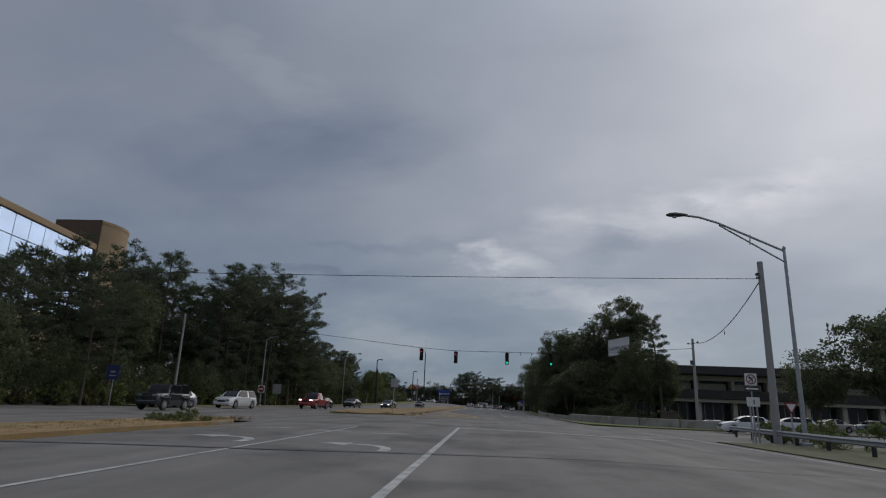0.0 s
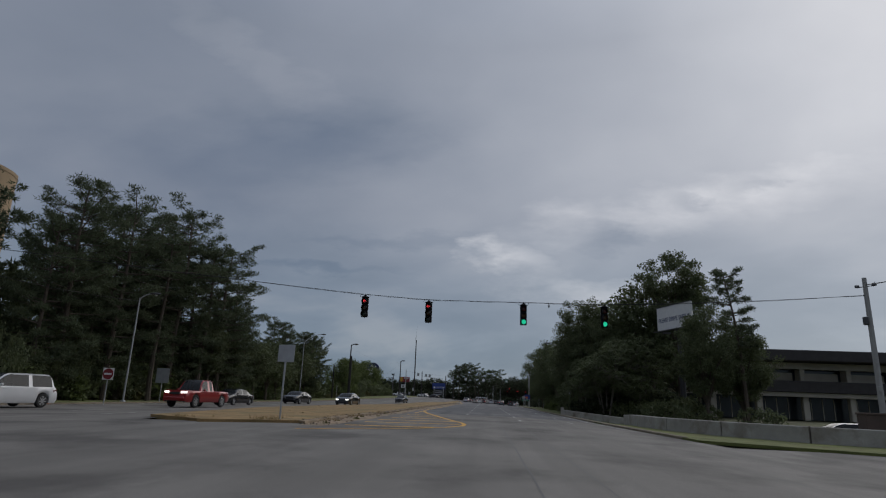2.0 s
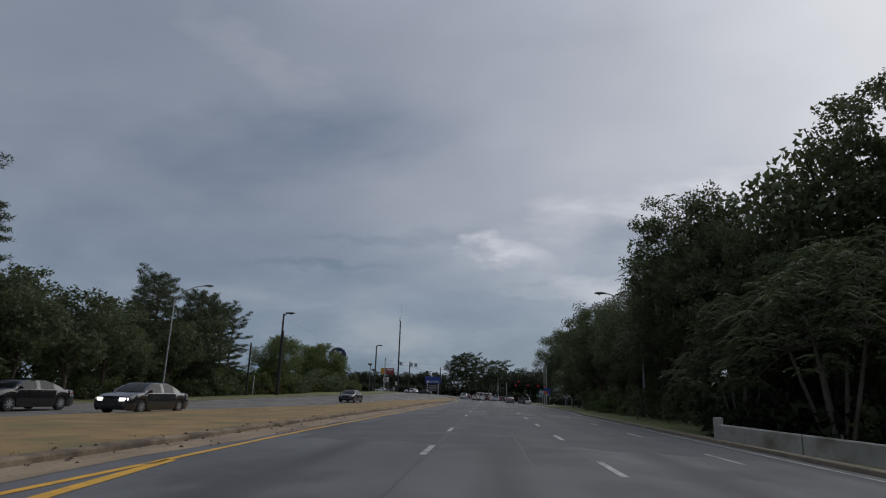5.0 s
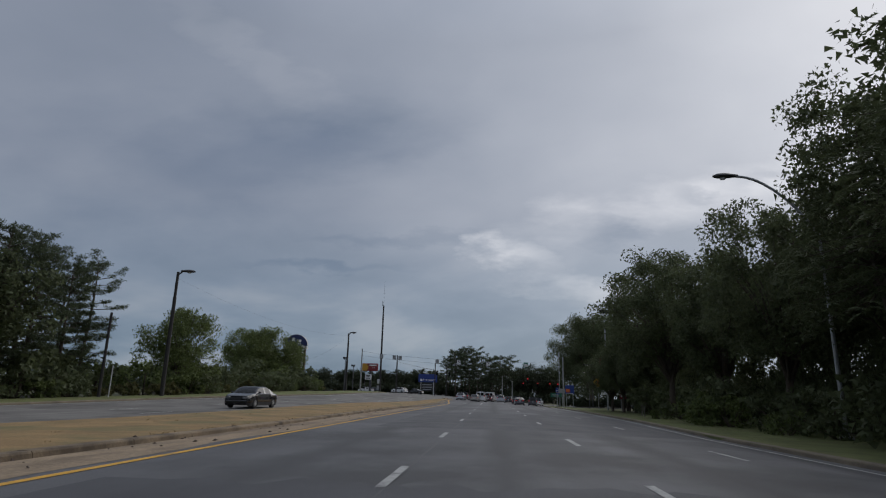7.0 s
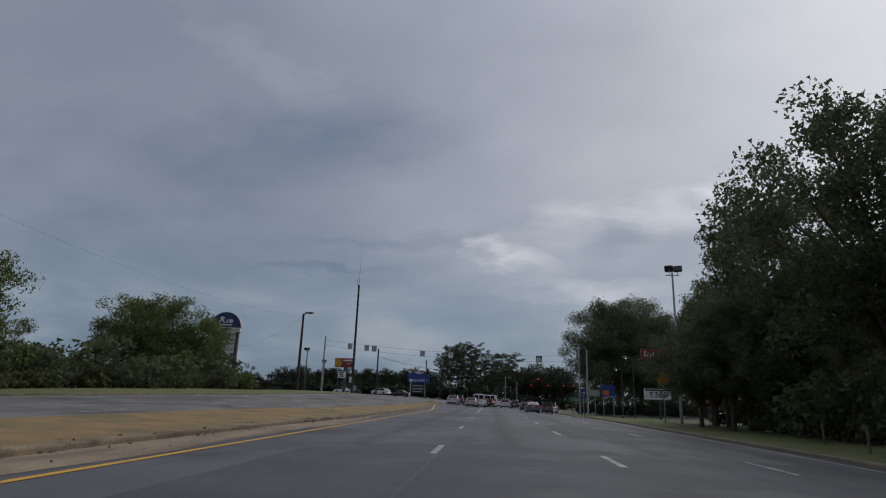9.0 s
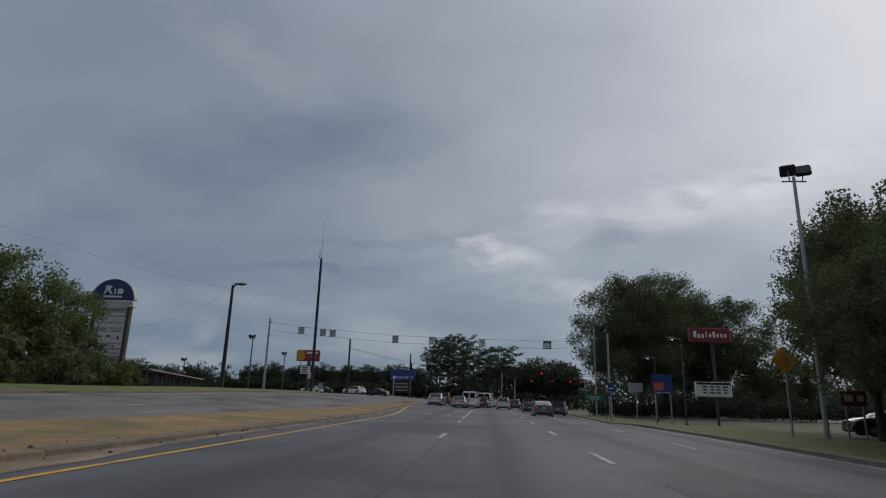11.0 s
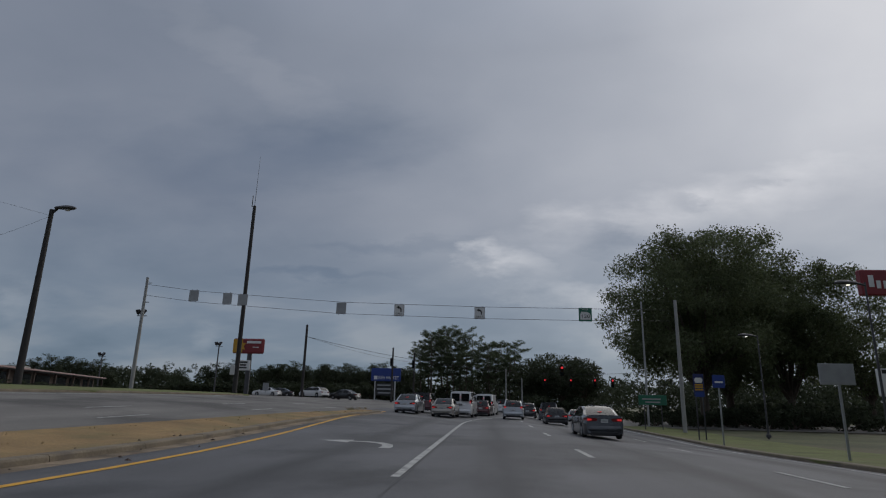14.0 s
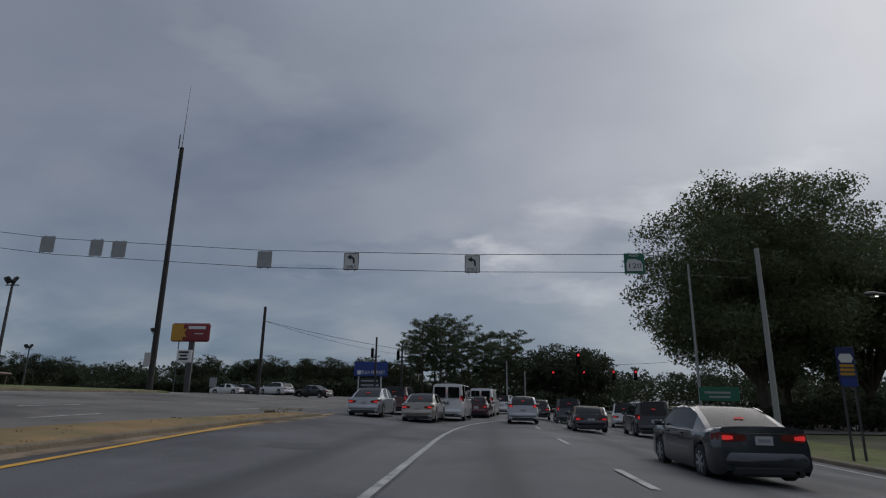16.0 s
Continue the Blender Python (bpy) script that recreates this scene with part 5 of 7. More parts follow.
for x, y in ((11.2, 141.5), (12.6, 176.5), (13.5, 181.0), (13.0, 118.5)):
    pole("marker_post", x, y, gz(x, y) + 1.0, 0.05, 0.045, "pale_bark", "short weathered post on the verge")

# guardrail at the first junction
gr = thing("guardrail", (16.2, 44, gz(16, 44)), 0, "weathered steel guardrail on short posts", "guardrail")
prof = [(0.0, 0.44), (0.07, 0.50), (0.0, 0.56), (0.0, 0.60), (0.07, 0.66), (0.0, 0.74)]
ends = [(-0.9, -40), (-0.6, 0), (0.2, 8), (1.3, 17)]
m, rows = Mesh(), []
for x, y in ends:
    rows += [(x - u, y, w) for u, w in prof] + [(x - u + 0.02, y, w) for u, w in prof]
m.quads(rows, [(i * 12 + k, i * 12 + k + 1, i * 12 + 13 + k, i * 12 + 12 + k) for i in range(3) for k in list(range(5)) + list(range(6, 11))])
part("rail", m, "galvanised", gr)
for y in span(-38, 16, 3.5):
    part("post", Mesh().box(line_at([(q, p) for p, q in ends], y) + 0.12, y, 0.3, 0.12, 0.15, 0.8), "wood_pole", gr)

# low concrete wall beside the road
w0, w1 = Vector((9.2, 119.8, 0)), Vector((16.6, 109.6, 0))
w0.z, w1.z = gz(w0.x, w0.y) - 0.12, gz(w1.x, w1.y) - 0.05
wall = thing("roadside_wall", w0, math.degrees(math.atan2(w1.y - w0.y, w1.x - w0.x)), "low weathered concrete wall along the verge", "wall")
n, long = 4, (w1.xy - w0.xy).length
rise = w1.z - w0.z


def wall_length(a, b, za, zb, m, thick=0.30, low=-0.3, high=0.86):
    """One cast length of wall whose top follows the ground, with a chamfered coping."""
    out = []
    for x, z in ((a, za), (b, zb)):
        out += [(x, -thick * 0.62, z + low), (x, -thick / 2, z + high * 0.55), (x, -thick / 2, z + high - 0.04), (x, -thick / 2 + 0.04, z + high), (x, thick / 2 - 0.04, z + high), (x, thick / 2, z + high - 0.04), (x, thick * 0.62, z + low)]
    return Mesh().quads([m @ Vector(p) for p in out], [(i, i + 1, i + 8, i + 7) for i in range(6)] + [tuple(reversed(range(7))), tuple(range(7, 14))])


for i in range(n):
    a, b = long * i / n, long * (i + 1) / n - 0.05
    part("wall_block", wall_length(a, b, rise * a / long, rise * b / long, Matrix.Identity(4)), "concrete", wall)
part("pillar", Mesh().box(-0.12, 0, 0.45, 0.26, 0.36, 1.35, bevel=0.05), "concrete", wall)
corner = thing("corner_wall", (0, 0, 0), 0, "low stained concrete wall curving round the grass corner", "wall")
for (x0, y0), (x1, y1) in zip(CORNER_WALL[:-1], CORNER_WALL[1:]):
    run = math.hypot(x1 - x0, y1 - y0)
    place_ = Matrix.Translation((x0, y0, 0)) @ Matrix.Rotation(math.atan2(y1 - y0, x1 - x0), 4, "Z")
    pieces = max(1, round(run / 4.0))
    for i in range(pieces):
        a, b = run * i / pieces, run * (i + 1) / pieces - 0.04
        za, zb = (gz(x0 + (x1 - x0) * q / run, y0 + (y1 - y0) * q / run) for q in (a, b))
        part("wall_block", wall_length(a, b, za, zb, place_), "concrete", corner)
yb_ = thing("yellow_bag", (16.9, 109.2, w1.z + 0.92), 20, "small yellow bag lying on the low wall", "bag")
part("bag", Mesh().lathe([(0.05, 0.0), (0.24, 0.05), (0.26, 0.18), (0.12, 0.30), (0.03, 0.32)], (0, 0, 0), 9), "sign_yellow", yb_)
bx = thing("utility_cabinet", (18.2, 77.5, gz(18, 77)), 0, "brown utility cabinet on the grass corner", "cabinet")
part("cabinet_body", Mesh().box(0, 0, 0.75, 1.3, 0.7, 1.5, bevel=0.04), "brick_dark", bx)
part("lid", Mesh().box(0, 0, 1.54, 1.4, 0.8, 0.1, bevel=0.03), "brick_dark", bx)
br = thing("traffic_barrel", (-30.2, 87.5, gz(-30.2, 87.5)), 0, "orange traffic barrel with white bands on the verge", "traffic barrel")
part("drum", Mesh().lathe([(0.32, 0), (0.32, 0.1), (0.26, 0.12), (0.25, 0.5), (0.23, 0.52), (0.22, 1.0), (0.18, 1.05)], (0, 0, 0.1), 14), "barrel", br)
for z in (0.45, 0.8):
    part("band", Mesh().lathe([(0.262, 0), (0.255, 0.14)], (0, 0, z), 14), "sign_white", br)


# ---- buildings ----
def office_left():
    """A glazed office block with a tan parapet and a rounded stair tower, above the trees."""
    b = thing("office_tower", (-77.5, 97, -0.3), 0, "glazed office block with a tan parapet and stair tower", "building")
    d = Vector((-4.0, 33.0, 0)).normalized()
    turn = Matrix.Translation((0, 0, 0)) @ Matrix.Rotation(math.atan2(d.y, d.x), 4, "Z")
    part("wall", Mesh().box(-3, 11, 14.6, 88, 22, 29.2, turn), "tan_wall", b)
    part("parapet", Mesh().box(-3, 10.9, 29.9, 88.6, 22.8, 1.2, turn, 0.1), "tan_wall", b)
    for k in range(7):
        for i in range(22):
            if k < 3:
                continue
            part("window_pane", Mesh().box(-44.5 + i * 4.0, -0.12, 5.15 + k * 3.7, 3.86, 0.2, 3.55, turn), "window_blue", b)
    plan = [(-13.2, 30.0), (-2.9, 30.0), (-2.1, 32.2), (-1.7, 34.6), (-2.0, 37.0), (-3.0, 39.4), (-5.0, 41.6), (-8.0, 43.0), (-13.2, 43.4)]

    def prism(z0, z1, grow=0.0):
        n, c = len(plan), Vector((-8.0, 36.5))
        ring = [c + (Vector(p) - c) * (1 + grow) for p in plan]
        return Mesh().quads([(p.x, p.y, z) for z in (z0, z1) for p in ring], [(i, (i + 1) % n, n + (i + 1) % n, n + i) for i in range(n)] + [tuple(reversed(range(n))), tuple(range(n, 2 * n))])

    tw = part("tower", prism(0, 35.1), "tan_wall", b, "tan stair tower with a rounded side", smooth=True)
    part("tower_cap", prism(35.1, 35.7, 0.015), "tan_wall", tw, smooth=True)
    # front turned from the light: its shade is put into a darker brown
    part("tower_front", Mesh().box(-8.1, 29.9, 18.0, 10.2, 0.16, 35.6), "brown_shaded_wall", b, "brown front of the stair tower, darkened for shade")
    for i in range(5):
        part("roof_mast", Mesh().tube([(-12.6 + i * 0.7, 32, 35.6), (-12.6 + i * 0.7, 32, 36.3 + 0.3 * (i % 2))], 0.05, 5), "dark_metal", tw)


office_left()


def office_right():
    """A low two-storey office with a deep dark roof band, columns and recessed glazing."""
    x0, x1, y = 22.0, 72.0, 109.0
    b = thing("office_building", (0, 163, -0.2), 0, "low cream office building with a dark roof band and columns", "building", size=1.5)
    part("wall", Mesh().box((x0 + x1) / 2, 6, 3.6, x1 - x0, 10, 7.2), "window_dark", b)
    part("roof", Mesh().box((x0 + x1) / 2, 4.5, 7.55, x1 - x0 + 2, 15, 1.3, bevel=0.1), "roof_dark", b)
    part("upper_band", Mesh().box((x0 + x1) / 2, 0.1, 6.45, x1 - x0, 1.6, 0.75), "cream_wall", b)
    part("floor_band", Mesh().box((x0 + x1) / 2, -0.6, 3.95, x1 - x0, 2.6, 1.3), "roof_dark", b)
    part("lower_band", Mesh().box((x0 + x1) / 2, -0.4, 3.0, x1 - x0, 2.2, 0.5), "cream_wall", b)
    n = 9
    for i in range(n + 1):
        x = x0 + 0.5 + (x1 - x0 - 1) * i / n
        part("column", Mesh().box(x, -0.5, 1.4, 0.7, 0.7, 2.8, bevel=0.05), "cream_wall", b)
        part("column", Mesh().box(x, 0.1, 5.4, 0.55, 1.4, 1.5, bevel=0.05), "cream_wall", b)
        if i < n:
            w = (x1 - x0 - 1) / n
            win = part("window", Mesh().box(x + w / 2, 0.9, 5.3, w - 0.8, 0.15, 1.3), "window_dark", b)
            part("blind", Mesh().box(x + w / 2, 0.80, 5.2, w - 1.1, 0.05, 0.95), "cream_wall", win)
            door = part("shopfront", Mesh().box(x + w / 2, 0.95, 1.3, w - 0.8, 0.15, 2.5), "window_dark", b)
            part("mullion", Mesh().box(x + w / 2, 0.85, 1.3, 0.1, 0.1, 2.5).box(x + w * 0.25, 0.85, 1.3, 0.08, 0.1, 2.5).box(x + w * 0.75, 0.85, 1.3, 0.08, 0.1, 2.5), "cream_wall", door)


office_right()


def mall_left():
    """A long low shop row with a thin roof edge, set below the road."""
    b = thing("shop_row", (-41.35, 255.15, 0.4), 109.4, "long low dark brown shop row with a faded pink roof edge", "building")
    part("wall", Mesh().box(0, 11.2, 1.35, 44.4, 20, 2.7), "brick_dark", b)
    part("roof", Mesh().box(0, 11, 2.78, 44.8, 22, 0.16), "dark_metal", b)
    part("roof_band", Mesh().box(0, -0.04, 2.82, 44.9, 0.16, 0.13, bevel=0.03), "roof_edge", b, "faded pink metal coping")
    for i in range(9):
        part("window", Mesh().box(-19.6 + i * 4.9, 1.16, 1.7, 3.6, 0.12, 1.6), "window_dark", b)
        part("canopy_post", Mesh().box(-22.0 + i * 5.5, 0.25, 1.35, 0.16, 0.16, 2.7), "brick_dark", b)
    for x, y, w, h in ((-8, 9, 2.4, 0.7), (11.6, 10.4, 1.5, 1.2), (16.8, 8.2, 3.4, 0.95), (5.0, 8.0, 1.6, 0.6)):
        part("roof_unit", Mesh().box(x, y, 2.86 + h / 2, w, 2, h, bevel=0.05), "concrete", b, "pale roof-top unit")


mall_left()


# ---- trees ----
RNG = np.random.default_rng(7)


def leaf_cloud(centres, radii, per, size, aspect=0.68, flat=0.75, droop=0.0):
    """Many small leaf faces round cluster centres: vertices and faces of one mesh."""
    n = len(centres) * per
    c = np.repeat(np.asarray(centres), per, 0)
    r = np.repeat(np.asarray(radii), per)[:, None]
    d = RNG.normal(size=(n, 3))
    d /= np.linalg.norm(d, axis=1)[:, None]
    out = d.copy()
    d *= (RNG.random((n, 1)) ** 0.52)
    d[:, 2] *= flat
    p = c + d * r
    p[:, 2] -= droop * (np.hypot(d[:, 0], d[:, 1]) * r[:, 0])
    a = RNG.normal(size=(n, 3)) * 0.8 + out * (0.55, 0.55, 0.2)
    a[:, 2] -= 0.25
    a /= np.linalg.norm(a, axis=1)[:, None]
    b = np.cross(a, RNG.normal(size=(n, 3)))
    b /= np.linalg.norm(b, axis=1)[:, None]
    s = size * RNG.uniform(0.6, 1.35, (n, 1))
    a, b = a * s, b * s * aspect
    v = np.stack([p - a * 0.4 + b * 0.5, p + a * 0.6, p - a * 0.4 - b * 0.5], 1).reshape(-1, 3)
    return v, np.arange(3 * n).reshape(-1, 3)


def needle_cloud(tips, sizes, per, length, width=0.05):
    """Rounded tufts of needle blades that bristle outwards from twig ends, flatter below than above."""
    n = len(tips) * per
    c = np.repeat(np.asarray(tips), per, 0)
    r = np.repeat(np.asarray(sizes), per)[:, None]
    d = RNG.normal(size=(n, 3))
    d /= np.linalg.norm(d, axis=1)[:, None]
    base = c + d * r * (RNG.random((n, 1)) ** 0.5) * (1.0, 1.0, 0.50)
    e = d * 0.8 + RNG.normal(size=(n, 3)) * 0.55
    e[:, 2] += 0.30
    e /= np.linalg.norm(e, axis=1)[:, None]
    s = np.cross(e, RNG.normal(size=(n, 3)))
    s /= np.linalg.norm(s, axis=1)[:, None]
    L = length * RNG.uniform(0.6, 1.3, (n, 1))
    v = np.stack([base - s * width, base + e * L, base + s * width], 1).reshape(-1, 3)
    return v, np.arange(3 * n).reshape(-1, 3)


def array_part(name, v, f, mat, parent, label=""):
    data = bpy.data.meshes.new(name)
    data.vertices.add(len(v))
    data.vertices.foreach_set("co", v.astype(np.float32).ravel())
    data.loops.add(f.size)
    data.loops.foreach_set("vertex_index", f.astype(np.int32).ravel())
    data.polygons.add(len(f))
    data.polygons.foreach_set("loop_start", np.arange(0, f.size, f.shape[1], dtype=np.int32))
    data.update(calc_edges=True)
    data.materials.append(MAT[mat])
    ob = new(name, data)
    ob.parent = parent
    return tagged(ob, label) if label else ob


def broad_tree(name, height, spread, base, mat, seed, per=34, clusters=150, leaf=0.34, label="", trunk=0.26, bark="bark", gap=0.0, fat=1.0, stems=1, full=False):
    """A broadleaf tree: a forking trunk, limbs out to the crown, and leaf clusters on an uneven shell."""
    rnd = random.Random(seed)
    root = thing(name, (0, 0, 0), 0, label, "tree")
    wood = Mesh()
    cz, rz = (height + base) / 2, (height - base) / 2
    fork = base + 0.12 * height
    for k in range(stems):
        e = Vector((math.cos(k * 2.4), math.sin(k * 2.4), 0)) * (0.0 if stems == 1 else spread * 0.28)
        wood.tube([e * 0.35 + Vector((0, 0, -0.2)), e * 0.6 + Vector((0.05, 0, fork * 0.5)), e + Vector((0.1 * rnd.uniform(-1, 1), 0.1, fork))], [trunk * 1.25, trunk, trunk * 0.8], 9)
    centres, radii = [], []
    lobes = []
    for k in range(7 if not full else 12):
        a, e = rnd.uniform(0, 6.28), rnd.uniform(-0.4, 1.0)
        lobes.append((Vector((math.cos(a) * math.cos(e), math.sin(a) * math.cos(e), math.sin(e))), rnd.uniform(0.75, 1.18)))
    for k in range(clusters):
        a = rnd.uniform(0, 2 * math.pi)
        u = rnd.uniform(-0.92, 1.0)
        d = Vector((math.cos(a) * math.sqrt(1 - u * u), math.sin(a) * math.sqrt(1 - u * u), u))
        swell = max((max(0.0, d.dot(l)) ** 3) * w for l, w in lobes)
        rr = (0.66 + 0.40 * swell if not full else 0.60 + 0.47 * swell) * (rnd.random() ** 0.36)
        if u < -0.3 and rnd.random() < 0.4 and not full:
            rr *= 0.75
        p = Vector((d.x * spread * rr, d.y * spread * rr, cz + d.z * rz * rr))
        if noise.noise(p * 0.28 + Vector((seed, 0, 0))) < -0.34 + gap:
            continue
        centres.append(p)
        radii.append((rnd.uniform(0.6, 1.0) * spread * 0.21 + 0.35) * fat)
    order = sorted(range(len(centres)), key=lambda i: -radii[i])[: 34]
    for i in order:
        p = centres[i]
        mid = Vector((p.x * 0.42, p.y * 0.42, fork + (p.z - fork) * 0.55 + 0.3))
        s = Vector((0.05, 0.05, fork * rnd.uniform(0.75, 1.0)))
        wood.tube([s, mid, p], [trunk * 0.42, trunk * 0.22, 0.02], 5, caps=False)
    part("trunk", wood, bark, root, smooth=True)
    v, f = leaf_cloud([tuple(c) for c in centres], radii, per, leaf)
    array_part("crown", v, f, mat, root)
    return root


def pine_tree(height, seed, spread=3.4, bare=0.38, per=34, label="", needle=0.32, gaps=0.12, lean=None, tier=(0.85, 1.45), puff=1.0, width=0.042):
    """A loblolly pine: a straight trunk, bare below, and uneven boughs that each carry a flat pad of needle tufts, with air between."""
    rnd = random.Random(seed)
    root = thing("pine_tree", (0, 0, 0), 0, label, "tree")
    wood = Mesh()
    lean = rnd.uniform(-0.5, 0.5) if lean is None else lean
    wood.tube([(lean * (i / 7) ** 2, 0.15 * math.sin(i), height * i / 7 - (0.2 if i == 0 else 0)) for i in range(8)], [0.26 * (1 - 0.88 * i / 7) + 0.02 for i in range(8)], 8)
    tips, sizes = [], []
    z, turn = height * bare, rnd.uniform(0, 6.28)
    while z < height - 0.5:
        u = (z - height * bare) / (height * (1 - bare))
        env = spread * (0.72 + 0.36 * u) if u < 0.62 else spread * (0.94 - 0.46 * ((u - 0.62) / 0.38) ** 2)
        turn += rnd.uniform(0.7, 1.6)
        count = rnd.choice((3, 4, 4, 5)) if u < 0.8 else 3
        for k in range(count):
            if rnd.random() < gaps:
                continue
            a = turn + 6.28 * k / count + rnd.uniform(-0.45, 0.45)
            L = env * rnd.choice((0.55, 0.75, 0.9, 1.0, 1.15, 1.3)) * rnd.uniform(0.9, 1.1)
            d = Vector((math.cos(a), math.sin(a), 0))
            s = Vector((lean * (z / height) ** 2, 0, z + rnd.uniform(-0.3, 0.3)))
            up = L * (rnd.uniform(-0.05, 0.22) + 0.45 * u * u)
            pts = [s, s + d * L * 0.55 + Vector((0, 0, up * 0.30)), s + d * L + Vector((0, 0, up))]
            wood.tube(pts, [0.070, 0.045, 0.015], 4, caps=False)
            side = Vector((-d.y, d.x, 0))
            m = 3 + int(L * 2.1)
            for i in range(m):
                w = 1.0 - 0.58 * (i / m) * rnd.uniform(0.7, 1.1)
                q = pts[0].lerp(pts[1], w / 0.55) if w < 0.55 else pts[1].lerp(pts[2], (w - 0.55) / 0.45)
                p = q + side * rnd.uniform(-0.5, 0.5) * L * (1.28 - w) + Vector((0, 0, rnd.uniform(-0.05, 0.30)))
                tips.append(tuple(p))
                sizes.append(rnd.uniform(0.32, 0.60) * puff)
        z += rnd.uniform(*tier) * (1.0 - 0.30 * u)
    top = Vector((lean, 0, height))
    for i in range(12):
        tips.append(tuple(top + Vector((rnd.uniform(-1.1, 1.1), rnd.uniform(-1.1, 1.1), rnd.uniform(-1.1, 0.1)))))
        sizes.append(rnd.uniform(0.35, 0.5) * puff)
    part("trunk", wood, "bark", root, smooth=True)
    v, f = needle_cloud(tips, sizes, per, needle, width)
    array_part("crown", v, f, "pine_leaf", root)
    return root


def frond_cloud(tips, fronds, length):
    """Umbrellas of long feathered leaves: each frond arches out from a twig end and carries pairs of narrow leaflets."""
    n, pairs = len(tips) * fronds, 7
    p = np.repeat(np.asarray(tips), fronds, 0) + RNG.normal(size=(n, 3)) * 0.12
    az = RNG.uniform(0, 2 * math.pi, n)
    el = RNG.uniform(-0.15, 0.75, n)
    d = np.stack([np.cos(az) * np.cos(el), np.sin(az) * np.cos(el), np.sin(el)], 1)
    side = np.stack([-np.sin(az), np.cos(az), np.zeros(n)], 1)
    L = length * RNG.uniform(0.7, 1.2, (n, 1))
    tri = []
    for j in range(pairs):
        u = 0.22 + 0.78 * j / (pairs - 1)
        at = p + d * L * u - np.array([0, 0, 1.0]) * (0.55 * L * u * u)
        for sgn in (1, -1):
            out = side * sgn * (0.85 - 0.35 * u) + d * 0.45 + RNG.normal(size=(n, 3)) * 0.12
            out[:, 2] -= 0.40
            out /= np.linalg.norm(out, axis=1)[:, None]
            long = 0.34 * L * (1.05 - 0.45 * u)
            w = d * 0.075 * L
            tri.append(np.stack([at - w, at + out * long, at + w], 1))
    v = np.concatenate(tri, 0).reshape(-1, 3)
    return v, np.arange(len(v)).reshape(-1, 3)


def sumac_tree(height, spread, seed, tips=110, stems=5, label="", length=0.85, bark="pale_bark", low=0.16):
    """A many-stemmed tree with pale forking limbs under layered umbrellas of feathered leaves."""
    rnd = random.Random(seed)
    root = thing("sumac_tree", (0, 0, 0), 0, label, "tree")
    wood, ends = Mesh(), []
    for k in range(stems):
        a = 6.28 * k / stems + rnd.uniform(-0.4, 0.4)
        out = Vector((math.cos(a), math.sin(a), 0)) * spread * rnd.uniform(0.25, 0.5)
        fork = out + Vector((0, 0, height * rnd.uniform(0.38, 0.55)))
        wood.tube([out * 0.15 + Vector((0, 0, -0.2)), out * 0.6 + Vector((0, 0, fork.z * 0.5)), fork], [0.13, 0.10, 0.075], 6, caps=False)
        for j in range(max(1, tips // stems)):
            b = rnd.uniform(0, 6.28)
            r = spread * math.sqrt(rnd.random())
            z = height * (low + (0.99 - low) * (1 - 0.62 * (r / spread) ** 2) * rnd.uniform(0.30, 1.0) ** 0.7)
            e = Vector((math.cos(b) * r, math.sin(b) * r, z)) * 1.0 + out * 0.35
            ends.append(tuple(e))
            if j % 3 == 0:
                wood.tube([fork, fork.lerp(e, 0.55) + Vector((0, 0, 0.2)), e], [0.05, 0.032, 0.012], 4, caps=False)
    part("trunk", wood, bark, root, smooth=True)
    v, f = frond_cloud(ends, 8, length)
    array_part("crown", v, f, "leaf", root)
    return root


def shrub(seed, mat, w, h, clusters=26, per=40, leaf=0.235, label=""):
    rnd = random.Random(seed)
    root = thing("shrub", (0, 0, 0), 0, label, "shrub")
    cs, rs, wood = [], [], Mesh()
    for k in range(clusters):
        a, u = rnd.uniform(0, 6.28), rnd.random()
        p = Vector((math.cos(a) * w * 0.5 * u ** 0.5, math.sin(a) * w * 0.5 * u ** 0.5, h * rnd.uniform(0.15, 0.92) * (1 - 0.35 * u)))
        cs.append(tuple(p))
        rs.append(rnd.uniform(0.25, 0.5) * h * 0.55)
        if k % 3 == 0:
            wood.tube([(0, 0, -0.1), p * 0.6, p], [0.05, 0.03, 0.01], 4, caps=False)
    part("stem", wood, "bark", root)
    v, f = leaf_cloud(cs, rs, per, leaf)
    v[:, 2] = np.maximum(v[:, 2], 0.02)
    array_part("foliage", v, f, mat, root)
    return root


used = set()


def plant(proto, x, y, size=1.0, turn=None, wide=1.0, z=None, label=""):
    """The first planting uses the model itself; the others are copies."""
    turn = random.uniform(0, 360) if turn is None else turn
    at = pose(x, y, (gz(x, y) if z is None else z) - 0.05, 0, 0, turn)
    if proto.name not in used:
        used.add(proto.name)
        ob = proto
        ob.matrix_basis = at
    else:
        ob = copy_thing(proto, at)
    ob.scale = (size * wide, size * wide, size)
    if label:
        tagged(ob, label)
    return ob


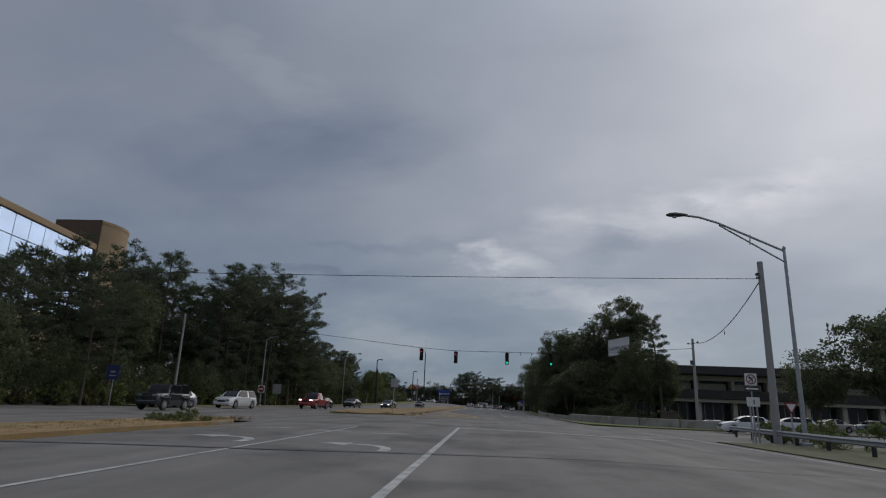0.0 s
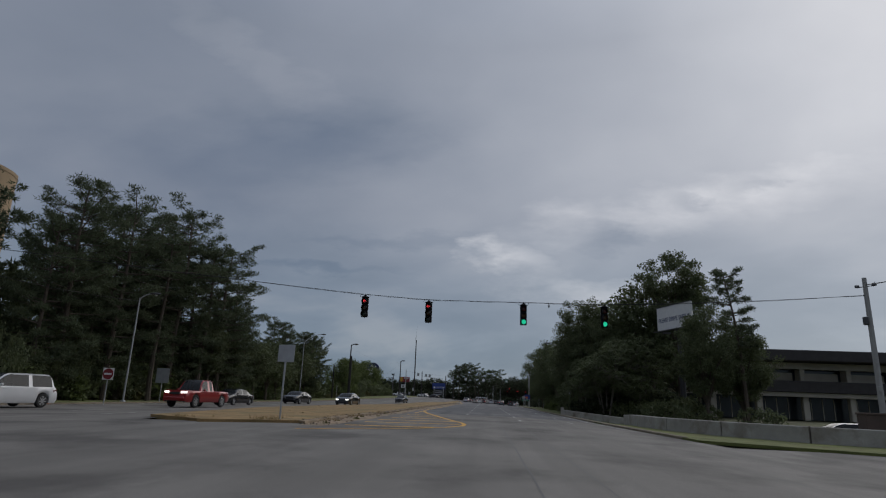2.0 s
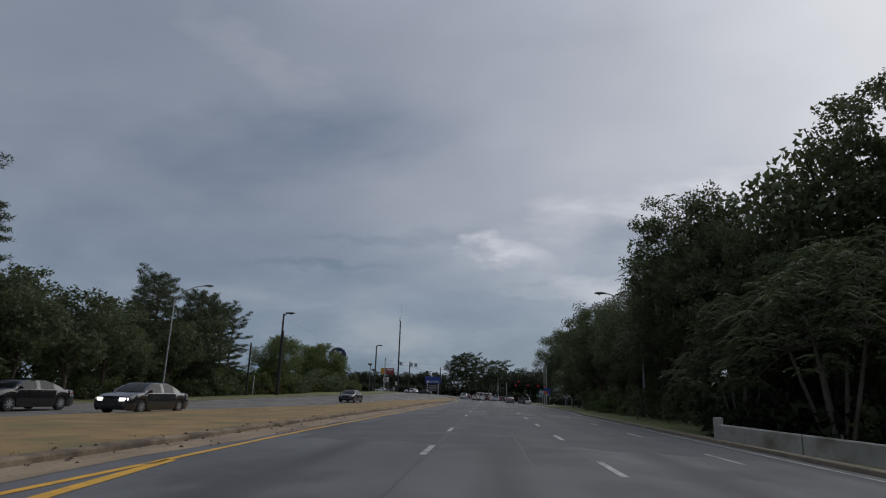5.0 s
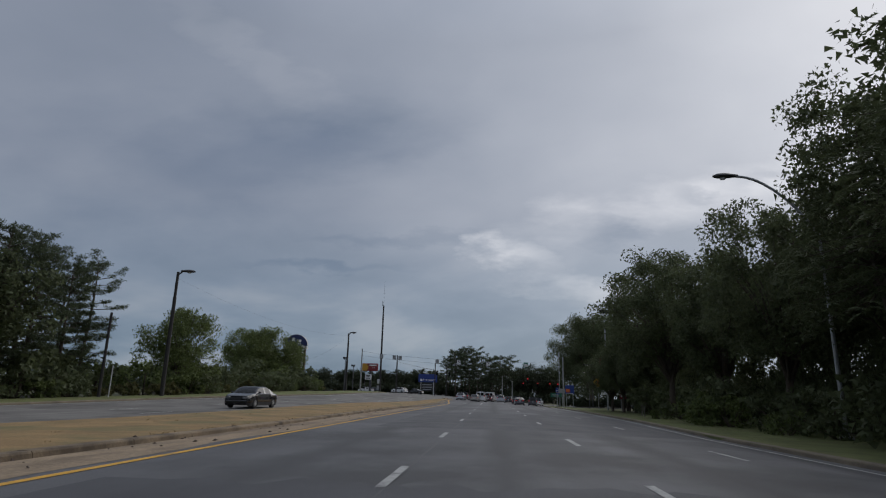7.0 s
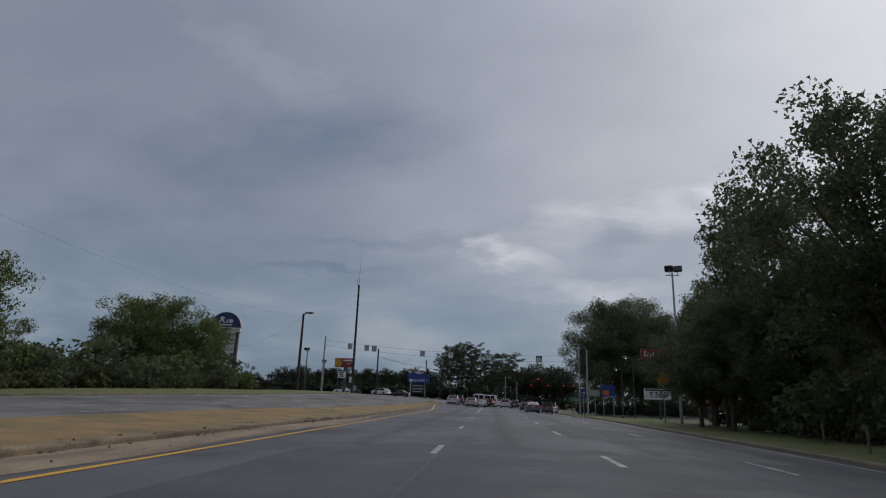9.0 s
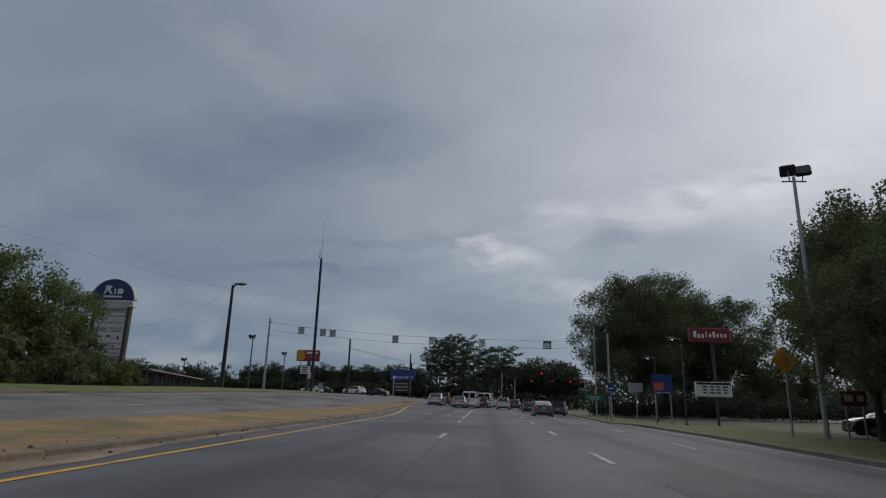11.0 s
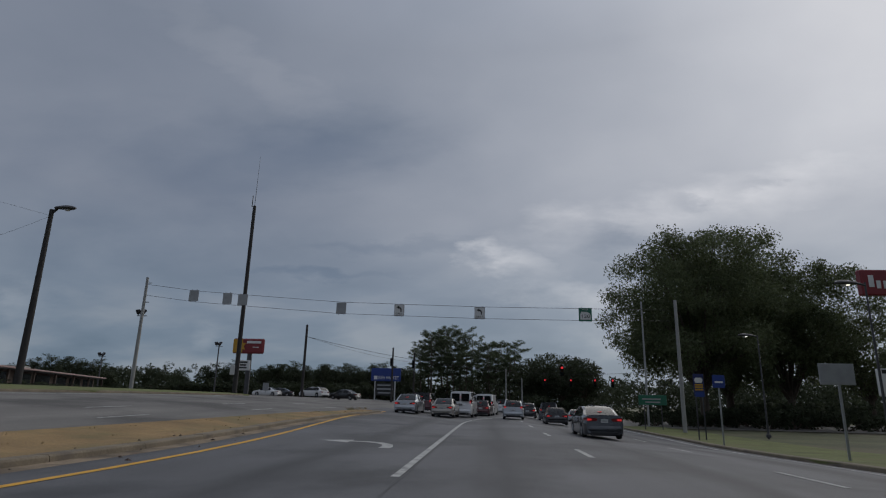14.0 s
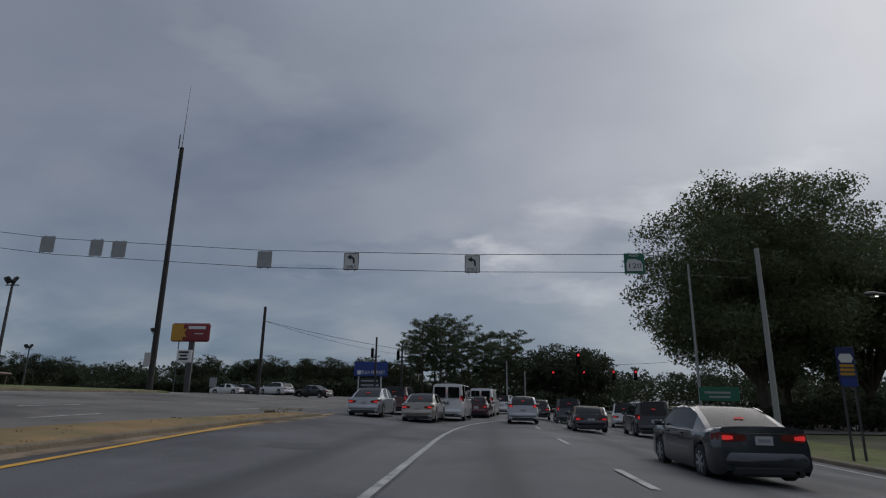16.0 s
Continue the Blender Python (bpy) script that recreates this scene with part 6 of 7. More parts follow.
PINES = [pine_tree(20, 3, 3.6, 0.13, label="tall dark pine with ragged boughs"), pine_tree(18, 5, 3.4, 0.10, label="tall dark pine in the roadside wood"), pine_tree(19, 8, 3.8, 0.28, gaps=0.2, tier=(1.1, 1.9), label="tall pine with an open uneven crown")]
BACK_PINES = [pine_tree(19, 61, 3.6, 0.42, gaps=0.2, per=16, needle=0.48, width=0.075, label="tall dark pine in the wood"), pine_tree(18, 62, 3.4, 0.40, per=16, needle=0.48, width=0.075, gaps=0.2, label="dark pine with a ragged crown")]
OPEN_PINE = pine_tree(17.6, 14, 2.3, 0.50, per=40, gaps=0.25, lean=-1.6, tier=(0.8, 1.3), puff=0.8, label="slender leaning pine with an open crown")
NEAR_OAKS = [broad_tree("broadleaf_tree", 15, 6.0, 1.6, "leaf", 24, 125, 250, 0.225, "large dark green roadside tree", fat=0.8), broad_tree("broadleaf_tree", 14, 5.2, 1.2, "leaf", 25, 125, 240, 0.225, "dense dark green tree beside the road", fat=0.8), broad_tree("broadleaf_tree", 16, 5.4, 2.0, "leaf", 26, 125, 240, 0.225, "tall leafy tree with an uneven crown", fat=0.8)]
SUMAC = sumac_tree(11.5, 4.4, 27, 200, label="many-stemmed tree with fans of feathered leaves")
TALL_SUMAC = sumac_tree(17.0, 4.8, 28, 330, 4, label="tall tree with drooping feathered leaves beside the road", length=0.62, bark="bark", low=0.12)
OAKS = [broad_tree("broadleaf_tree", 15, 6.0, 2.2, "leaf", 21, 36, 210, 0.44, "large dark green roadside tree"), broad_tree("broadleaf_tree", 14, 5.2, 1.6, "leaf", 22, 36, 200, 0.44, "dense dark green tree beside the road"), broad_tree("broadleaf_tree", 16, 5.4, 2.6, "leaf", 23, 36, 200, 0.44, "tall leafy tree with an uneven crown")]
OPEN = [broad_tree("broadleaf_tree", 7.2, 3.6, 0.7, "leaf_light", 31, 110, 150, 0.16, "small open green tree with thin limbs", 0.12, gap=0.02, fat=0.8), broad_tree("broadleaf_tree", 8.0, 3.8, 0.4, "leaf_light", 32, 110, 150, 0.18, "bushy light green tree on the verge", 0.14, fat=0.8)]
TALL = broad_tree("broadleaf_tree", 21.5, 5.4, 6.5, "leaf", 46, 110, 230, 0.27, "tall dark tree with a clumped crown", 0.30, fat=0.75, gap=0.05)
# far oaks take the shade-darkened leaves, so they read as backlit
FAR_OAKS = [broad_tree("broadleaf_tree", 15, 6.0, 1.4, "leaf_shaded", 71, 34, 200, 0.44, "dark tree in the woods beyond the junction"), broad_tree("broadleaf_tree", 14, 5.6, 1.2, "leaf_shaded", 72, 34, 190, 0.44, "dark tree in the woods beyond the junction")]
BIG = broad_tree("oak_tree", 18.5, 9.0, 1.0, "leaf", 41, 175, 600, 0.215, "broad dark oak with a low rounded crown", 0.42, fat=0.75, full=True)
BIG2 = broad_tree("oak_tree", 16.5, 8.0, 0.8, "leaf", 42, 175, 520, 0.215, "broad dark oak beside the verge", 0.40, fat=0.75, full=True)
SHRUBS = [shrub(51, "leaf_light", 3.2, 2.2, label="green shrub at the edge of the wood"), shrub(52, "leaf", 3.6, 2.6, label="dark green shrub under the trees"), shrub(53, "weed", 2.6, 1.4, label="olive brush on the verge")]
BRUSH = shrub(55, "leaf", 8.0, 6.0, 64, 48, 0.27, label="dark undergrowth at the edge of the wood")
HEDGE = shrub(54, "leaf_shaded", 3.8, 2.5, 26, 32, 0.30, label="hedge bush behind the grass, its leaves darkened for shade")

# the wood on the far side, from the junction onwards
rnd = random.Random(11)
for row, (x0, h0) in enumerate(((-37.5, 0.92), (-43.5, 0.98), (-50.5, 1.02))):
    y = 44 + row * 2.0
    while y < 128 - row * 3:
        tall = 0.66 + 0.34 * step(60, 88, y) if y < 118 else 0.82
        p = rnd.random()
        k = h0 * tall * rnd.uniform(0.86, 1.06)
        x = x0 + rnd.uniform(-1.6, 1.6) + (2.2 if y > 104 else 0) - (3.6 if 79 < y < 90 and row == 0 else 0)
        if p < 0.82:
            plant((PINES if row == 0 else BACK_PINES)[rnd.randrange(3 if row == 0 else 2)], x, y, k)
        else:
            plant(OAKS[rnd.randrange(3)], x, y, k * 0.98, wide=0.8)
        y += rnd.uniform(3.6, 5.2)
for x, y, k, w in ((-35.0, 112, 1.08, 1.1), (-36.2, 117.5, 1.04, 1.15), (-40, 107, 1.10, 1.1), (-39.5, 113.5, 1.08, 1.15), (-34.2, 107.0, 0.92, 1.15), (-34.4, 122, 0.98, 1.3), (-35.0, 127, 0.88, 1.3), (-37.0, 131.5, 0.74, 1.3), (-33.8, 116.5, 0.96, 1.2), (-35.4, 101.5, 0.95, 1.1), (-36.0, 95.5, 0.96, 1.1), (-44.0, 118, 1.0, 1.2)):
    plant(PINES[rnd.randrange(3)], x, y, k, wide=w)
y = 120
while y < 166:
    plant(OAKS[rnd.randrange(3)], -37 + rnd.uniform(-2, 2), y, rnd.uniform(0.56, 0.72), wide=1.05)
    plant(OAKS[rnd.randrange(3)], -45 + rnd.uniform(-2, 2), y + 2, rnd.uniform(0.62, 0.80), wide=1.05)
    y += rnd.uniform(5.0, 7.0)
for x, y, k in ((-38.5, 160, 0.70), (-37.0, 166.5, 0.72), (-41, 164, 0.74), (-38.4, 170.5, 0.72), (-36.6, 173.5, 0.64), (-36.0, 169.0, 0.68), (-44, 168, 0.76), (-43, 173, 0.66), (-36.8, 176.6, 0.61), (-40.6, 178.2, 0.63)):
    plant(PINES[rnd.randrange(2)], x, y, k, wide=1.15)
plant(OPEN[0], -33.4, 187.0, 1.45, wide=0.86)
plant(OPEN[1], -35.4, 209.5, 1.12)
plant(OPEN[1], -33.4, 213.8, 1.24)
plant(OPEN[1], -32.6, 218.6, 1.02)
plant(OPEN[1], -37.5, 215.5, 1.2)
plant(OPEN[1], -38.5, 197.0, 0.72)
for y in span(46, 118, 2.6):
    plant(BRUSH, -40.0 + rnd.uniform(-1.5, 1.5), y, rnd.uniform(0.8, 1.15), wide=0.62)
for y in span(89, 122, 2.2):
    plant(BRUSH, -36.4 + rnd.uniform(-0.8, 0.6), y, rnd.uniform(0.75, 1.1), wide=0.5)
# bushes in darkened leaves fill in the shade beneath the oak crowns
for x, y, k in ((17.5, 268, 1.0), (20.0, 267, 0.8), (28.5, 267, 1.1), (31.5, 268, 1.3), (36, 267, 1.2), (40, 268, 1.3), (44.5, 267, 1.4), (23.0, 269, 1.0), (26, 270, 1.2), (34, 271, 1.3), (21.5, 274, 1.2), (29.5, 274, 1.3)):
    plant(HEDGE, x, y, k)
for y in span(82, 132, 1.9):
    plant(SHRUBS[rnd.choice((0, 1, 2, 1))], -37.3 + rnd.uniform(-1.2, 0.8) - (2.0 if y < 88 else 0), y, rnd.uniform(1.2, 2.1), wide=1.15)
for x, y, k in ((-12.9, 41.2, 0.34), (-13.4, 40.6, 0.24), (-12.2, 41.6, 0.20), (-12.5, 40.4, 0.20), (-14.2, 41.0, 0.26)):
    plant(SHRUBS[0], x, y, k, label="green weeds at the tip of the median")
for y in span(60, 222, 3.1):
    x = line_at(FAR, y) - rnd.uniform(6.0, 8.0)
    plant(SHRUBS[rnd.randrange(3)], x, y + rnd.uniform(-1, 1), rnd.uniform(0.7, 1.35))
    if y > 118:
        plant(SHRUBS[rnd.randrange(2)], x - rnd.uniform(1.5, 3.5), y + rnd.uniform(-1, 1), rnd.uniform(1.2, 2.0))
for y in span(200, 262, 3.4):
    if y > 229:
        plant(HEDGE, -31.6 - rnd.uniform(0, 0.6) - 0.34 * max(0, y - 240), y, rnd.uniform(0.16, 0.30), wide=1.6)
    else:
        plant(HEDGE, -35 - rnd.uniform(0, 3), y, rnd.uniform(1.0, 1.4))

# trees on the right
for x, y, k, which, w in ((18.2, 131.5, 0.86, 1, 0.95), (16.6, 135.0, 0.94, 0, 0.85), (17.2, 144.0, 1.16, 1, 0.85), (14.9, 139.8, 1.10, 2, 0.92), (16.8, 151.0, 1.0, 2, 0.85), (15.6, 158.5, 0.88, 0, 0.86), (16.0, 168.0, 0.92, 1, 0.9), (15.6, 178.8, 1.04, 0, 0.95), (17.2, 189.5, 1.0, 2, 0.95), (16.0, 194.0, 0.62, 0, 1.0), (15.6, 188.0, 0.52, 1, 1.1), (14.4, 192.5, 0.52, 2, 1.1), (14.2, 197.5, 0.50, 0, 1.1), (24.5, 214.5, 1.0, 0, 0.9), (18.2, 198.5, 0.70, 2, 1.1), (17.0, 202.5, 0.62, 1, 1.15), (19.4, 206.5, 0.80, 2, 0.95), (17.8, 205.2, 0.66, 0, 1.0), (28.8, 117.5, 0.90, 1, 0.9), (23.6, 113.6, 1.0, 1, 0.72)):
    plant(NEAR_OAKS[which], x, y, k, wide=w)
for x, y, k, which, w in ((20.5, 135.5, 1.16, 0, 0.9), (19.5, 141, 1.0, 2, 0.9), (20.5, 162.0, 0.84, 2, 0.95), (23.5, 134.0, 1.3, 0, 0.85), (23, 150, 1.05, 0, 1.0), (24, 170, 1.0, 1, 1.0), (28, 222, 0.9, 1, 1.0), (24, 198, 0.9, 0, 1.0), (27, 204, 0.8, 1, 1.0), (52, 98, 1.08, 0, 1.0), (58, 101, 1.15, 2, 1.1), (65, 96, 1.1, 1, 1.1), (45.0, 101, 0.80, 0, 1.0), (75, 100, 1.2, 2, 1.2), (29, 140, 1.1, 1, 1.1), (29, 160, 1.1, 0, 1.1), (29, 185, 1.0, 2, 1.1), (36, 152, 0.9, 0, 1.1), (45, 277, 0.82, 0, 1.15), (53, 279, 0.62, 2, 1.2)):
    plant(OAKS[which], x, y, k, wide=w)
plant(TALL, 26.4, 131.0, 1.12, 60)
plant(TALL_SUMAC, 14.9, 139.6, 1.04, 40)
plant(TALL_SUMAC, 15.0, 147.4, 0.80, 170)
plant(OPEN_PINE, 28.2, 114.8, 1.0, 0)
for x, y, k in ((14.6, 121.5, 0.86), (16.4, 126.0, 0.95), (12.9, 127.0, 0.68), (18.6, 124.0, 0.98)):
    plant(SUMAC, x, y, k)
plant(BIG, 24.1, 272.0, 1.265, 20, 0.93)
plant(BIG2, 35.0, 275.0, 1.24, 80, 0.95)
plant(BIG2, 30.5, 281.0, 1.36, 130, 0.95)
for x, y, k in ((24, 116, 1.3), (19.6, 116.5, 1.4), (21.5, 119.0, 1.6), (18.2, 119.5, 1.3), (21, 112, 1.1), (27, 109, 1.2), (17.0, 122, 1.3), (14.2, 128, 1.1), (13.8, 133, 1.0), (14.0, 138, 1.1), (14.2, 147, 1.2), (14.5, 152, 1.0), (14.8, 156.5, 1.1), (15.0, 164, 1.4), (14.8, 172, 1.2), (16, 184, 1.5), (17, 187, 1.4), (18, 190, 1.4), (17.5, 193.5, 1.2), (20, 196, 1.1), (19.0, 200, 1.0), (22, 205, 1.2), (26, 212, 1.2), (30, 216, 1.0)):
    plant(SHRUBS[1], x, y, k)
# darkened bushes stand in for the shade among the feathered trees
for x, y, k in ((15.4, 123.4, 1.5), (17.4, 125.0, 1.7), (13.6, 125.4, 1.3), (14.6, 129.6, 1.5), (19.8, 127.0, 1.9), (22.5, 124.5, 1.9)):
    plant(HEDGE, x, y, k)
for x, y, k in ((13.6, 161.5, 0.9), (13.4, 164.0, 1.1), (13.9, 166.2, 0.8), (13.2, 154.0, 0.6), (13.0, 173.0, 0.5)):
    plant(SHRUBS[0], x, y, k, label="light green shrub beside the verge")
for y in span(124, 192, 3.0):
    plant(BRUSH, 18.5 + rnd.uniform(-1, 1), y, rnd.uniform(0.65, 0.9), wide=0.6, label="dark undergrowth beneath the roadside trees")
    # a second row in darkened leaves, for the shade behind the trunks
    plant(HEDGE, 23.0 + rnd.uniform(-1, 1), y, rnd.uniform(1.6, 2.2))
for x in span(19, 66, 2.6):
    plant(HEDGE, x, 283 + rnd.uniform(-2, 3), rnd.uniform(0.9, 1.7) * (0.5 if x < 33 else 1.0))
    plant(HEDGE, x + 1, 290 + rnd.uniform(-2, 3), rnd.uniform(1.2, 2.1) * (0.45 if x < 33 else 1.0)) if rnd.random() < 0.85 else None
for x in span(6, 60, 3.0):
    plant(HEDGE, x, 328 + rnd.uniform(-2, 3), rnd.uniform(1.4, 2.2) if x < 22 else rnd.uniform(0.5, 0.9))
# woods beyond the second junction
for x, y, k in ((11, 338, 0.82), (16, 333, 0.86), (21, 336, 0.92), (13.5, 345, 0.95), (19.5, 346, 0.9), (-20, 352, 0.62), (-27, 356, 0.66), (-34, 352, 0.60), (-41, 357, 0.66), (-48, 352, 0.62), (-56, 358, 0.66), (-64, 352, 0.62), (-72, 356, 0.60), (-81, 356, 0.42), (-60, 361, 0.64), (-52, 360, 0.62), (-44.5, 361, 0.64), (-37.5, 360, 0.62), (-30.5, 361, 0.64), (-23.5, 360, 0.60), (-68, 361, 0.60), (-165, 406, 0.80), (-158, 408, 0.92), (-150, 410, 0.98), (-142, 411, 0.86), (-136, 410, 0.66), (-123, 388, 0.52), (-106, 386, 0.62), (-100, 384, 0.48)):
    plant(FAR_OAKS[rnd.randrange(2)], x, y, k, wide=1.25)
for x in span(-120, 8, 3.0):
    plant(HEDGE, x, 344 + rnd.uniform(-3, 3), rnd.uniform(1.5, 2.2) if x > -80 else rnd.uniform(0.6, 1.0), wide=1.3)
for x, y, k in ((17.6, 52, 0.55), (18.2, 56.5, 0.6), (17.2, 47.5, 0.5), (19.6, 58.5, 0.55), (20.5, 55, 0.7), (23, 60, 0.6), (19, 46, 0.7), (25, 50, 0.8), (22, 40, 0.6)):
    plant(SHRUBS[0], x, y, k, label="leafy weeds behind the guardrail")
# the pines beyond the second junction
for x, y, k in ((-15.5, 342, 0.70), (-12.5, 338, 0.88), (-9.0, 340, 0.95), (-6.4, 342, 0.92), (-3.4, 340, 0.80), (-0.2, 344, 0.82), (3.2, 346, 0.86), (6.8, 350, 0.84), (-14, 346, 0.8), (0.5, 338, 0.66), (5.2, 343, 0.66), (-4.6, 335, 0.66), (-11, 348, 0.85), (-7.5, 336, 0.62), (2, 340, 0.6)):
    plant(BACK_PINES[rnd.randrange(2)], x, y, k, wide=1.2)


def far_woods():
    """The wooded skyline: many small uneven crowns, joined as one."""
    cs, rs = [], []
    r = random.Random(77)
    for k in range(1000):
        a = r.uniform(-1.25, 1.05)
        d = r.uniform(0, 1)
        x = a * 190 - 4
        y = 372 + 70 * d + 0.0006 * x * x
        if -150 < x < -40:
            y += 6
        base = 7.6 + 4.0 * noise.noise(Vector((x * 0.045, 3.1, 0))) + 2.2 * noise.noise(Vector((x * 0.2, 9.1, 0)))
        h = max(4.0, base) * r.uniform(0.75, 1.15) + (5.0 * d) + (3.0 if -2 < x < 24 else 0)
        if -118 < x < -90:
            h *= 0.55
        w = r.uniform(2.2, 4.2)
        for i in range(4):
            cs.append((x + r.uniform(-w, w) * 0.7, y + r.uniform(-w, w) * 0.7, max(1.0, h * (0.20 + 0.22 * i) + r.uniform(-0.6, 0.6))))
            rs.append(w * (1.15 - 0.17 * i))
    for side in (-1, 1):
        for k in range(110):
            y = r.uniform(-120, 225 if side < 0 else 380)
            x = side * r.uniform(95, 150) - (20 if side < 0 else -10)
            h, w = r.uniform(9, 17), r.uniform(3, 5)
            for i in range(4):
                cs.append((x + r.uniform(-w, w), y + r.uniform(-w, w), h * (0.2 + 0.22 * i)))
                rs.append(w * (1.1 - 0.2 * i))
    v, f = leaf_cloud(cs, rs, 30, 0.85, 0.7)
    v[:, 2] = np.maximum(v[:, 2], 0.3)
    tagged(array_part("far_woods", v, f, "leaf_shaded", None), "dark wooded skyline far behind the road", "trees", kind="stuff")


far_woods()


def tufts():
    """Dry grass and weeds that stand along the median and the verges."""
    r = random.Random(5)
    spots = []
    for k in range(420):
        y = r.uniform(73, 249)
        a, b = line_at(NEAR, y) + 0.4, line_at(KERB_L, y) - 0.2
        u = r.random()
        if r.random() < 0.30:
            u = 1 - 0.06 * r.random()
        elif r.random() < 0.25:
            u = 0.06 * r.random()
        spots.append((a + (b - a) * u, y, 0.15, r.uniform(0.025, 0.06)))
    for k in range(1000):
        y = r.uniform(18, 46.5)
        spots.append((r.uniform(-15.3, -11.8), y, 0.14, r.uniform(0.04, 0.12) + (0.16 if y > 41 and r.random() < 0.3 else 0)))
    for x, y in ((-12.8, 44.5), (-12.4, 45.2), (-13.4, 43.6), (-6.7, 75.0), (-9.5, 73.5), (-12.8, 73.3), (-7.6, 82), (-8.9, 246), (-9.0, 243), (-7.3, 90), (-9.4, 74.0)):
        for k in range(14):
            spots.append((x + r.gauss(0, 0.35), y + r.gauss(0, 0.5), 0.15, r.uniform(0.05, 0.20)))
    n = len(spots)
    s = np.array(spots)
    z = np.array([gz(x, y) for x, y, *_ in spots]) + s[:, 2] - 0.03
    base = np.repeat(np.stack([s[:, 0], s[:, 1], z], 1), 6, 0) + RNG.normal(size=(n * 6, 3)) * (0.06, 0.06, 0)
    h = np.repeat(s[:, 3], 6)[:, None]
    d = RNG.normal(size=(n * 6, 3)) * 0.45
    d[:, 2] = 1
    w = np.cross(d, RNG.normal(size=(n * 6, 3)))
    w = w / np.linalg.norm(w, axis=1)[:, None] * (0.006 + 0.018 * h)
    v = np.stack([base - w, base + w, base + d * h], 1).reshape(-1, 3)
    tagged(array_part("dry_weeds", v, np.arange(len(v)).reshape(-1, 3), "dry_weed", None), "dry grass tufts and weeds on the median", "grass", kind="stuff")


tufts()


def litter():
    """Dead leaves, clods and scraps along the median's kerb."""
    r = random.Random(19)
    m = Mesh()
    for k in range(420):
        y = 73 + 150 * r.random() ** 1.7
        x = line_at(KERB_L, y) + r.choice((r.uniform(0.15, 1.3), r.gauss(0.25, 0.12), r.uniform(-0.4, 0.1)))
        z = gz(x, y) + (0.008 if x > line_at(KERB_L, y) else 0.13)
        s, a = r.uniform(0.025, 0.075), r.uniform(0, 6.28)
        c, d = math.cos(a) * s, math.sin(a) * s
        m.quads([(x - c, y - d, z), (x + d * 0.5, y - c * 0.5, z + s * 0.3), (x + c, y + d, z + s * 0.15), (x - d * 0.5, y + c * 0.5, z), (x, y, z + s * 0.7)], [(0, 1, 4), (1, 2, 4), (2, 3, 4), (3, 0, 4)])
    tagged(part("kerb_litter", m, "brick_dark"), "dead leaves and clods along the kerb", "litter", kind="stuff")


litter()
for x, y, k in ((-7.0, 74.6, 0.13), (-7.2, 77.6, 0.10), (-6.9, 80.5, 0.14), (-7.3, 84.0, 0.12), (-6.8, 86.5, 0.10), (-7.2, 92.0, 0.13), (-9.6, 79.0, 0.14), (-11.0, 84.0, 0.16), (-7.3, 99.0, 0.10), (-8.4, 150.0, 0.12), (-8.9, 172.0, 0.11), (-9.4, 236.0, 0.16), (-9.2, 243.5, 0.18)):
    plant(SHRUBS[2], x, y, k, label="small weed in the sand beside the kerb")


# ---- vehicles ----
PAINT = {}


def paint(name, col, metal=0.35, rough=0.32):
    if name not in PAINT:
        PAINT[name] = surface(name, col, rough, metal=metal, coat=0.7, vary=0.06, scale=1.2)
    return PAINT[name]


def wheel(root, x, y, r, w=0.20, side=1):
    tyre = part("tyre", Mesh().lathe([(r * 0.64, -w / 2), (r * 0.94, -w / 2), (r, -w * 0.34), (r, w * 0.34), (r * 0.94, w / 2), (r * 0.64, w / 2)], (x, y, r), 20, "x"), "tyre", root, smooth=True)
    o = side * (w / 2 - 0.015)
    rim = Mesh().tube([(x + o, y + r * 0.62 * math.cos(a), r + r * 0.62 * math.sin(a)) for a in [2 * math.pi * k / 18 for k in range(19)]], r * 0.055, 5, caps=False)
    for k in range(7):
        t = 2 * math.pi * k / 7
        m = Matrix.Translation((x + o + side * 0.012, y, r)) @ Matrix.Rotation(t, 4, "X")
        rim.box(0, 0, r * 0.34, 0.03, r * 0.16, r * 0.56, m)
    rim.lathe([(r * 0.16, -0.03), (r * 0.14, 0.03)], (x + o + side * 0.01, y, r), 10, "x")
    part("rim", rim, "rim", tyre)


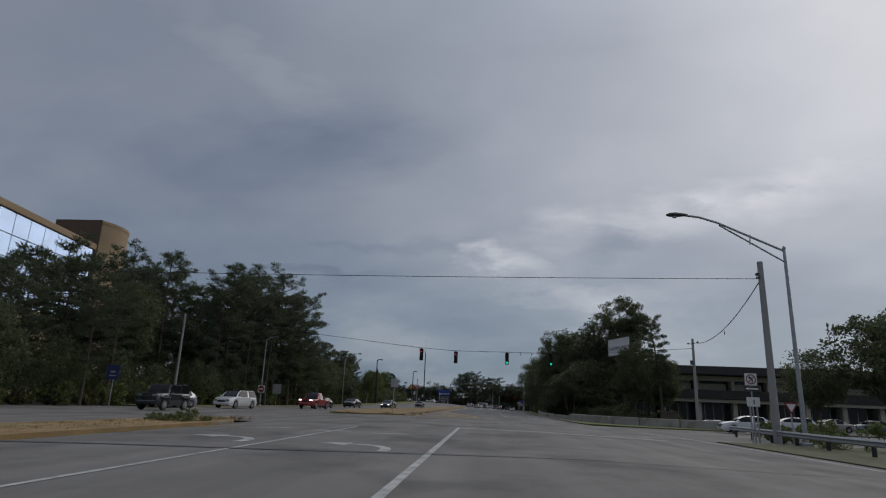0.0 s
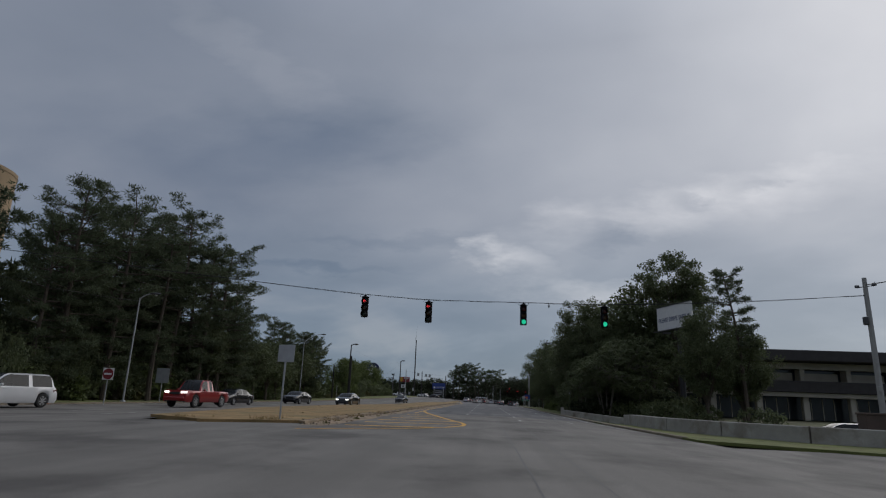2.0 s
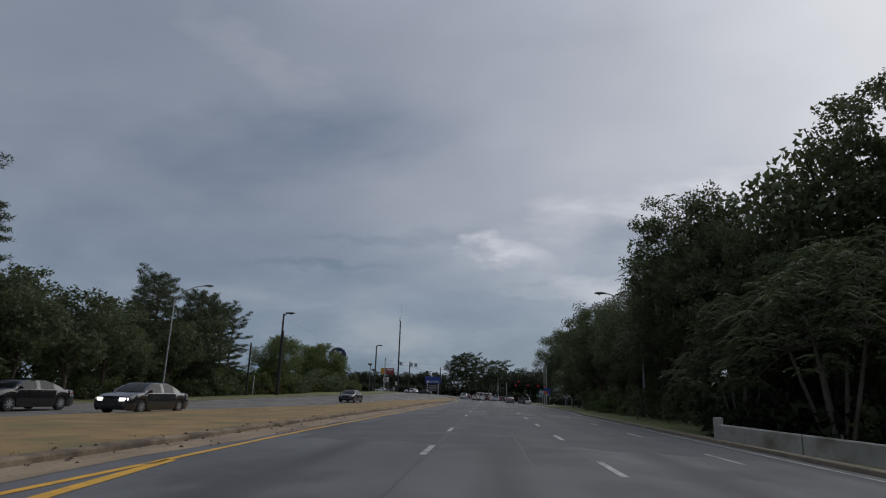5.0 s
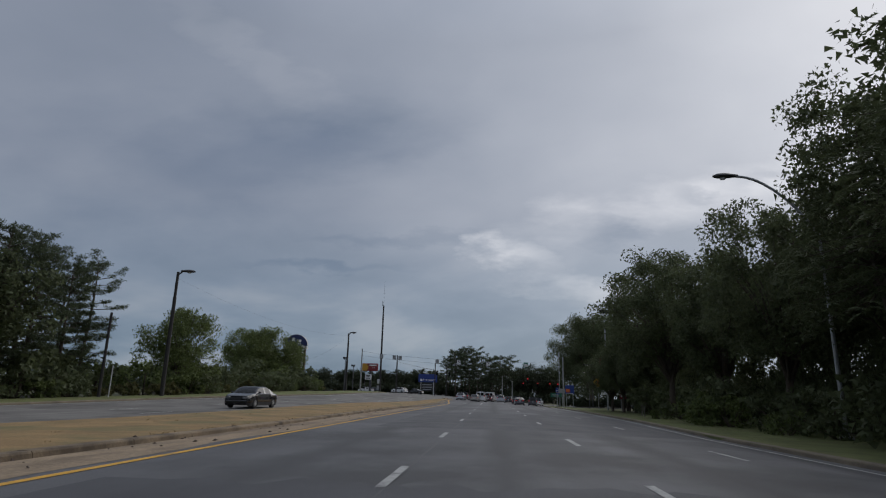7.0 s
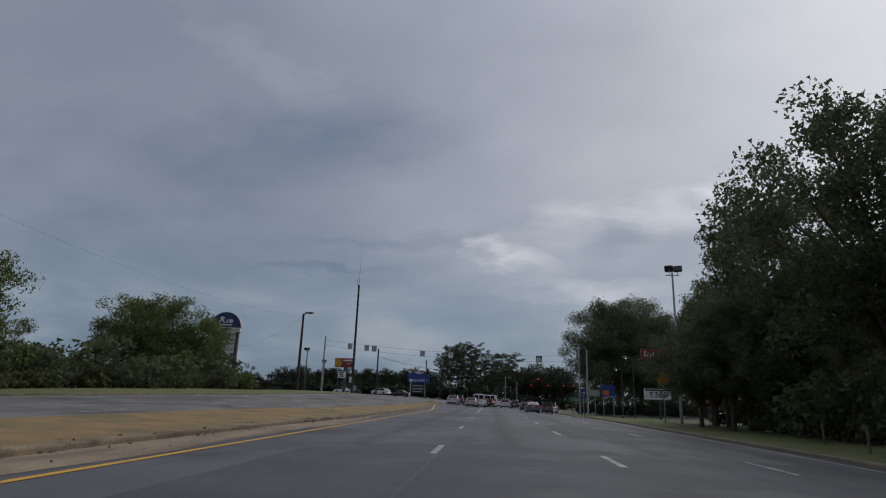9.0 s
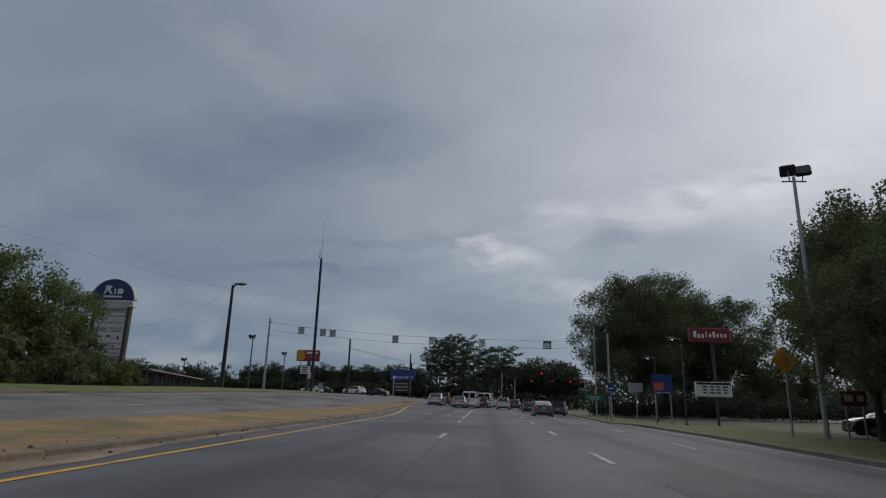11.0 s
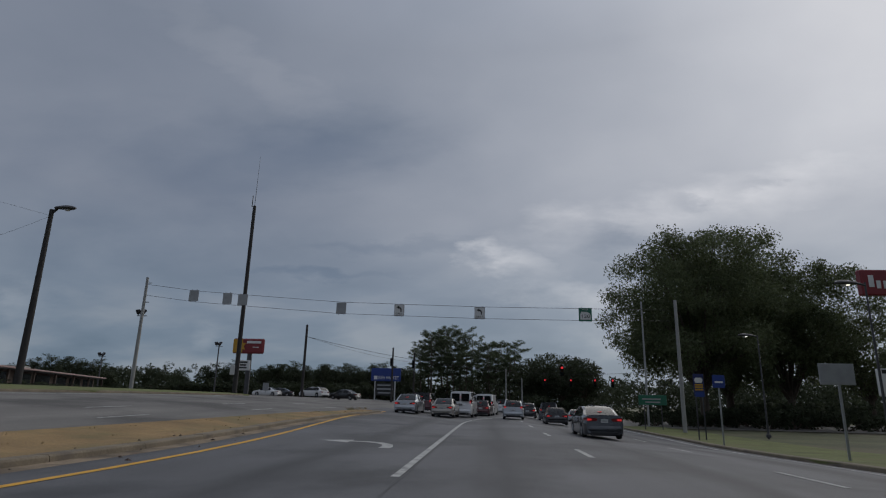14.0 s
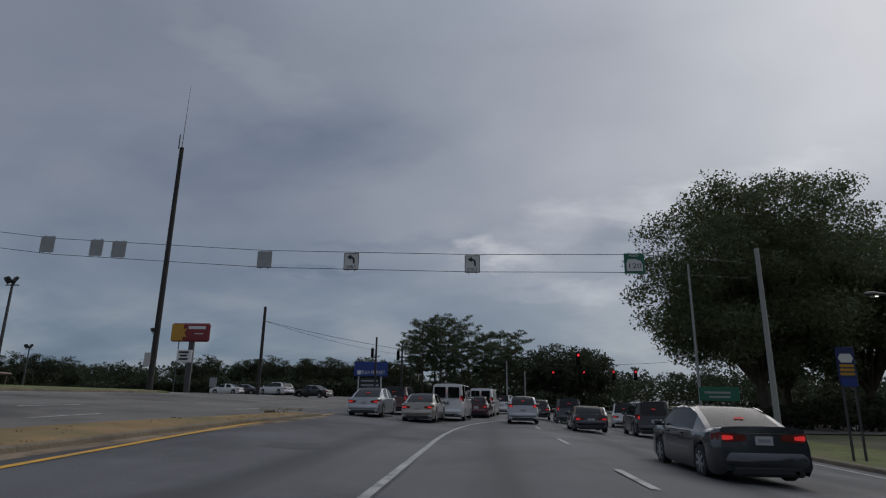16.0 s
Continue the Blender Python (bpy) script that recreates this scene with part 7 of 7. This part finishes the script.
def car(name, label, length, width, height, colour, roof, belt, at, turn, brake=False, lights=False, ride=0.17, r=0.32, base=0.6, top_w=0.74, cargo=None, hood=None, boot=None, size=1.0, soft_top=None, dark=False, group="", category="car", lamp=None, chrome_trim=False, van_doors=False):
    """A vehicle from its side outline. roof: where along the length (0 rear, 1 front) the rear glass starts and ends,
    and the windscreen ends and starts. hood and boot: heights at the nose and the tail."""
    L, W, H = length, width / 2, height
    r0, r1, r2, r3 = roof
    hood = belt * 0.80 if hood is None else hood
    boot = belt * 0.97 if boot is None else boot
    x, y = at
    root = thing(name, (x, y, gz(x, y) + 0.01), turn, label, category, group, size=size)
    wy = [L * (0.5 - base / 2) * 0.98, L * (0.5 + base / 2)]
    ys = sorted(set([round(v, 3) for v in np.linspace(0, L, 25)] + [round(r_ * L, 3) for r_ in roof] + [round(c + s * r * k, 3) for c in wy for s in (-1, 1) for k in (1.18, 0.9, 0.5)] + [round(c, 3) for c in wy]))
    ys = [v for i, v in enumerate(ys) if i == 0 or v - ys[i - 1] > 0.02]

    def low(yy):
        for c in wy:
            d = abs(yy - c)
            if d < r * 1.17:
                return max(ride, math.sqrt((r * 1.17) ** 2 - d * d) + r)
        return ride + (0.10 if yy < 0.05 or yy > L - 0.05 else 0.0)

    def shoulder(u):
        if u < r0:
            return boot + (belt - boot) * step(0, r0, u)
        if u > r3:
            return hood + (belt - hood) * (1 - ((u - r3) / (1 - r3)) ** 1.6)
        return belt

    def crown(u):
        s = shoulder(u)
        if r0 <= u <= r1:
            q = (u - r0) / max(1e-3, r1 - r0)
            return s + (H - s) * (1 - (1 - q) ** 1.4 if r1 - r0 > 0.12 else math.sin(0.5 * math.pi * q) ** 0.85)
        if r1 < u < r2:
            return H - 0.02 * (2 * (u - r1) / (r2 - r1) - 1) ** 2
        if r2 <= u <= r3:
            return s + (H - s) * math.sin(0.5 * math.pi * (r3 - u) / (r3 - r2)) ** 0.85
        return s + 0.03

    def half(u):
        return W * (1 - 0.16 * max(0, (u - 0.86) / 0.14) ** 2 - 0.12 * max(0, (0.12 - u) / 0.12) ** 2)

    rows = []
    for yy in ys:
        u = yy / L
        w, s, c, lo = half(u), shoulder(u), crown(u), low(yy)
        cab = c - s > 0.06
        tw = w * (top_w + (0.16 if not cab else 0.0))
        k = min(1.0, (c - s) / max(0.05, H - belt))
        mid = max(lo + 0.02, lo + (s - lo) * 0.55)
        ring = [(w * 0.93, lo), (w * 0.985, min(lo + 0.08, mid)), (w, mid), (w * 0.965, s - 0.03), (w * 0.93, s)]
        gw = w * 0.90 + (tw - w * 0.90) * k
        ring += [(gw + (w * 0.90 - gw) * 0.08, s + (c - s) * (0.90 if cab else 0.5)), (gw * 0.86, c - 0.012 * k), (gw * 0.45, c + 0.006), (0.0, c + 0.01)]
        rake = (0.22 * max(0.0, 1 - yy / 0.5) - 0.16 * max(0.0, 1 - (L - yy) / 0.6)) / max(0.3, s - ride)
        pull = [rake * max(0.0, pz - ride - 0.30) for px, pz in ring]
        rows.append([(px, yy - L / 2 + q, pz) for (px, pz), q in zip(ring, pull)] + [(-px, yy - L / 2 + q, pz) for (px, pz), q in reversed(list(zip(ring[:-1], pull)))])
    n = len(rows[0])
    body, glass_side, wind, rear, top = Mesh(), [Mesh(), Mesh()], Mesh(), Mesh(), Mesh()
    flat = [p for row in rows for p in row]
    pillars = [r1 + (r2 - r1) * f for f in ((0.52,) if cargo is None else (0.36, 0.68))]

    def face(i, k):
        return (i * n + k, (i + 1) * n + k, (i + 1) * n + k + 1, i * n + k + 1)

    bins = {"body": [], "wind": [], "rear": [], "l": [], "r": [], "top": []}
    for i in range(len(rows) - 1):
        u = (ys[i] + ys[i + 1]) / 2 / L
        for k in range(n - 1):
            where = "body"
            side = k == 4 or k == n - 6
            upper = 5 <= k <= n - 7
            if side and max(r0 + 0.03, r0 + 0.62 * (r1 - r0)) < u < r3 - 0.035 and min(crown(ys[i] / L) - shoulder(ys[i] / L), crown(ys[i + 1] / L) - shoulder(ys[i + 1] / L)) > 0.12 and all(abs(u - q) > 0.012 for q in pillars):
                if cargo is None or u > cargo:
                    where = "r" if k == 4 else "l"
            elif upper and 6 <= k <= n - 8 and r2 < u < r3 - 0.005:
                where = "wind"
            elif upper and 6 <= k <= n - 8 and r0 + 0.005 < u < r1:
                where = "body" if van_doors else "rear"
            elif upper and r0 < u < r3 and soft_top:
                where = "top"
            elif side and soft_top and r0 < u < r3:
                where = "top"
            bins[where].append(face(i, k))
    caps = [tuple(range(n)), tuple(reversed(range((len(rows) - 1) * n, len(rows) * n)))]

    def sub(faces):
        idx = sorted({v for f in faces for v in f})
        at_ = {v: i for i, v in enumerate(idx)}
        return Mesh().quads([flat[v] for v in idx], [tuple(at_[v] for v in f) for f in faces])

    mat = colour
    body = part("body", sub(bins["body"] + caps), mat, root, smooth=True)
    gl = "glass_dark" if dark else "glass"
    for key, nm in (("wind", "windscreen"), ("rear", "rear_window"), ("l", "side_window"), ("r", "side_window")):
        if bins[key]:
            part(nm, sub(bins[key]), gl, root, smooth=True)
    if bins["top"]:
        part("soft_top", sub(bins["top"]), soft_top, root, "folding fabric roof", smooth=True)
    part("underbody", Mesh().box(0, 0, ride + 0.16, W * 1.62, L * 0.9, 0.26).box(0, 0, (ride + belt) / 2 + 0.05, W * 1.3, L * 0.8, belt - ride - 0.2), "trim_black", root)
    for sx in (1, -1):
        part("seat", Mesh().box(sx * W * 0.45, L * 0.02, belt - 0.02, 0.42, 0.16, 0.44, bevel=0.06), "trim_black", root)
    for c in wy:
        for sx in (1, -1):
            wheel(root, sx * (W - 0.11), c - L / 2, r, 0.2, sx)
    # lamps, bumpers, mirrors, plates
    yb, yf = -L / 2, L / 2
    tz = boot - 0.20
    inner, lz, lh = lamp or (0.42, boot - 0.17, 0.17)

    def strip_lamp(sx, xs, h, out):
        """A lamp lens that wraps round the rear corner."""
        pull = 0.22 / max(0.3, boot - ride) * max(0.0, lz - ride - 0.30)
        front = [(sx * x_ * W, yb + pull + d - out, lz + f * h * e) for f in (0.5, -0.5) for x_, d, e in xs]
        back_ = [(px - sx * 0.02, py + 0.05, pz) for px, py, pz in front]
        k = len(xs)
        f = [(i, i + 1, k + i + 1, k + i) for i in range(k - 1)] + [(i + 1, i, 2 * k + i, 2 * k + i + 1) for i in range(k - 1)] + [(k + i, k + i + 1, 3 * k + i + 1, 3 * k + i) for i in range(k - 1)]
        f += [(0, k, 3 * k, 2 * k), (k - 1, 2 * k - 1, 4 * k - 1, 3 * k - 1)]
        return Mesh().quads(front + back_, f)

    for sx in (1, -1):
        tail = part("tail_light", strip_lamp(sx, [(inner, 0.0, 0.55), (0.80, 0.0, 1.0), (0.885, 0.05, 1.05), (0.965, 0.28, 0.62)], lh, 0.012), "tail", root)
        if brake:
            lo_ = max(inner + 0.03, 0.62)
            part("brake_lamp", strip_lamp(sx, [(lo_, 0.0, 0.7), (0.78, 0.0, 1.0), (0.84, 0.02, 0.9)], lh * 0.50, 0.022), "brake", tail, "glowing brake light")
        m = pose(sx * W * 0.66, yf - 0.10, hood - 0.10, 0, 0, -sx * 24)
        part("headlight", Mesh().box(0, 0, 0, W * 0.42, 0.16, 0.15, m, 0.03), "head_on" if lights else "head", root)
        mm = Mesh().box(sx * (W + 0.06), L * (r3 - 0.5) - 0.22, belt + 0.07, 0.18, 0.10, 0.13, bevel=0.035)
        mm.box(sx * (W - 0.02), L * (r3 - 0.5) - 0.20, belt + 0.02, 0.12, 0.05, 0.05)
        part("mirror", mm, mat if not soft_top else "trim_black", root)
        for q in (0.44, 0.66) if cargo is None else (0.64,):
            part("door_handle", Mesh().box(sx * W * 0.985, L * (q - 0.5) * 0.9, belt - 0.10, 0.03, 0.16, 0.03, bevel=0.008), mat, body)
    part("rear_bumper", Mesh().box(0, yb + 0.115, ride + 0.27, W * 1.80, 0.30, 0.30, bevel=0.12), mat, root, smooth=True)
    part("rear_valance", Mesh().box(0, yb + 0.07, ride + 0.10, W * 1.45, 0.16, 0.20, bevel=0.05), "trim_black", root)
    part("front_bumper", Mesh().box(0, yf - 0.05, ride + 0.24, W * 1.62, 0.16, 0.22, bevel=0.06), mat, root)
    part("grille", Mesh().box(0, yf - 0.015, hood - 0.17, W * 0.8, 0.08, 0.16, bevel=0.02), "trim_black", root)
    pz_ = 0.22 / max(0.3, boot - ride) * max(0.0, tz - ride - 0.32)
    pl = part("number_plate", Mesh().box(0, yb + pz_ - 0.01, tz - 0.02, 0.32, 0.02, 0.16), "plate", root)
    part("plate_bar", Mesh().box(0, yb + pz_ - 0.023, tz - 0.02, 0.22, 0.006, 0.06), "sign_back", pl)
    if brake and soft_top is None:
        part("high_brake_lamp", Mesh().box(0, -L / 2 + L * (r0 + 0.35 * (r1 - r0)) - 0.02, belt + (H - belt) * 0.5, 0.2, 0.02, 0.02), "brake", root)
    if van_doors:
        for sx in (1, -1):
            win = part("rear_window", Mesh().box(sx * W * 0.40, yb + L * 0.014, belt + (H - belt) * 0.42, W * 0.66, 0.05, (H - belt) * 0.72, bevel=0.024), "glass_dark", root)
            part("rear_door_handle", Mesh().box(sx * W * 0.08, yb - 0.01, belt - 0.22, 0.05, 0.05, 0.16), "trim_black", root)
    if chrome_trim:
        line = [i for i, yy in enumerate(ys) if r0 + 0.62 * (r1 - r0) < yy / L < r3 - 0.03]
        for k in (4, n - 5):
            part("window_trim", Mesh().tube([rows[i][k] for i in line], 0.013, 5), "chrome", root)
        for k in (5, n - 6):
            part("window_trim", Mesh().tube([rows[i][k] for i in line], 0.013, 5), "chrome", root)
    part("exhaust", Mesh().tube([(W * 0.55, yb + 0.4, ride + 0.08), (W * 0.55, yb - 0.01, ride + 0.08)], 0.035, 8), "chrome", root)
    return root


SEDAN = (0.15, 0.38, 0.55, 0.76)
HATCH = (0.03, 0.20, 0.52, 0.80)
SUV = (0.015, 0.08, 0.58, 0.74)
WAGON = (0.02, 0.12, 0.56, 0.75)
VAN = (0.008, 0.04, 0.78, 0.90)

black, dkgrey = paint("black_car_paint", (0.009, 0.009, 0.012), 0.1, 0.22), paint("dark_grey_car_paint", (0.044, 0.049, 0.056), 0.5, 0.18)
silver, white = paint("silver_car_paint", (0.34, 0.36, 0.38), 0.6), paint("white_car_paint", (0.62, 0.62, 0.62), 0.0)
beige, red = paint("beige_car_paint", (0.30, 0.28, 0.25), 0.5), paint("red_car_paint", (0.26, 0.012, 0.014), 0.2)
plum, teal = paint("dark_red_car_paint", (0.055, 0.012, 0.016), 0.4), paint("slate_car_paint", (0.10, 0.115, 0.13), 0.5)
canvas = surface("brown_canvas_roof", (0.135, 0.105, 0.085), 0.9, vary=0.15, scale=2, fine=0.15, fine_scale=60, bump=0.2)

# in the lanes ahead
car("convertible", "black two-seat convertible with a brown fabric roof, braking", 3.95, 1.66, 1.22, black, (0.22, 0.36, 0.52, 0.64), 0.80, (5.1, 249.1), -2, True, r=0.29, base=0.575, soft_top=canvas, hood=0.66, boot=0.80, size=1.0)
lx = car("sedan", "dark grey sedan with silver window trim, braking", 4.85, 1.82, 1.45, dkgrey, (0.145, 0.41, 0.57, 0.78), 0.95, (4.98, 231.5), 0, True, size=0.94, r=0.335, base=0.575, boot=1.03, lamp=(0.36, 0.86, 0.18), chrome_trim=True)
part("boot_trim", Mesh().box(0, -2.285, 0.935, 0.95, 0.03, 0.022), "chrome", lx)
for sx in (1, -1):
    part("reversing_lamp", Mesh().box(sx * 0.66, -2.30, 0.86, 0.10, 0.04, 0.12, pose(0, 0, 0), 0.015), "head", lx, "clear reversing lamp")
part("boot_lip", Mesh().box(0, -2.14, 1.035, 1.30, 0.12, 0.03, bevel=0.012), dkgrey, lx)
ex = car("suv", "black sport utility vehicle with roof rails, braking", 4.75, 1.88, 1.78, black, SUV, 1.08, (8.65, 251.4), -4, True, r=0.37, base=0.59, ride=0.24, boot=1.06, dark=True, lamp=(0.72, 1.0, 0.34))
for sx in (1, -1):
    part("roof_rail", Mesh().tube([(sx * 0.62, -1.9, 1.80), (sx * 0.62, 0.5, 1.82)], 0.025, 6), "trim_black", ex)
car("sedan", "silver sedan waiting in the turning lane, brake lights lit", 4.75, 1.82, 1.47, silver, SEDAN, 0.95, (-6.15, 251.2), -3, True)
car("suv", "dark minivan waiting beside a silver sedan", 4.9, 1.9, 1.72, plum, SUV, 1.05, (-5.6, 258.0), -3, True, ride=0.2, lamp=(0.72, 1.0, 0.34))
car("sedan", "beige sedan waiting in the turning lane, brake lights lit", 4.5, 1.74, 1.40, beige, SEDAN, 0.92, (-3.2, 250.2), -4, True)
car("van", "white passenger van with dark rear windows", 5.6, 2.0, 2.1, white, VAN, 1.25, (-2.0, 255.6), -4, True, cargo=0.1, ride=0.24, r=0.36, hood=1.05, boot=1.22, top_w=0.86, dark=True, category="van", van_doors=True, lamp=(0.80, 1.22, 0.42))
car("sedan", "dark red hatchback waiting behind a white van", 4.1, 1.72, 1.45, plum, HATCH, 0.95, (-0.4, 262.5), -6, True)
car("van", "white cargo van waiting in the queue", 5.6, 2.0, 2.1, white, VAN, 1.25, (0.0, 267.5), -7, True, cargo=0.6, ride=0.24, r=0.36, hood=1.05, boot=1.22, top_w=0.86, dark=True, category="van", van_doors=True, lamp=(0.80, 1.22, 0.42))
car("suv", "white sport utility vehicle in the queue", 4.7, 1.86, 1.7, white, SUV, 1.05, (1.9, 277), -9, True, dark=True, lamp=(0.72, 1.0, 0.34))
car("hatchback", "silver hatchback with lit brake lights in the lane ahead", 4.45, 1.75, 1.49, silver, HATCH, 0.98, (2.15, 252.6), -3, True, lamp=(0.64, 0.94, 0.26), size=0.96)
car("sedan", "dark hatchback beside a silver one in the queue", 4.2, 1.74, 1.46, black, HATCH, 0.95, (4.2, 265.5), -6, True)
car("suv", "dark sport utility vehicle at the junction", 4.6, 1.85, 1.7, dkgrey, SUV, 1.05, (5.9, 262.0), -4, True, lamp=(0.72, 1.0, 0.34))
car("sedan", "small pale sedan near the junction", 4.3, 1.72, 1.42, silver, SEDAN, 0.92, (10.6, 276.0), -12, True)
car("pickup", "white pickup waiting in the outer lane", 5.3, 1.92, 1.8, white, (0.40, 0.45, 0.60, 0.72), 1.05, (10.9, 266.5), -12, True, ride=0.28, r=0.38, hood=1.02, boot=1.0, category="pickup truck")

# on the far carriageway, facing the camera
jeep = car("off_roader", "dark grey off-road vehicle with a boxy cab", 4.2, 1.85, 1.80, dkgrey, (0.02, 0.05, 0.62, 0.70), 1.15, (-25.9, 62.8), 176, False, ride=0.32, r=0.40, base=0.60, hood=1.10, boot=1.12, top_w=0.9, size=1.12)
for sx in (1, -1):
    for yy in (-1.26, 1.26):
        part("wheel_arch", Mesh().box(sx * 0.93, yy, 0.88, 0.28, 0.95, 0.10, bevel=0.04), "trim_black", jeep)
part("spare_wheel", Mesh().lathe([(0.22, -0.1), (0.38, -0.1), (0.40, 0.1), (0.22, 0.12)], (0, -2.2, 1.0), 18, "y"), "tyre", jeep)
car("hatchback", "silver fastback hybrid car beside the verge", 4.48, 1.75, 1.49, silver, (0.02, 0.30, 0.56, 0.80), 0.96, (-30.4, 72.5), 170, size=1.18)
car("estate_car", "white estate car with roof rails", 4.8, 1.84, 1.62, white, WAGON, 1.0, (-27.3, 80.2), 172, size=1.18, ride=0.22, r=0.34)
car("pickup", "red pickup truck with lit headlights", 5.6, 1.98, 1.9, red, (0.40, 0.44, 0.60, 0.70), 1.12, (-22.4, 93.6), 174, lights=True, ride=0.36, r=0.42, hood=1.12, boot=1.10, size=1.08, category="pickup truck")
car("sedan", "black sedan facing the junction", 4.8, 1.84, 1.45, black, SEDAN, 0.94, (-24.6, 105.5), 174, size=1.06)
car("coupe", "black coupe on the far carriageway", 4.8, 1.9, 1.42, black, SEDAN, 0.98, (-24.2, 124.5), 175, size=1.1)
car("sedan", "dark sedan with a lit headlight", 4.7, 1.82, 1.42, dkgrey, SEDAN, 0.94, (-17.6, 124.8), 175, lights=True, size=1.08)
car("sedan", "dark blue-black saloon passing on the far carriageway", 4.75, 1.85, 1.42, black, SEDAN, 0.95, (-16.4, 166.3), 177)
# waiting on the side road and parked
car("sedan", "white sedan waiting in the side road", 4.7, 1.82, 1.45, white, SEDAN, 0.94, (22.0, 68.5), 82)
for i, (x, y, t, c, lab) in enumerate(((33, 84, 80, white, "white car parked before the offices"), (38, 86, 95, beige, "beige car parked before the offices"), (45, 90, 88, teal, "slate car parked before the offices"), (31, 103, 90, white, "white car parked under trees"), (36, 103, 90, silver, "silver car parked under trees"), (-20.6, 289, 75, black, "black car in the market car park"), (-24.8, 288, 60, white, "white sedan in the market car park"), (-37.0, 302, 85, white, "white car far across the market car park"), (-35.4, 304, 95, dkgrey, "dark car beside a white one in the car park"), (22.5, 157, 95, silver, "pale car parked behind roadside trees"), (26, 209, 80, silver, "silver car parked behind the verge"), (21.5, 210, 80, black, "black car parked behind the verge"), (30, 283, 85, white, "white car beyond the broad trees"), (36, 285, 85, silver, "silver car beyond the broad trees"))):
    car("sedan", lab, 4.6, 1.8, 1.44, c, SEDAN if i % 3 else HATCH, 0.94, (x, y), t, group="parked cars")
